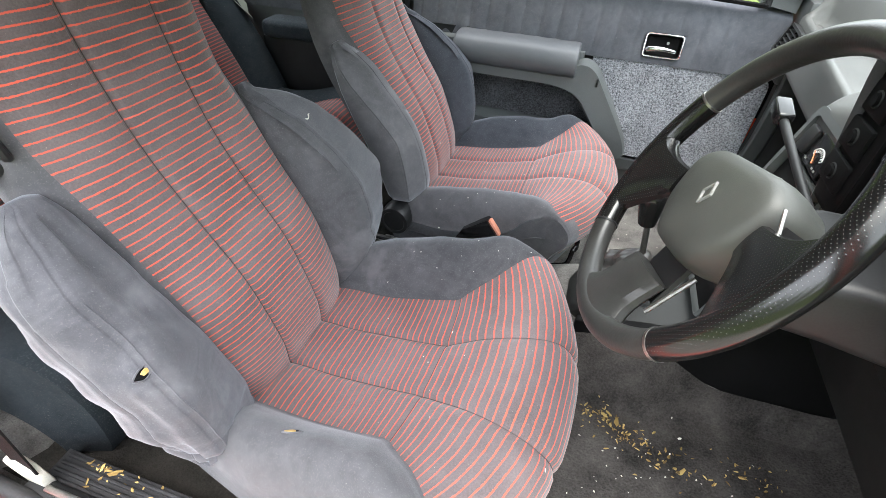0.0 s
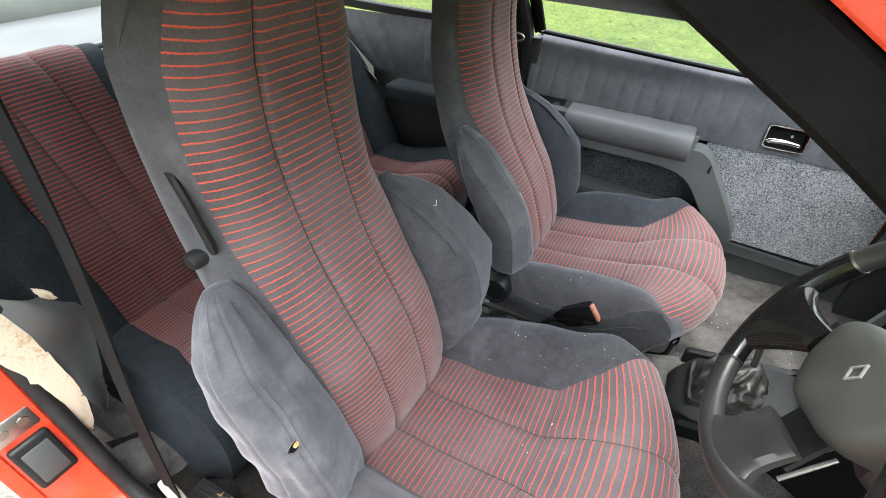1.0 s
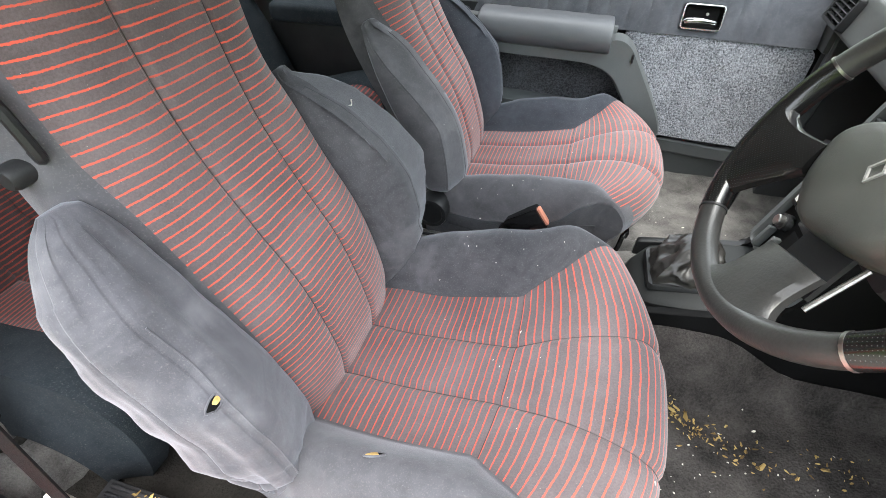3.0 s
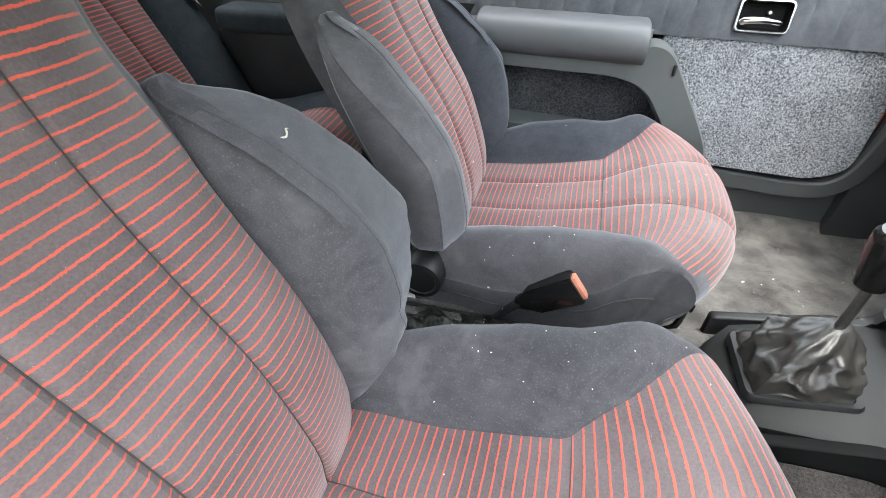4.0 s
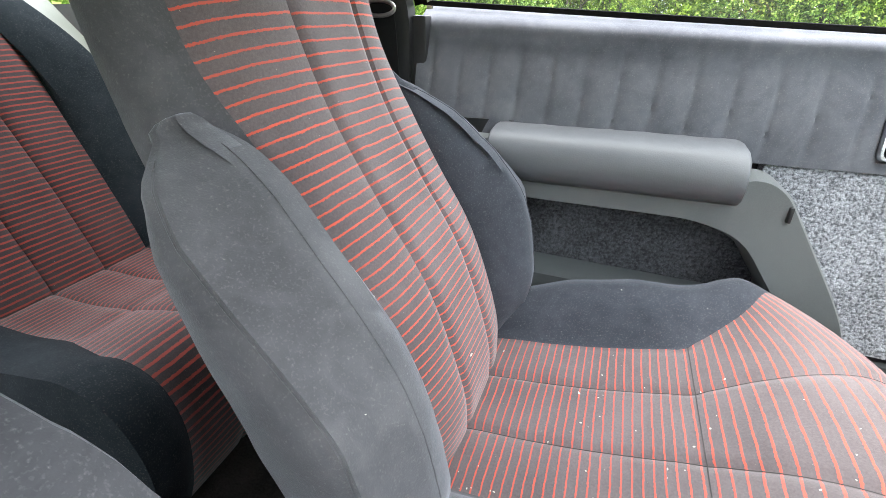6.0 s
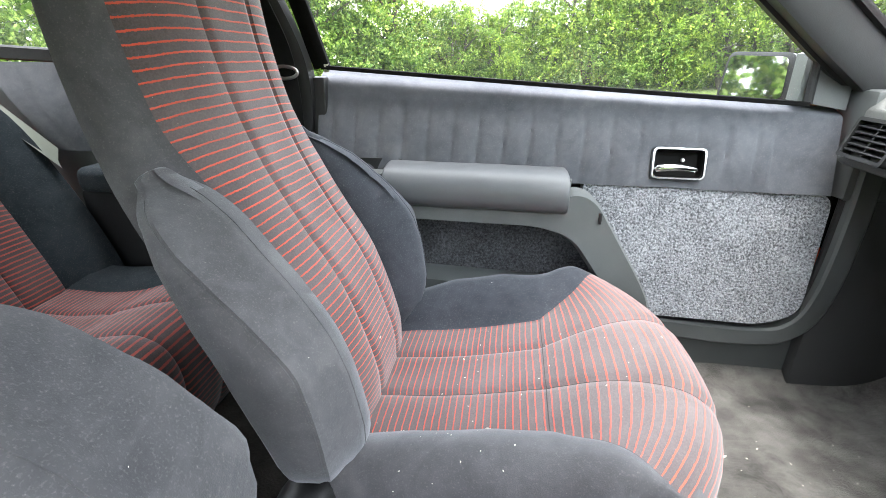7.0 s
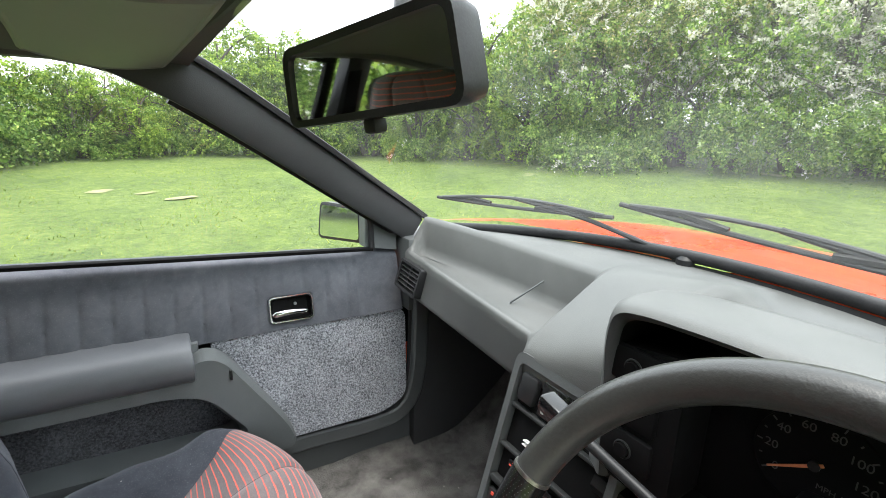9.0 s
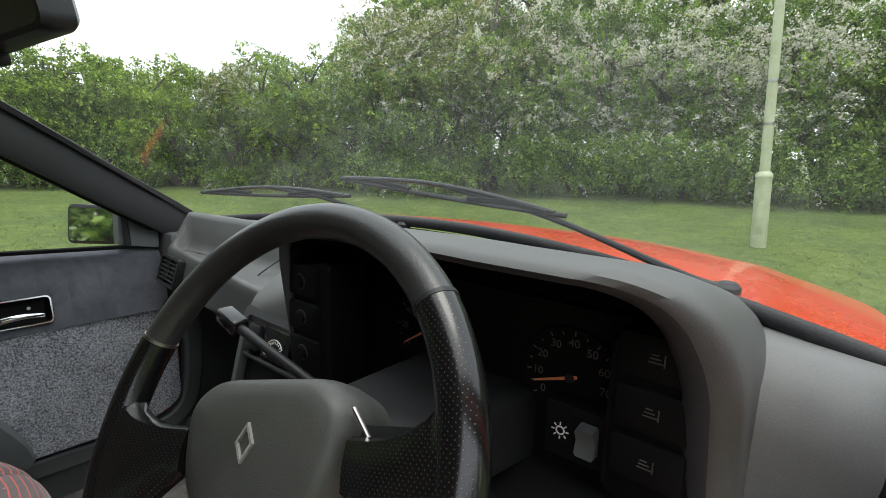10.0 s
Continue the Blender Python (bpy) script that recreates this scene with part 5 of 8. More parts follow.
# ---- the closed door ----
def build_door():
    root = thing("car_door", "closed car door with fluted grey cloth and carpet panel", "car door")
    # fluted cloth upper
    bm = bmesh.new()
    xs = np.linspace(-0.70, 0.37, 240)
    rings = []
    for i in range(41):
        f = i / 40
        ring = []
        for x in xs:
            top = 0.945 - 0.052 * (x + 0.67) / 0.96
            z = 0.725 + (top - 0.725) * f
            fl = abs(math.sin(math.pi * (x + 0.004 * math.sin(z * 20)) / 0.056)) ** 0.34
            flat = math.exp(-((x - 0.08) / 0.07) ** 4) * math.exp(-((z - 0.774) / 0.05) ** 4)
            sunk = 0.024 * math.exp(-((x - 0.08) / 0.05) ** 12) * math.exp(-((z - 0.774) / 0.028) ** 12)
            puff = (0.012 * fl * math.sin(math.pi * min(1, f * 1.15 + 0.08)) * (1 - flat)) if x < 0.25 else 0.004
            roll = 0.03 * smooth_step(0.85, 1.0, f) ** 2
            ring.append((x, door_y(x, z) - puff + sunk + roll, z + 0.002 * noise.noise(Vector((x * 12, z * 12, 5)))))
        rings.append(ring)
    rings.append([(p[0], p[1] + 0.012, p[2] - 0.004) for p in rings[-1]])
    rings.append([(p[0], p[1] + 0.03, p[2] - 0.02) for p in rings[-1]])
    loft(bm, rings, False)
    part("upper_trim", bm, DOOR_CLOTH, root, "fluted dark grey cloth upper trim", 80)
    # carpet lower
    def panel_y(x, z):
        return 0.6705 - 0.06 * x + 0.115 * (z - 0.44)
    bm = bmesh.new()
    out = rounded([(-0.115, 0.73), (0.38, 0.727), (0.37, 0.47), (0.30, 0.438), (0.02, 0.44), (-0.03, 0.55)], 0.035, 5)
    a = [bm.verts.new((x, panel_y(x, z), z)) for x, z in out]
    b = [bm.verts.new((x, panel_y(x, z) + 0.035, z)) for x, z in out]
    bm.faces.new(a)
    for i in range(len(a)):
        j = (i + 1) % len(a)
        bm.faces.new((a[i], a[j], b[j], b[i]))
    part("carpet_panel", bm, DOOR_CARPET, root, "speckled pale grey carpet panel")
    bm = bmesh.new()
    tube(bm, [(x, panel_y(x, z) + 0.001, z) for x, z in [(-0.12, 0.7305), (0.1, 0.7295), (0.37, 0.7285)]], 0.002, 8)
    part("trim_strip", bm, SEAL, root)
    bm = bmesh.new()
    slab(bm, [(-0.7, 0.43), (0.36, 0.43), (0.372, 0.76), (-0.7, 0.76)], "y", 0.735, 0.76)
    part("inner_panel", bm, BLACK, root, "dark inner door panel")
    bm = bmesh.new()
    slab(bm, [(-0.7, 0.66), (-0.13, 0.66), (-0.13, 0.735), (-0.7, 0.735)], "y", 0.695, 0.745, 0.004)
    part("armrest_backing", bm, VINYL, root)
    # armrest moulding with pocket
    def arm_y(x):
        return 0.673 - 0.06 * x
    bm = bmesh.new()
    outer = [(-0.72, 0.69), (-0.155, 0.69), (-0.14, 0.718), (-0.105, 0.718), (-0.078, 0.698), (0.02, 0.545), (0.05, 0.49), (0.06, 0.44), (-0.72, 0.44)]
    inner = [(-0.66, 0.645), (-0.2, 0.645), (-0.13, 0.625), (-0.055, 0.52), (-0.09, 0.50), (-0.66, 0.51)]
    o = rounded(outer, 0.03, 4)
    q = rounded(inner, 0.035, 4)
    # same count on both outlines by sampling by angle
    c = Vector((-0.33, 0.58))
    def sample(poly, ang):
        d = Vector((math.cos(ang), math.sin(ang)))
        best = None
        for i in range(len(poly)):
            p1, p2 = Vector(poly[i]) - c, Vector(poly[(i + 1) % len(poly)]) - c
            e = p2 - p1
            den = d.x * e.y - d.y * e.x
            if abs(den) < 1e-9:
                continue
            t = (p1.x * e.y - p1.y * e.x) / den
            s = (p1.x * d.y - p1.y * d.x) / den
            if t > 0 and -1e-6 <= s <= 1 + 1e-6:
                best = t if best is None else max(best, t)
        return c + d * best
    angs = [math.atan2(p[1] - c.y, p[0] - c.x) for p in o + q]
    angs = sorted(angs + [2 * math.pi * k / 60 - math.pi for k in range(60)])
    def ring(poly, off, k=1.0):
        out = []
        for an in angs:
            p = c + (sample(poly, an) - c) * k
            out.append((p.x, arm_y(p.x) - off, p.y))
        return out
    loft(bm, [ring(o, -0.02), ring(o, 0.03), ring(o, 0.043, 0.985), ring(q, 0.046, 1.03), ring(q, 0.036, 0.99), ring(q, -0.034, 0.97)], True, False, False)
    part("armrest_moulding", bm, VINYL, root, "grey plastic armrest moulding with an open pocket")
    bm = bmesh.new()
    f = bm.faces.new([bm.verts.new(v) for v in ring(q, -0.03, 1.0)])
    part("pocket_back", bm, POCKET_CARPET, root, "carpeted pocket back with shade put into its dark colour")
    # padded armrest
    bm = bmesh.new()
    rings = []
    xs = [-0.53, -0.527, -0.515, -0.5, -0.4, -0.3, -0.2, -0.165, -0.152, -0.146, -0.144]
    for x in xs:
        k = 0.9 if x in (xs[0], xs[-1]) else (0.97 if x in (xs[1], xs[-2]) else 1.0)
        prof = [(0.05, 0.68), (-0.052, 0.678), (-0.066, 0.688), (-0.072, 0.705), (-0.07, 0.728), (-0.058, 0.748), (-0.036, 0.757), (0.0, 0.76), (0.05, 0.757)]
        cy, cz = -0.02, 0.718
        rings.append([(x, arm_y(x) + cy + (y - cy) * k, cz + (z - cz) * k + 0.002 * noise.noise(Vector((x * 30, z * 20, 0)))) for y, z in prof])
    loft(bm, rings)
    part("armrest_pad", bm, ARM, root, "padded blue-grey vinyl armrest")
    bm = bmesh.new()
    box(bm, (-0.079, arm_y(-0.08) - 0.05, 0.66), (-0.073, arm_y(-0.08) - 0.03, 0.684), 0.002, 2)
    part("window_switch", bm, BLACK, root, "small black switch")
    # handle
    hx, hz = 0.08, 0.774
    hm = pose(hx, door_y(hx, hz) - 0.003, hz, -14, 0, -3)
    handle = part("door_handle", bmesh_bezel(), CHROME, root, "chrome-framed recessed door handle", m=hm)
    bm = bmesh.new()
    cup = rounded([(-0.047, -0.0275), (0.047, -0.0275), (0.047, 0.0275), (-0.047, 0.0275)], 0.009, 4)
    loft(bm, [[(x * k, y, z * k) for x, z in cup] for y, k in ((-0.003, 1.0), (0.004, 0.97), (0.012, 0.86), (0.015, 0.6))], True, False, True)
    part("recess", bm, DEEP, handle, "black moulded cup")
    bm = bmesh.new()
    rings = []
    for k in range(15):
        f = k / 14
        x = -0.046 + 0.084 * f
        r = 0.0085 - 0.0035 * f if 0 < k < 14 else 0.003
        z = -0.0125 + 0.004 * math.sin(f * 3)
        y = -0.004 - 0.007 * math.sin(f * math.pi)
        rings.append([(x, y + r * 0.7 * math.cos(a), z + r * math.sin(a)) for a in (2 * math.pi * j / 12 for j in range(12))])
    loft(bm, rings)
    part("lever", bm, CHROME, handle, "chrome pull lever")
    bm = bmesh.new()
    tube(bm, [(0.012, 0.012, 0.008), (0.012, 0.006, 0.008)], [0.004, 0.0035], 12)
    part("screw", bm, STEEL, handle)
    # window frame, glass and lock button
    fr = [(0.30, 0.715, 0.895), (-0.2, 0.745, 0.922), (-0.685, 0.775, 0.95), (-0.715, 0.745, 1.08), (-0.735, 0.69, 1.2), (-0.74, 0.635, 1.30), (-0.5, 0.632, 1.335), (-0.3, 0.632, 1.325), (-0.17, 0.622, 1.30), (0.0, 0.636, 1.205), (0.15, 0.68, 1.105), (0.27, 0.712, 1.02), (0.296, 0.72, 0.985)]
    def fr_line(a, b):
        return fr[a:b + 1]
    for nm, seg in (("waist_seal", fr[0:3]), ("rear_frame", fr[2:6]), ("top_frame", fr[5:9])):
        bm = bmesh.new()
        strip_between(bm, seg, 0.009 if nm == "waist_seal" else 0.035, 0.02, 24)
        part(nm, bm, SEAL, root)
    bm = bmesh.new()
    tube(bm, curve_pts(fr[8:] + [fr[0]], 30), 0.008, 8)
    part("front_frame", bm, RUBBER, root)
    bm = bmesh.new()
    bm.faces.new([bm.verts.new((x, y + 0.004, z)) for x, y, z in fr])
    g = part("window_pane", bm, GLASS, root)
    g.visible_shadow = False
    # mirror corner
    bm = bmesh.new()
    tri = [(0.282, 0.9), (0.37, 0.885), (0.375, 0.935), (0.305, 0.99), (0.292, 0.985)]
    a = [bm.verts.new((x, door_y(x, z) - 0.008, z)) for x, z in tri]
    b = [bm.verts.new((x, door_y(x, z) + 0.03, z)) for x, z in tri]
    bm.faces.new(a)
    bm.faces.new(b[::-1])
    for i in range(5):
        bm.faces.new((a[i], b[i], b[(i + 1) % 5], a[(i + 1) % 5]))
    part("mirror_corner", bm, TRIM, root, "triangular grey mirror mounting")
    bm = bmesh.new()
    slab(bm, [(-0.71, 0.40), (0.40, 0.40), (0.40, 0.86), (-0.71, 0.885)], "y", 0.80, 0.825, 0.006)
    part("outer_skin", bm, RED_PAINT, root)
    bm = bmesh.new()
    tube(bm, [(-0.675, 0.772, 0.94), (-0.675, 0.77, 0.957)], [0.006, 0.007], 10)
    part("lock_button", bm, WHITE_PLASTIC, root, "small pale lock button")


def bmesh_bezel():
    bm = bmesh.new()
    o = rounded([(-0.053, -0.033), (0.053, -0.033), (0.053, 0.033), (-0.053, 0.033)], 0.012, 4)
    i = rounded([(-0.0475, -0.028), (0.0475, -0.028), (0.0475, 0.028), (-0.0475, 0.028)], 0.009, 4)
    loft(bm, [[(x, 0.004, z) for x, z in o], [(x, -0.006, z) for x, z in o], [(x * 0.975, -0.009, z * 0.96) for x, z in o], [(x * 1.02, -0.009, z * 1.02) for x, z in i], [(x, -0.004, z) for x, z in i]], True, False, False)
    return bm


build_door()


def build_door_surround():
    """Rubber-sealed frame round the closed door, with the kick panel ahead of it."""
    bm = bmesh.new()
    path = [(-0.68, 0.69, 0.41), (0.0, 0.69, 0.405), (0.28, 0.675, 0.40), (0.37, 0.665, 0.43), (0.405, 0.66, 0.52), (0.415, 0.66, 0.7), (0.41, 0.665, 0.9)]
    strip_between(bm, path, 0.045, 0.03, 60)
    tagged(part("door_surround", bm, TRIM), "grey plastic trim round the door opening", "door trim", kind="structure")
    bm = bmesh.new()
    tube(bm, curve_pts([(x - 0.022 if x > 0.2 else x, y + 0.012, z + (0.022 if z < 0.5 else 0)) for x, y, z in path], 60), 0.008, 8)
    tagged(part("door_seal", bm, RUBBER), "black rubber seal in the door opening", "door seal", kind="structure")
    bm = bmesh.new()
    box(bm, (0.39, 0.715, 0.3), (0.5, 0.80, 0.6), 0.005)
    tagged(part("door_jamb", bm, RED_PAINT), "red painted door jamb", "door jamb", kind="structure")
    # added dark box that closes a see-through gap above the jamb
    bm = bmesh.new()
    box(bm, (0.388, 0.712, 0.6), (0.5, 0.80, 0.73), 0.005)
    tagged(part("jamb_filler", bm, SEAL), "black filler box added above the red door jamb", "door trim", kind="structure")
    bm = bmesh.new()
    box(bm, (0.378, 0.655, 0.72), (0.5, 0.80, 0.925), 0.01)
    tagged(part("pillar_foot_trim", bm, TRIM), "grey trim at the windscreen pillar's foot", "door trim", kind="structure")
    for s in (1, -1):
        bm = bmesh.new()
        slab(bm, [(0.40, 0.28), (0.86, 0.28), (0.86, 0.86), (0.40, 0.9)], "y", s * 0.662 - (0.06 if s < 0 else 0), s * 0.70 - (0.06 if s < 0 else 0), 0.006)
        tagged(part("kick_panel", bm, PILLAR), "dark grey footwell side panel", "footwell trim", kind="structure")
    bm = bmesh.new()
    slab(bm, [(-0.76, 0.3), (0.7, 0.3), (0.7, 0.87), (-0.76, 0.87)], "x", 0.84, 0.86)
    tagged(part("bulkhead", bm, BLACK), "dark bulkhead behind the dashboard", "bulkhead", kind="structure")


build_door_surround()


def build_wing_mirror():
    root = thing("wing_mirror", "black door mirror with a rounded rectangular housing", "wing mirror", pose(0.318, 0.905, 0.932, 0, 5.6, 29))
    bm = bmesh.new()
    rings = []
    for x, k in ((-0.052, 0.93), (-0.05, 1.0), (-0.02, 1.0), (0.03, 0.9), (0.06, 0.6), (0.068, 0.3)):
        o = rounded([(-0.085, -0.05), (0.085, -0.055), (0.08, 0.055), (-0.075, 0.052)], 0.02, 4)
        rings.append([(x, y * k, z * k) for y, z in o])
    loft(bm, rings)
    part("housing", bm, BLACK, root)
    bm = bmesh.new()
    o = rounded([(-0.074, -0.042), (0.074, -0.046), (0.07, 0.046), (-0.065, 0.043)], 0.014, 4)
    bm.faces.new([bm.verts.new((-0.056, y, z)) for y, z in o])
    part("mirror", bm, MIRROR, root, "mirror glass")
    bm = bmesh.new()
    box(bm, (-0.01, -0.17, -0.05), (0.05, -0.06, 0.02), 0.012, 3)
    part("arm", bm, BLACK, root)


build_wing_mirror()

# ---- dashboard ----
def build_dash():
    root = thing("dashboard", "grey vinyl dashboard with open shelf and hooded instrument binnacle", "dashboard")
    # main body drawn across the car: open shelf, raised middle, low part behind the hood
    def shelf(y):
        f = (y - 0.1) / 0.555
        xf = 0.312 + 0.063 * f
        xl = 0.311 + 0.036 * f
        xb = 0.458 - 0.03 * max(0.0, f) ** 3
        xs = 0.628 - 0.165 * (abs(y) / 0.66) ** 2
        zs = 0.98 - 0.03 * (abs(y) / 0.66) ** 2
        return [(xs + 0.1, 0.92), (xs, zs), (xb + (xs - xb) * 0.55, zs + 0.004), (xb + 0.016, 0.978), (xb + 0.006, 0.974), (xb, 0.964), (xb - 0.009, 0.905), (xb - 0.014, 0.889), (xb - 0.026, 0.882), (xf + 0.05, 0.880),
                (xf + 0.024, 0.882), (xf + 0.016, 0.887), (xf + 0.011, 0.8935), (xf + 0.002, 0.8945), (xf - 0.003, 0.889), (xl + (xf - xl) * 0.85, 0.87), (xl + 0.002, 0.81), (xl + 0.004, 0.799), (xl + 0.014, 0.792), (0.6, 0.775)]
    def middle(y):
        # rises towards the hood
        r = smooth_step(0.105, -0.10, y)
        xs = 0.628 - 0.165 * (abs(y) / 0.66) ** 2
        pts = [(xs + 0.1, 0.92), (xs, 0.98), (0.56, 0.98 + 0.012 * r), (0.505, 0.984 + 0.02 * r), (0.475, 0.984 + 0.027 * r), (0.452, 0.979 + 0.032 * r), (0.43, 0.97 + 0.038 * r), (0.41, 0.96 + 0.044 * r), (0.39, 0.949 + 0.048 * r), (0.37, 0.938 + 0.052 * r),
               (0.352, 0.928 + 0.055 * r), (0.337, 0.919 + 0.057 * r), (0.322, 0.909 + 0.059 * r), (0.306, 0.897 + 0.06 * r), (0.294, 0.886 + 0.058 * r), (0.284, 0.874 + 0.045 * r), (0.284, 0.85), (0.292, 0.82), (0.31, 0.79), (0.6, 0.775)]
        return pts
    def driver(y):
        xs = 0.628 - 0.165 * (abs(y) / 0.66) ** 2
        return [(xs + 0.1, 0.92), (xs, 0.98 - 0.03 * (abs(y) / 0.66) ** 2)] + [(0.535 - 0.006 * k, 0.975 - 0.004 * k) for k in range(8)] + [(0.475 - 0.004 * k, 0.93 - 0.025 * k) for k in range(6)] + [(0.45, 0.78), (0.45, 0.72), (0.46, 0.66), (0.6, 0.62)]
    bm = bmesh.new()
    rings = []
    ys = [0.664, 0.662, 0.655, 0.648, 0.642, 0.636, 0.62, 0.57, 0.5, 0.43, 0.36, 0.29, 0.22, 0.17, 0.14, 0.125, 0.118, 0.113, 0.108, 0.103, 0.099, 0.095, 0.09, 0.08, 0.065, 0.045, 0.02, -0.005, -0.03, -0.05, -0.07, -0.085, -0.1, -0.13, -0.18, -0.3, -0.5, -0.59, -0.605]
    for y in ys:
        a = smooth_step(0.095, 0.118, y)
        b = 1 - smooth_step(-0.13, -0.085, y)
        e = smooth_step(0.636, 0.658, y)
        S, C, D = shelf(y), middle(y), driver(y)
        ring = []
        for k in range(20):
            p = Vector(C[k]).lerp(Vector(S[k]), a).lerp(Vector(D[k]), b)
            if e and 4 <= k <= 14:
                # the shelf closes against its raised end
                p = p.lerp(Vector((S[k][0], max(S[k][1], 0.978 - 0.083 * (S[4][0] - S[k][0]) / (S[4][0] - S[13][0])))), e)
            ring.append((p.x, y, p.y))
        rings.append(ring)
    loft(bm, rings, True)
    part("dash_body", bm, DASH, root, "sun-greyed vinyl dash moulding", 62)
    # side vent
    vm = pose(0.3415, 0.582, 0.846, 0, -17, 176)
    bm = bmesh.new()
    o = rounded([(-0.06, -0.036), (0.06, -0.036), (0.06, 0.036), (-0.06, 0.036)], 0.006, 3)
    i = rounded([(-0.053, -0.03), (0.053, -0.03), (0.053, 0.03), (-0.053, 0.03)], 0.004, 3)
    loft(bm, [[(-0.02, y, z) for y, z in o], [(0.006, y, z) for y, z in o], [(0.006, y, z) for y, z in i], [(-0.014, y, z) for y, z in i]], True, False, True)
    vent = part("air_vent", bm, BLACK, root, "black slatted side air vent", m=vm)
    for k in range(5):
        bm = bmesh.new()
        box(bm, (-0.012, -0.052, -0.0016), (0.004, 0.052, 0.0016), 0.001, 1, pose(0, 0, -0.021 + 0.0105 * k, 0, 25, 0))
        part("slat", bm, BLACK, vent)
    bm = bmesh.new()
    box(bm, (-0.013, -0.0015, -0.028), (0.002, 0.0015, 0.028))
    part("slat", bm, BLACK, vent)
    # binnacle hood
    bm = bmesh.new()
    front = [(-0.078, 0.80), (-0.084, 1.0), (-0.094, 1.038), (-0.13, 1.046), (-0.2, 1.05), (-0.35, 1.053), (-0.535, 1.048), (-0.59, 1.028), (-0.618, 0.97), (-0.628, 0.78)]
    fr = rounded_open(front, 0.06, 12)
    def hood(x_top, x_low, k=0.0, lift=0.0, wide=0.0, flare=0.0):
        out = []
        for y, z in fr:
            cy, cz = -0.355, 0.80
            f = (z - 0.8) / 0.23
            yy = y + math.copysign(wide, y - cy) * (1 if abs(y - cy) > 0.2 else abs(y - cy) / 0.2)
            yy = cy + (yy - cy) * (1 - k * (1 + 2.0 * smooth_step(-0.4, -0.58, y)) / 0.29)
            zz = cz + (z - cz) * (1 - k / 0.23) + lift * f
            yy += flare * smooth_step(-0.16, -0.08, y) * (1.15 - 0.75 * min(1.0, max(0.0, f)))
            out.append((x_low + (x_top - x_low) * f + 0.05 * smooth_step(-0.45, -0.65, y), yy, zz))
        return out
    # inner rings and lip switch to darker plastics, painting shade under the hood
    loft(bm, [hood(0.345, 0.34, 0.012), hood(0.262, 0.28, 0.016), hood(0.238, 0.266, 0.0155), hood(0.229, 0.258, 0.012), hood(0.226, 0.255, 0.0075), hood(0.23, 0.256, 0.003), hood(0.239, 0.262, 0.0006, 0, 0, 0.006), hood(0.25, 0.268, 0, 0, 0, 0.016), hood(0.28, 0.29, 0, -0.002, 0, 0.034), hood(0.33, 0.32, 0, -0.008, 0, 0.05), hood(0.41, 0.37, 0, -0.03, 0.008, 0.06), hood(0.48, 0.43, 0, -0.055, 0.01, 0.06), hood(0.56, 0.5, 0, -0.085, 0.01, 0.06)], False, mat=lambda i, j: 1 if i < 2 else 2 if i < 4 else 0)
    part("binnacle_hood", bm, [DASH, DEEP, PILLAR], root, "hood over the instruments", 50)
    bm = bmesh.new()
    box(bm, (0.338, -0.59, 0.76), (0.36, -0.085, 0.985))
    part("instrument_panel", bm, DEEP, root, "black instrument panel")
    bm = bmesh.new()
    loft(bm, [[(0.345, y, 0.80), (0.30, y, 0.79), (0.268, y, 0.785), (0.262, y, 0.772), (0.28, y, 0.72), (0.30, y, 0.64), (0.42, y, 0.60)] for y in (-0.628, -0.6, -0.4, -0.2, -0.12, -0.07)], False)
    part("lower_fascia", bm, FASCIA, root, "black lower fascia")
    return root


def rounded_open(pts, r, n):
    P = [Vector(p) for p in pts]
    out = [tuple(P[0])]
    for i in range(1, len(P) - 1):
        p, a, b = P[i], P[i - 1], P[i + 1]
        rr = min(r, (a - p).length * 0.48, (b - p).length * 0.48)
        s, e = p + (a - p).normalized() * rr, p + (b - p).normalized() * rr
        for k in range(n + 1):
            t = k / n
            q = s * (1 - t) ** 2 + p * 2 * t * (1 - t) + e * t * t
            out.append((q.x, q.y))
    out.append(tuple(P[-1]))
    return out


DASHBOARD = build_dash()


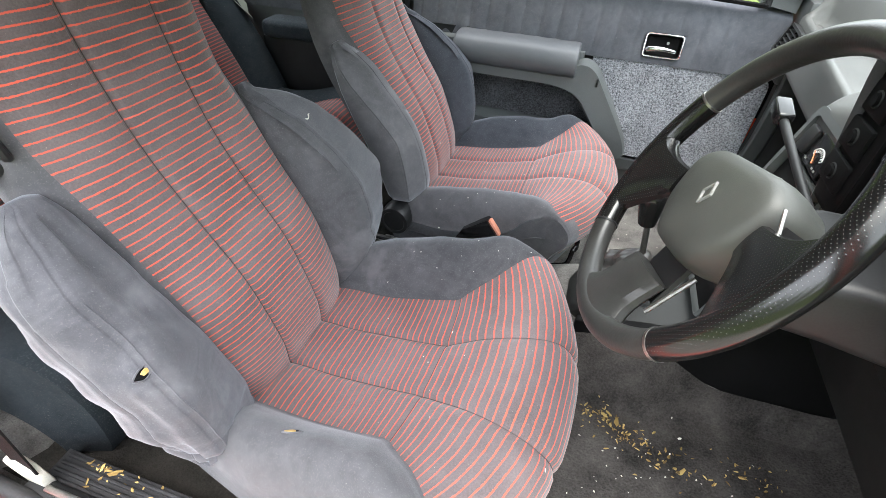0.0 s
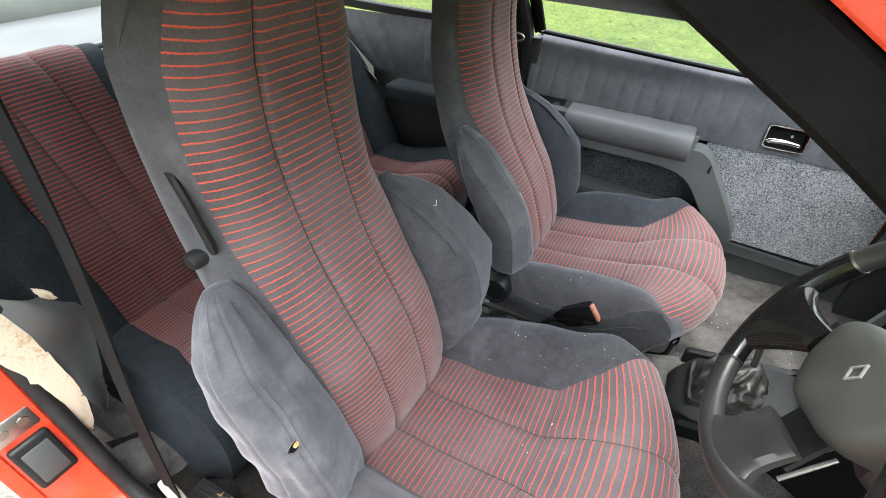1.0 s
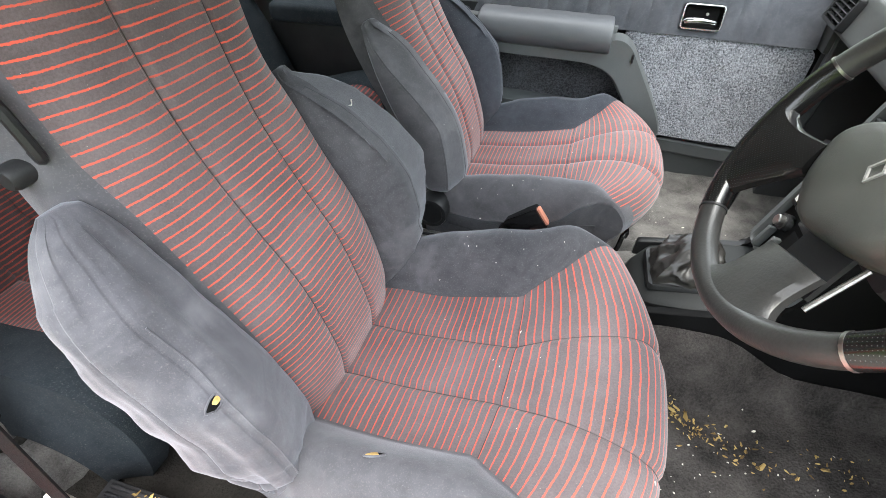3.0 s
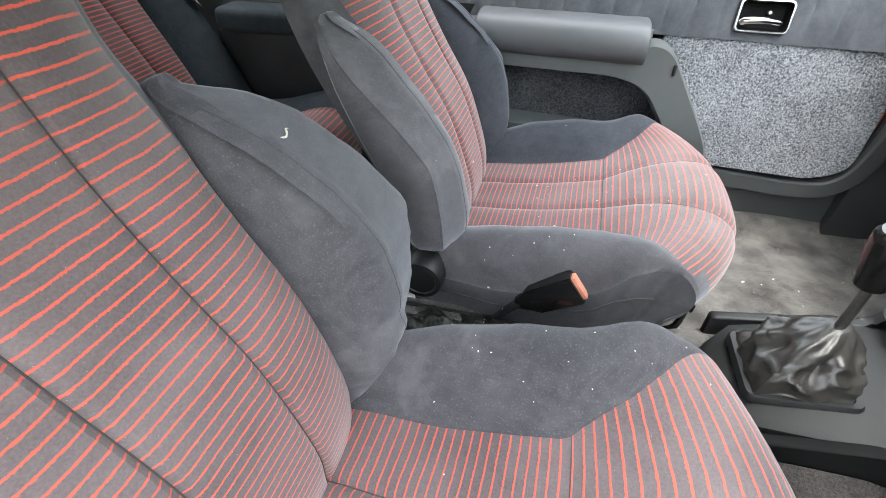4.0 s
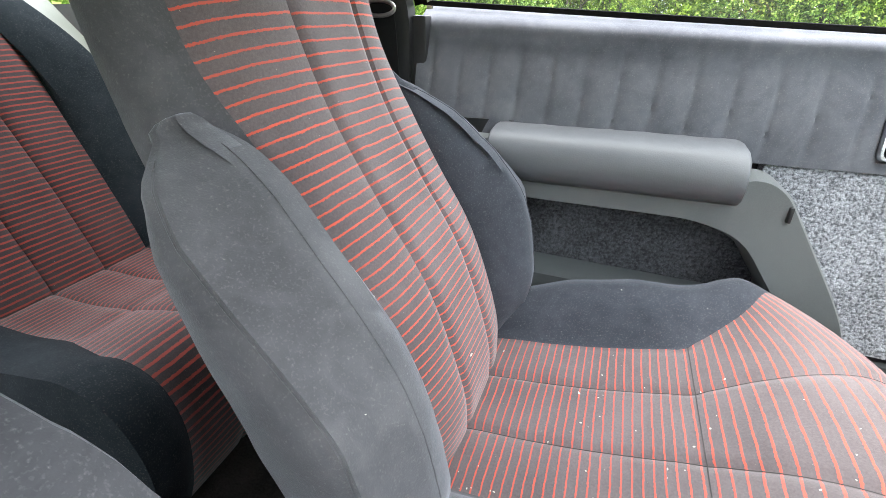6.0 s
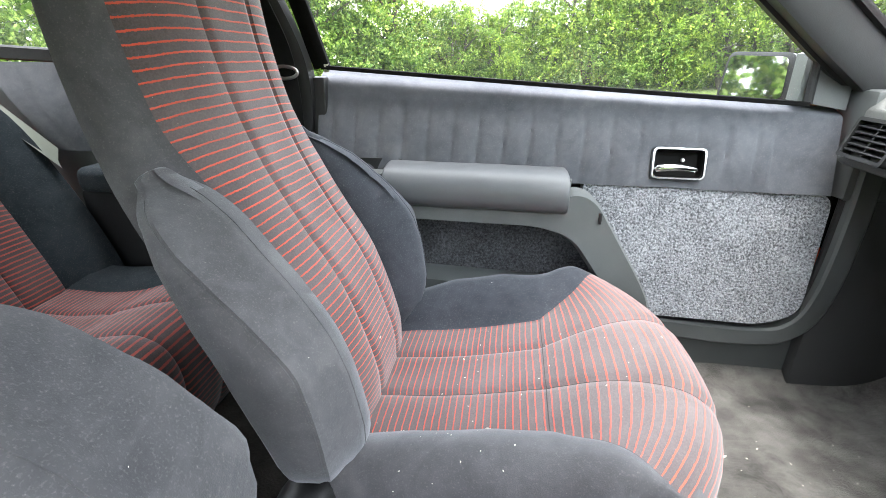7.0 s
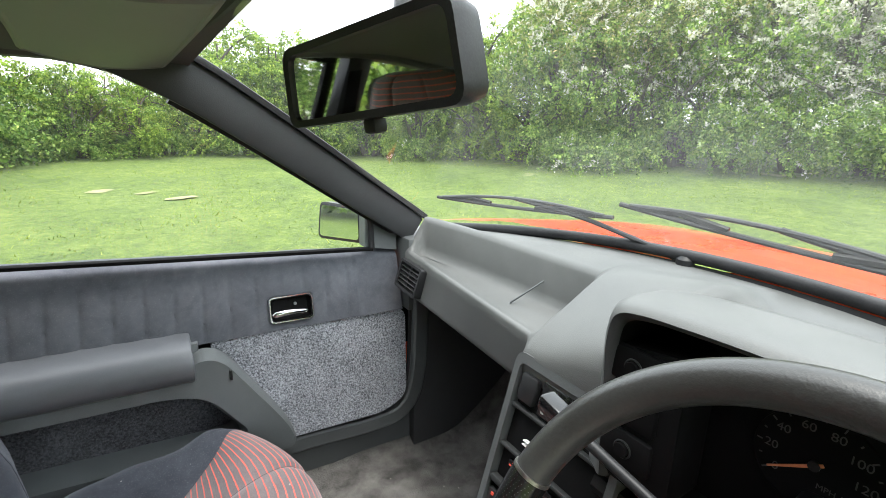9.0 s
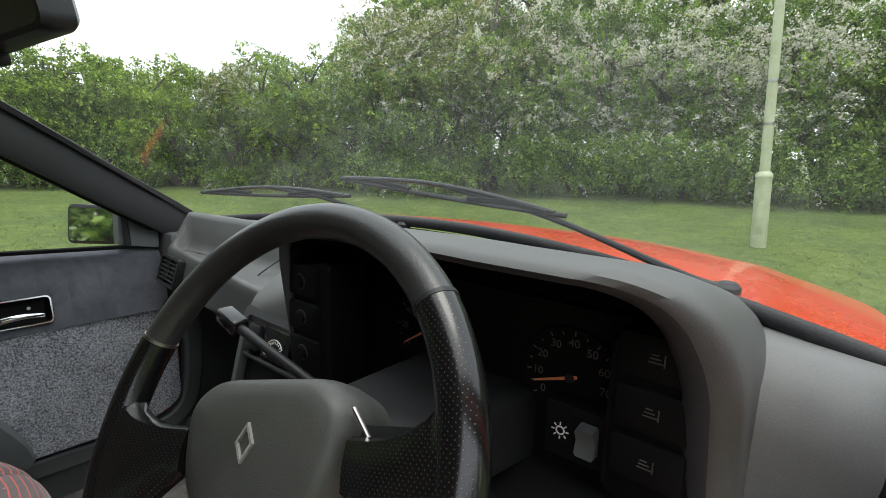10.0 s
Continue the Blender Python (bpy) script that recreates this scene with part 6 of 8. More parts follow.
def build_wheel():
    c = Vector((0.0429, -0.3447, 0.9279))
    root = thing("steering_wheel", "dark leather steering wheel with a padded centre and perforated grips", "steering wheel", Matrix.Translation(c) @ pose(0, 0, 0, 0, 30.3, 2.4) @ pose(0, 0, 0, -17.2, 0, 0))
    # local: x away from the driver, y left, z up in the wheel's plane
    R, r = 0.1755, 0.0148
    def rim(a0, a1, n):
        return [(0, R * math.cos(a), R * math.sin(a)) for a in (radians(a0 + (a1 - a0) * k / n) for k in range(n + 1))]
    def arc(name, a0, a1, rr, mat, label=""):
        bm = bmesh.new()
        tube(bm, rim(a0, a1, max(8, int(abs(a1 - a0) / 3))), rr, 18)
        part(name, bm, mat, root, label)
    arc("rim_top", 28, 149.5, r, LEATHER, "smooth leather top of the rim")
    arc("rim_bottom", 224.5, 320.5, r, LEATHER, "smooth leather bottom of the rim")
    arc("rim_grip", -39.5, 28, r * 1.05, PERFORATED, "perforated leather grip")
    arc("rim_grip", 149.5, 224.5, r * 1.05, PERFORATED, "perforated leather grip")
    for a in (28, 149.5, 224.5, 320.5):
        bm = bmesh.new()
        tube(bm, rim(a - 0.5, a + 0.5, 3), r * 1.08, 18)
        part("seam_ring", bm, STEEL if a in (28, 224.5) else BLACK, root, "stitched seam ring")
    # each spoke: its middle angle, half angle at the rim, half width at the pad
    for am, half, hub, lateral in ((0, 17, 0.02, True), (180, 17, 0.02, True), (270, 25, 0.04, False)):
        bm = bmesh.new()
        am = radians(am)
        d = Vector((0, math.cos(am), math.sin(am)))
        t = Vector((0, -math.sin(am), math.cos(am)))
        rings = []
        n = 12
        for k in range(n + 1):
            f = k / n
            rad = 0.098 + (R + 0.002 - 0.098) * f
            flare = max(0.0, (rad - 0.108) / (R + 0.002 - 0.108)) ** 3.2
            h = hub + (R * math.sin(radians(half)) - hub) * flare
            x = 0.016 * (1 - f) ** 1.2
            dep = 0.009 + 0.003 * f
            cup = (1 - math.cos(radians(half))) * R * flare
            ring = []
            for u, v in ((-1, -0.4), (-0.85, -1), (-0.4, -1.15), (0, -1.2), (0.4, -1.15), (0.85, -1), (1, -0.4), (1, 0.4), (0.85, 1), (0, 1), (-0.85, 1), (-1, 0.4)):
                if not lateral:
                    ring.append(d * (rad - cup * u * u) + t * (u * h) + Vector((x + v * dep, 0, 0)))
                    continue
                # side spokes: tight fillet above, long flare below
                up = 0.5 + 0.5 * u
                a = radians(-33 + 46 * up)
                e = f ** (1.2 + 2.6 * up)
                side = 0.086 + (R * math.cos(a) - 0.086) * f
                height = (-0.028 + 0.036 * up) * (1 - e) + R * math.sin(a) * e
                ring.append(Vector((x + v * dep, side * d.y, height)))
            rings.append(ring)
        loft(bm, rings)
        spoke = part("spoke", bm, PERFORATED if lateral else LEATHER, root)
        bm = bmesh.new()
        loft(bm, [[d * rad + t * (u * hub * 0.8) + Vector((0.03 + v, 0, 0)) for u, v in ((-1, -0.003), (1, -0.003), (1, 0.003), (-1, 0.003))] for rad in (0.06, 0.09, 0.122)])
        part("spoke_plate", bm, BLACK, spoke, "black inner spoke plate")
        bm = bmesh.new()
        if lateral:
            tube(bm, [(0.012, d.y * 0.084, 0.026), (0.018, d.y * 0.1, 0.002), (0.022, d.y * 0.113, -0.018)], 0.0017, 8)
        else:
            tube(bm, [d * rad - t * 0.05 + Vector((0.016 + (0.135 - rad) * 0.2, 0, 0)) for rad in (0.07, 0.1, 0.128)], 0.0028, 8)
        part("spoke_rod", bm, STEEL, spoke, "bright spoke rod")
    # centre pad
    bm = bmesh.new()
    out = rounded([(-0.042, -0.071), (0.042, -0.071), (0.081, -0.03), (0.095, 0.026), (0.064, 0.047), (-0.058, 0.047), (-0.085, 0.026), (-0.072, -0.03)], 0.02, 5)
    rings = []
    for x, k in ((0.07, 0.9), (0.045, 0.98), (0.028, 1.0), (0.016, 0.985), (0.007, 0.94), (0.003, 0.86), (0.0005, 0.7), (-0.0015, 0.4), (-0.002, 0.12)):
        rings.append([Vector((x, y * k, z * k - 0.006 * (1 - k))) for y, z in out])
    loft(bm, rings)
    part("centre_pad", bm, PAD, root, "grey padded centre with a diamond badge")
    bm = bmesh.new()
    o, i = [(0, 0.0145), (0.0098, 0), (0, -0.0145), (-0.0098, 0)], [(0, 0.0105), (0.0068, 0), (0, -0.0105), (-0.0068, 0)]
    loft(bm, [[Vector((x, y * k, z * k - 0.001)) for y, z in q] for q, x, k in ((o, 0.002, 1.0), (o, -0.0042, 0.95), (i, -0.0042, 1.0), (i, -0.001, 1.0))], True, False, False)
    part("badge", bm, MARK_DIM, root, "small silver diamond-shaped badge")
    return root


def perforated():
    m, n, l, b = principled("perforated_leather", (0.02, 0.02, 0.02), 0.2, 0, 0, 0.55)
    co = n.new("ShaderNodeTexCoord").outputs["Object"]
    v = n.new("ShaderNodeTexVoronoi")
    v.voronoi_dimensions = "2D"
    v.inputs["Scale"].default_value = 230
    v.inputs["Randomness"].default_value = 0.08
    sep = n.new("ShaderNodeSeparateXYZ")
    com = n.new("ShaderNodeCombineXYZ")
    l.new(co, sep.inputs[0])
    l.new(maths(n, l, "ADD", sep.outputs[1], sep.outputs[2]), com.inputs[0])
    l.new(maths(n, l, "SUBTRACT", sep.outputs[1], sep.outputs[2]), com.inputs[1])
    l.new(com.outputs[0], v.inputs["Vector"])
    dots = ramp(n, l, v.outputs["Distance"], ((0.06, (1, 1, 1)), (0.115, (0, 0, 0))))
    face = n.new("ShaderNodeSeparateXYZ")
    l.new(n.new("ShaderNodeTexCoord").outputs["Normal"], face.inputs[0])
    flat = ramp(n, l, maths(n, l, "ABSOLUTE", face.outputs[0]), ((0.4, (0, 0, 0)), (0.62, (1, 1, 1))))
    holes = maths(n, l, "MULTIPLY", dots.outputs[0], flat.outputs[0])
    c = mix_rgb(n, l, holes, (0.006, 0.006, 0.006), (0.1, 0.1, 0.096))
    l.new(c, b.inputs["Base Color"])
    bump(n, l, b, maths(n, l, "SUBTRACT", 1.0, holes), 0.15, 0.0005)
    return m


PERFORATED = perforated()
build_wheel()


def build_console():
    root = thing("centre_console", "black centre console with switches and heater slides, grey surround", "console")
    # slanted face: origin at its foot, local x across (to the left), local z up the slope, local y out to the cabin's rear
    top, foot = Vector((0.288, 0.0, 0.868)), Vector((0.192, 0.0, 0.52))
    up = (top - foot).normalized()
    length = (top - foot).length
    side = Vector((0, 1, 0))
    out = side.cross(up) * -1
    M = Matrix(((side.x, out.x, up.x, foot.x), (side.y, out.y, up.y, foot.y), (side.z, out.z, up.z, foot.z), (0, 0, 0, 1)))
    hw = 0.108
    def put(name, lo, hi, mat, bevel=0.002, parent=root, label=""):
        bm = bmesh.new()
        box(bm, lo, hi, bevel, 2, M)
        return part(name, bm, mat, parent, label)
    # surround
    bm = bmesh.new()
    o = rounded([(-hw, 0), (hw, 0), (hw, length + 0.01), (-hw, length + 0.01)], 0.02, 4)
    i = rounded([(-hw + 0.013, 0.0), (hw - 0.013, 0.0), (hw - 0.013, length - 0.006), (-hw + 0.013, length - 0.006)], 0.012, 4)
    loft(bm, [[M @ Vector((x * 1.05, -0.14, z)) for x, z in o], [M @ Vector((x, -0.004, z)) for x, z in o], [M @ Vector((x * 0.985, 0.006, z)) for x, z in o], [M @ Vector((x, 0.006, z)) for x, z in i], [M @ Vector((x, -0.012, z)) for x, z in i]], True, False, True)
    part("surround", bm, TRIM, root, "grey moulded console surround")
    w = hw - 0.015
    put("face", (-w, -0.02, 0.0), (w, -0.008, length - 0.008), DEEP)
    L = length
    put("crossbar", (-w, -0.008, L - 0.077), (w, 0.004, L - 0.071), TUNNEL)
    put("crossbar", (-w, -0.008, L - 0.144), (w, 0.004, L - 0.138), TUNNEL)
    put("crossbar", (-w, -0.008, L - 0.204), (w, 0.006, L - 0.194), TUNNEL)
    put("switch", (0.052, -0.008, L - 0.062), (0.086, 0.006, L - 0.018), BLACK, 0.004, label="black rocker switch")
    g = put("voltmeter", (-0.03, -0.008, L - 0.066), (0.044, 0.001, L - 0.014), GLOSS_BLACK, label="small white-marked voltmeter")
    bm = bmesh.new()
    for k in range(9):
        a = radians(30 + 15 * k)
        box(bm, (-0.0011, 0.0012, 0.0165), (0.0011, 0.0018, 0.021), 0, 1, M @ pose(0.007, 0, L - 0.054, 0, 90 - math.degrees(a), 0))
    part("scale_marks", bm, MARK, g)
    bm = bmesh.new()
    tube(bm, [M @ Vector((0.007 + 0.023 * math.cos(a), 0.0016, L - 0.054 + 0.023 * math.sin(a))) for a in (radians(30 + 6 * k) for k in range(21))], 0.0011, 6)
    part("scale_arc", bm, MARK, g)
    bm = bmesh.new()
    tube(bm, [M @ Vector((0.007, 0.002, L - 0.056)), M @ Vector((0.024, 0.002, L - 0.04))], [0.0012, 0.0006], 6)
    part("needle", bm, NEEDLE, g, "orange needle")
    for dx in (-0.022, -0.012, 0.026):
        put("scale_text", (0.007 + dx - 0.003, 0.001, L - 0.0605), (0.007 + dx + 0.003, 0.0016, L - 0.0575), MARK_DIM, 0, g)
    put("slide_knob", (0.042, -0.008, L - 0.1215), (0.054, 0.001, L - 0.119), MARK, 0.001, label="pale slide mark")
    put("slide_knob", (0.042, -0.008, L - 0.1155), (0.054, 0.001, L - 0.1135), MARK, 0.001)
    put("heater_slide", (-0.05, -0.008, L - 0.168), (0.07, 0.0, L - 0.155), GLOSS_BLACK)
    put("slide_mark", (0.02, -0.002, L - 0.164), (0.066, 0.001, L - 0.162), MARK_RED, 0, label="red heater marking")
    put("slide_mark", (0.03, -0.002, L - 0.1585), (0.06, 0.001, L - 0.157), MARK_RED, 0)
    put("radio", (-w + 0.01, -0.01, L - 0.265), (0.03, 0.0, L - 0.215), BLACK)
    put("switch", (0.036, -0.008, L - 0.255), (0.066, 0.006, L - 0.215), BLACK, 0.004, label="black rocker switch")
    bt = put("switch", (0.07, -0.008, L - 0.255), (0.09, 0.004, L - 0.215), BLACK, 0.003, label="switch with a tiny red lamp")
    put("lamp", (0.076, 0.004, L - 0.224), (0.081, 0.006, L - 0.219), MARK_RED, 0.0005, bt)
    put("symbol", (0.074, 0.004, L - 0.246), (0.084, 0.005, L - 0.234), MARK, 0, bt)
    bm = bmesh.new()
    tube(bm, [M @ Vector((0.058, y, L - 0.285)) for y in (-0.01, 0.006)], 0.0165, 20)
    ring = part("lighter_socket", bm, BLACK, root, "cigar lighter with a bright rim")
    bm = bmesh.new()
    tube(bm, [M @ Vector((0.058, 0.006, L - 0.285)), M @ Vector((0.058, 0.016, L - 0.285)), M @ Vector((0.058, 0.018, L - 0.285))], [0.011, 0.011, 0.009], 20)
    part("lighter_knob", bm, STEEL, ring)
    put("rail", (0.066, -0.008, 0.0), (0.076, 0.008, L - 0.31), TRIM)
    put("rail", (0.03, -0.008, 0.0), (0.04, 0.008, L - 0.31), TRIM)
    put("tray", (-w, -0.012, 0.005), (0.03, -0.006, L - 0.28), DEEP)
    # tunnel console with gear gaiter frame
    bm = bmesh.new()
    rings = []
    for x, z, wd in ((-0.046, 0.37, 0.04), (-0.042, 0.42, 0.05), (-0.03, 0.438, 0.062), (0.005, 0.46, 0.09), (0.14, 0.485, 0.108), (0.23, 0.496, 0.108)):
        rings.append([(x, -wd * 1.12, 0.31), (x, -wd * 1.04, z - 0.03), (x, -wd, z - 0.006), (x, -wd + 0.012, z), (x, 0, z + 0.002), (x, wd - 0.012, z), (x, wd, z - 0.006), (x, wd * 1.04, z - 0.03), (x, wd * 1.12, 0.31)])
    loft(bm, rings, True)
    part("tunnel_cover", bm, TUNNEL, root, "dark grey plastic tunnel cover")
    for s in (1, -1):
        bm = bmesh.new()
        slab(bm, rounded([(-0.02, 0.39), (0.15, 0.37), (0.3, 0.3), (0.85, 0.3), (0.85, 0.82), (0.305, 0.80), (0.212, 0.53), (0.19, 0.49), (-0.02, 0.455)], 0.008, 3), "y", min(s * 0.1, s * 0.117), max(s * 0.1, s * 0.117), 0.004)
        part("side_panel", bm, DEEP if s < 0 else BLACK, root, "black console side panel")
    return root


build_console()


def build_gear():
    root = thing("gear_lever", "gear lever with a black knob and crumpled leather gaiter", "gear lever", pose(0.055, 0.0, 0.474))
    bm = bmesh.new()
    o = rounded([(-0.066, -0.06), (0.072, -0.06), (0.072, 0.06), (-0.066, 0.06)], 0.014, 4)
    i = rounded([(-0.057, -0.051), (0.063, -0.051), (0.063, 0.051), (-0.057, 0.051)], 0.01, 4)
    loft(bm, [[(x, y, 0.12 * x + h) for x, y in q] for q, h in ((o, -0.004), (o, 0.004), ([(x * 0.97, y * 0.97) for x, y in o], 0.008), (i, 0.007), (i, -0.004))], True, False, False)
    part("gaiter_frame", bm, BLACK, root)
    bm = bmesh.new()
    rings = []
    n = 72
    for k in range(34):
        f = k / 33
        rad = 0.05 * (1 - f ** 1.6) ** 0.8 + 0.011
        ring = []
        for j in range(n):
            a = 2 * math.pi * j / n
            w = math.sin(math.pi * min(1, f * 1.05)) ** 0.6
            q = Vector((math.cos(a) * 1.1, math.sin(a) * 1.1, f * 1.6))
            fold = 1 - 0.06 * w + w * (0.95 * (0.3 - abs(noise.noise(q * 1.3 + Vector((4, 1, 0))))) * 0.8 + 0.22 * (0.2 - abs(noise.noise(q * 3.1 + Vector((2, 7, 3))))))
            sq = 1 / max(abs(math.cos(a)), abs(math.sin(a))) ** (0.7 * (1 - f))
            ring.append((0.03 * f + rad * fold * sq * math.cos(a), rad * fold * sq * math.sin(a) * 0.95 + 0.014 * f, 0.012 * math.cos(a) * (1 - f) * 0.5 + 0.002 + 0.088 * f ** 0.85 + 0.006 * w * noise.noise(q * 2.2)))
        rings.append(ring)
    loft(bm, rings)
    part("gaiter", bm, GAITER, root, "crumpled black leather gaiter", 80)
    bm = bmesh.new()
    tube(bm, [(0.03, 0.014, 0.07), (0.022, 0.004, 0.12), (0.012, -0.005, 0.181)], [0.0068, 0.0062, 0.0058], 12)
    part("lever", bm, STEEL, root, "bare steel lever")
    bm = bmesh.new()
    ax = Vector((-0.1, -0.03, 1)).normalized()
    b = Vector((0.011, -0.005, 0.171))
    m = ax.to_track_quat("Z", "Y").to_matrix().to_4x4()
    rings = []
    for h, r in ((0.0, 0.013), (0.003, 0.0165), (0.02, 0.0195), (0.05, 0.0235), (0.066, 0.0245), (0.074, 0.023), (0.079, 0.019)):
        rings.append([b + m @ Vector((r * math.cos(a), r * math.sin(a), h)) for a in (2 * math.pi * j / 24 for j in range(24))])
    loft(bm, rings)
    part("knob", bm, GLOSS_BLACK, root, "glossy black gear knob")
    bm = bmesh.new()
    rings = [[b + m @ Vector((r * math.cos(a), r * math.sin(a), h)) for a in (2 * math.pi * j / 24 for j in range(24))] for h, r in ((0.078, 0.0155), (0.0803, 0.0148), (0.0806, 0.01))]
    loft(bm, rings)
    part("knob_cap", bm, TRIM, root, "worn silver shift-pattern cap")


build_gear()


def build_rear_view_mirror():
    r, u = Vector((0.239, -0.966, 0.086)).normalized(), Vector((-0.08, 0.0, 0.95))
    n = r.cross(u).normalized()
    u = n.cross(r)
    c = Vector((-0.020, -0.028, 1.252))
    m = Matrix((-r, u, -n)).transposed().to_4x4()
    root = thing("rear_view_mirror", "black framed interior mirror hung from the screen's top", "mirror", Matrix.Translation(c) @ m)
    bm = bmesh.new()
    o = rounded([(-0.112, -0.033), (0.112, -0.033), (0.106, 0.035), (-0.106, 0.035)], 0.014, 5)
    i = rounded([(-0.105, -0.027), (0.105, -0.027), (0.099, 0.029), (-0.099, 0.029)], 0.011, 5)
    loft(bm, [[(x, y, -0.002) for x, y in i], [(x, y, -0.008) for x, y in i], [(x, y, -0.009) for x, y in o], [(x * 1.01, y * 1.02, 0.0) for x, y in o], [(x * 0.97, y * 0.92, 0.02) for x, y in o], [(x * 0.85, y * 0.7, 0.03) for x, y in o]], True, False, True)
    part("housing", bm, BLACK, root)
    bm = bmesh.new()
    bm.faces.new([bm.verts.new((x, y, -0.005)) for x, y in i])
    part("mirror", bm, MIRROR, root, "mirror glass")
    bm = bmesh.new()
    box(bm, (-0.008, -0.045, -0.002), (0.008, -0.033, 0.012), 0.003)
    part("dip_lever", bm, BLACK, root)
    bm = bmesh.new()
    tube(bm, [(0, 0, 0.025), (0.005, 0.03, 0.05), (0.01, 0.07, 0.07)], [0.012, 0.01, 0.014], 12)
    part("stem", bm, BLACK, root)


build_rear_view_mirror()


def build_wipers():
    for a, b, piv in (((0.437, 0.66, 1.018), (0.566, 0.20, 1.032), (0.60, 0.06, 0.972)), ((0.474, 0.118, 1.078), (0.535, -0.345, 1.038), (0.57, -0.565, 0.955))):
        root = thing("wiper", "black windscreen wiper lying across the glass", "wiper", group="windscreen wipers")
        a, b, piv = Vector(a), Vector(b), Vector(piv)
        off = Vector((0.03, 0, 0.012))
        a2, b2, p2 = a + off, b + off, piv + off
        bm = bmesh.new()
        rail = [a2.lerp(b2, t) + Vector((0.002, 0, -0.004 * math.sin(t * math.pi))) for t in np.linspace(0, 1, 12)]
        tube(bm, rail, 0.0055, 8, squash=0.8)
        part("blade", bm, RUBBER, root, "rubber blade")
        bm = bmesh.new()
        up = Vector((0.006, 0, 0.017))
        bow = [a2.lerp(b2, t) + up * math.sin(t * math.pi) for t in np.linspace(0.04, 0.96, 14)]
        tube(bm, bow, 0.0055, 8, squash=0.7)
        for t in (0.22, 0.78):
            q = [a2.lerp(b2, t + d) + up * (0.72 * (1 - abs(d) / 0.16)) * math.sin(t * math.pi) for d in (-0.15, -0.07, 0, 0.07, 0.15)]
            tube(bm, q, 0.0055, 6)
        part("bridge", bm, BLACK, root)
        bm = bmesh.new()
        mid = a2.lerp(b2, 0.5) + up
        tube(bm, curve_pts([mid, mid.lerp(p2, 0.45) + Vector((0, 0, 0.012)), p2 + Vector((0, 0.05, 0.01)), p2], 16), [0.005] * 8 + [0.0055, 0.006, 0.0065, 0.007, 0.008, 0.009, 0.01, 0.011], 8)
        part("arm", bm, BLACK, root)
        bm = bmesh.new()
        tube(bm, [p2 + Vector((0, 0, -0.05)), p2 + Vector((0, 0, 0.006)), p2 + Vector((0, 0, 0.012))], [0.016, 0.016, 0.01], 12)
        part("pivot_cap", bm, BLACK, root)


build_wipers()


def build_visor():
    root = thing("sun_visor", "grey-green vinyl sun visor folded up against the roof", "sun visor")
    bm = bmesh.new()
    rings = []
    for f in np.linspace(0, 1, 12):
        x = -0.145 - 0.17 * f
        rings.append([(x + 0.04 * (1 - (y / 0.6) ** 2), y, 1.312 + 0.012 * f - 0.02 * (y / 0.6) ** 3 - 0.012 * math.sin(math.pi * f)) for y in np.linspace(0.08, 0.54, 12)])
    loft(bm, rings, False)
    r2 = [[(p[0], p[1], p[2] + 0.014) for p in r] for r in rings]
    loft(bm, r2, False)
    part("board", bm, VISOR, root)
    bm = bmesh.new()
    edge = rings[0] + [r[-1] for r in rings[1:]] + rings[-1][-2::-1] + [r[0] for r in rings[-2:0:-1]]
    tube(bm, [(x, y, z + 0.007) for x, y, z in edge], 0.0085, 8, closed=True)
    part("welt", bm, VISOR, root, "rolled edge welt")
    bm = bmesh.new()
    tube(bm, curve_pts([(-0.13, 0.1, 1.325), (-0.13, 0.3, 1.325), (-0.14, 0.5, 1.318), (-0.16, 0.55, 1.325)], 16), 0.005, 8)
    part("pivot_rod", bm, BLACK, root, "black pivot rod")


build_visor()


def build_buckle(m, label):
    root = thing("belt_buckle", label, "seat belt buckle", m)
    bm = bmesh.new()
    rings = []
    for x, wd, h in ((-0.075, 0.009, 0.006), (-0.06, 0.016, 0.009), (-0.04, 0.026, 0.0125), (0.03, 0.028, 0.0135), (0.036, 0.027, 0.0125)):
        rings.append([(x, y * h, z * wd) for y, z in ((-1, -0.8), (-0.8, -1), (0.8, -1), (1, -0.8), (1, 0.8), (0.8, 1), (-0.8, 1), (-1, 0.8))])
    loft(bm, rings)
    part("casing", bm, GLOSS_BLACK, root)
    bm = bmesh.new()
    box(bm, (0.034, -0.0075, -0.023), (0.042, 0.0075, 0.023), 0.002)
    part("button", bm, ORANGE, root, "faded orange-red release button")
    bm = bmesh.new()
    tube(bm, curve_pts([(-0.07, 0, 0), (-0.11, 0.0, -0.012), (-0.16, 0.002, -0.04), (-0.22, 0.0, -0.1)], 12), 0.008, 8)
    part("stalk", bm, RUBBER, root)


build_buckle(pose(-0.269, 0.06, 0.49, 0, -36, -4), "black seat belt buckle with a faded orange button beside the seat")


build_buckle(pose(-0.26, -0.005, 0.365, 0, -62, 0), "black seat belt buckle with a pale button between the seats")


# ---- instruments and controls ----
FACE = Matrix(((0, 0, -1, 0), (-1, 0, 0, 0), (0, 1, 0, 0), (0, 0, 0, 1)))


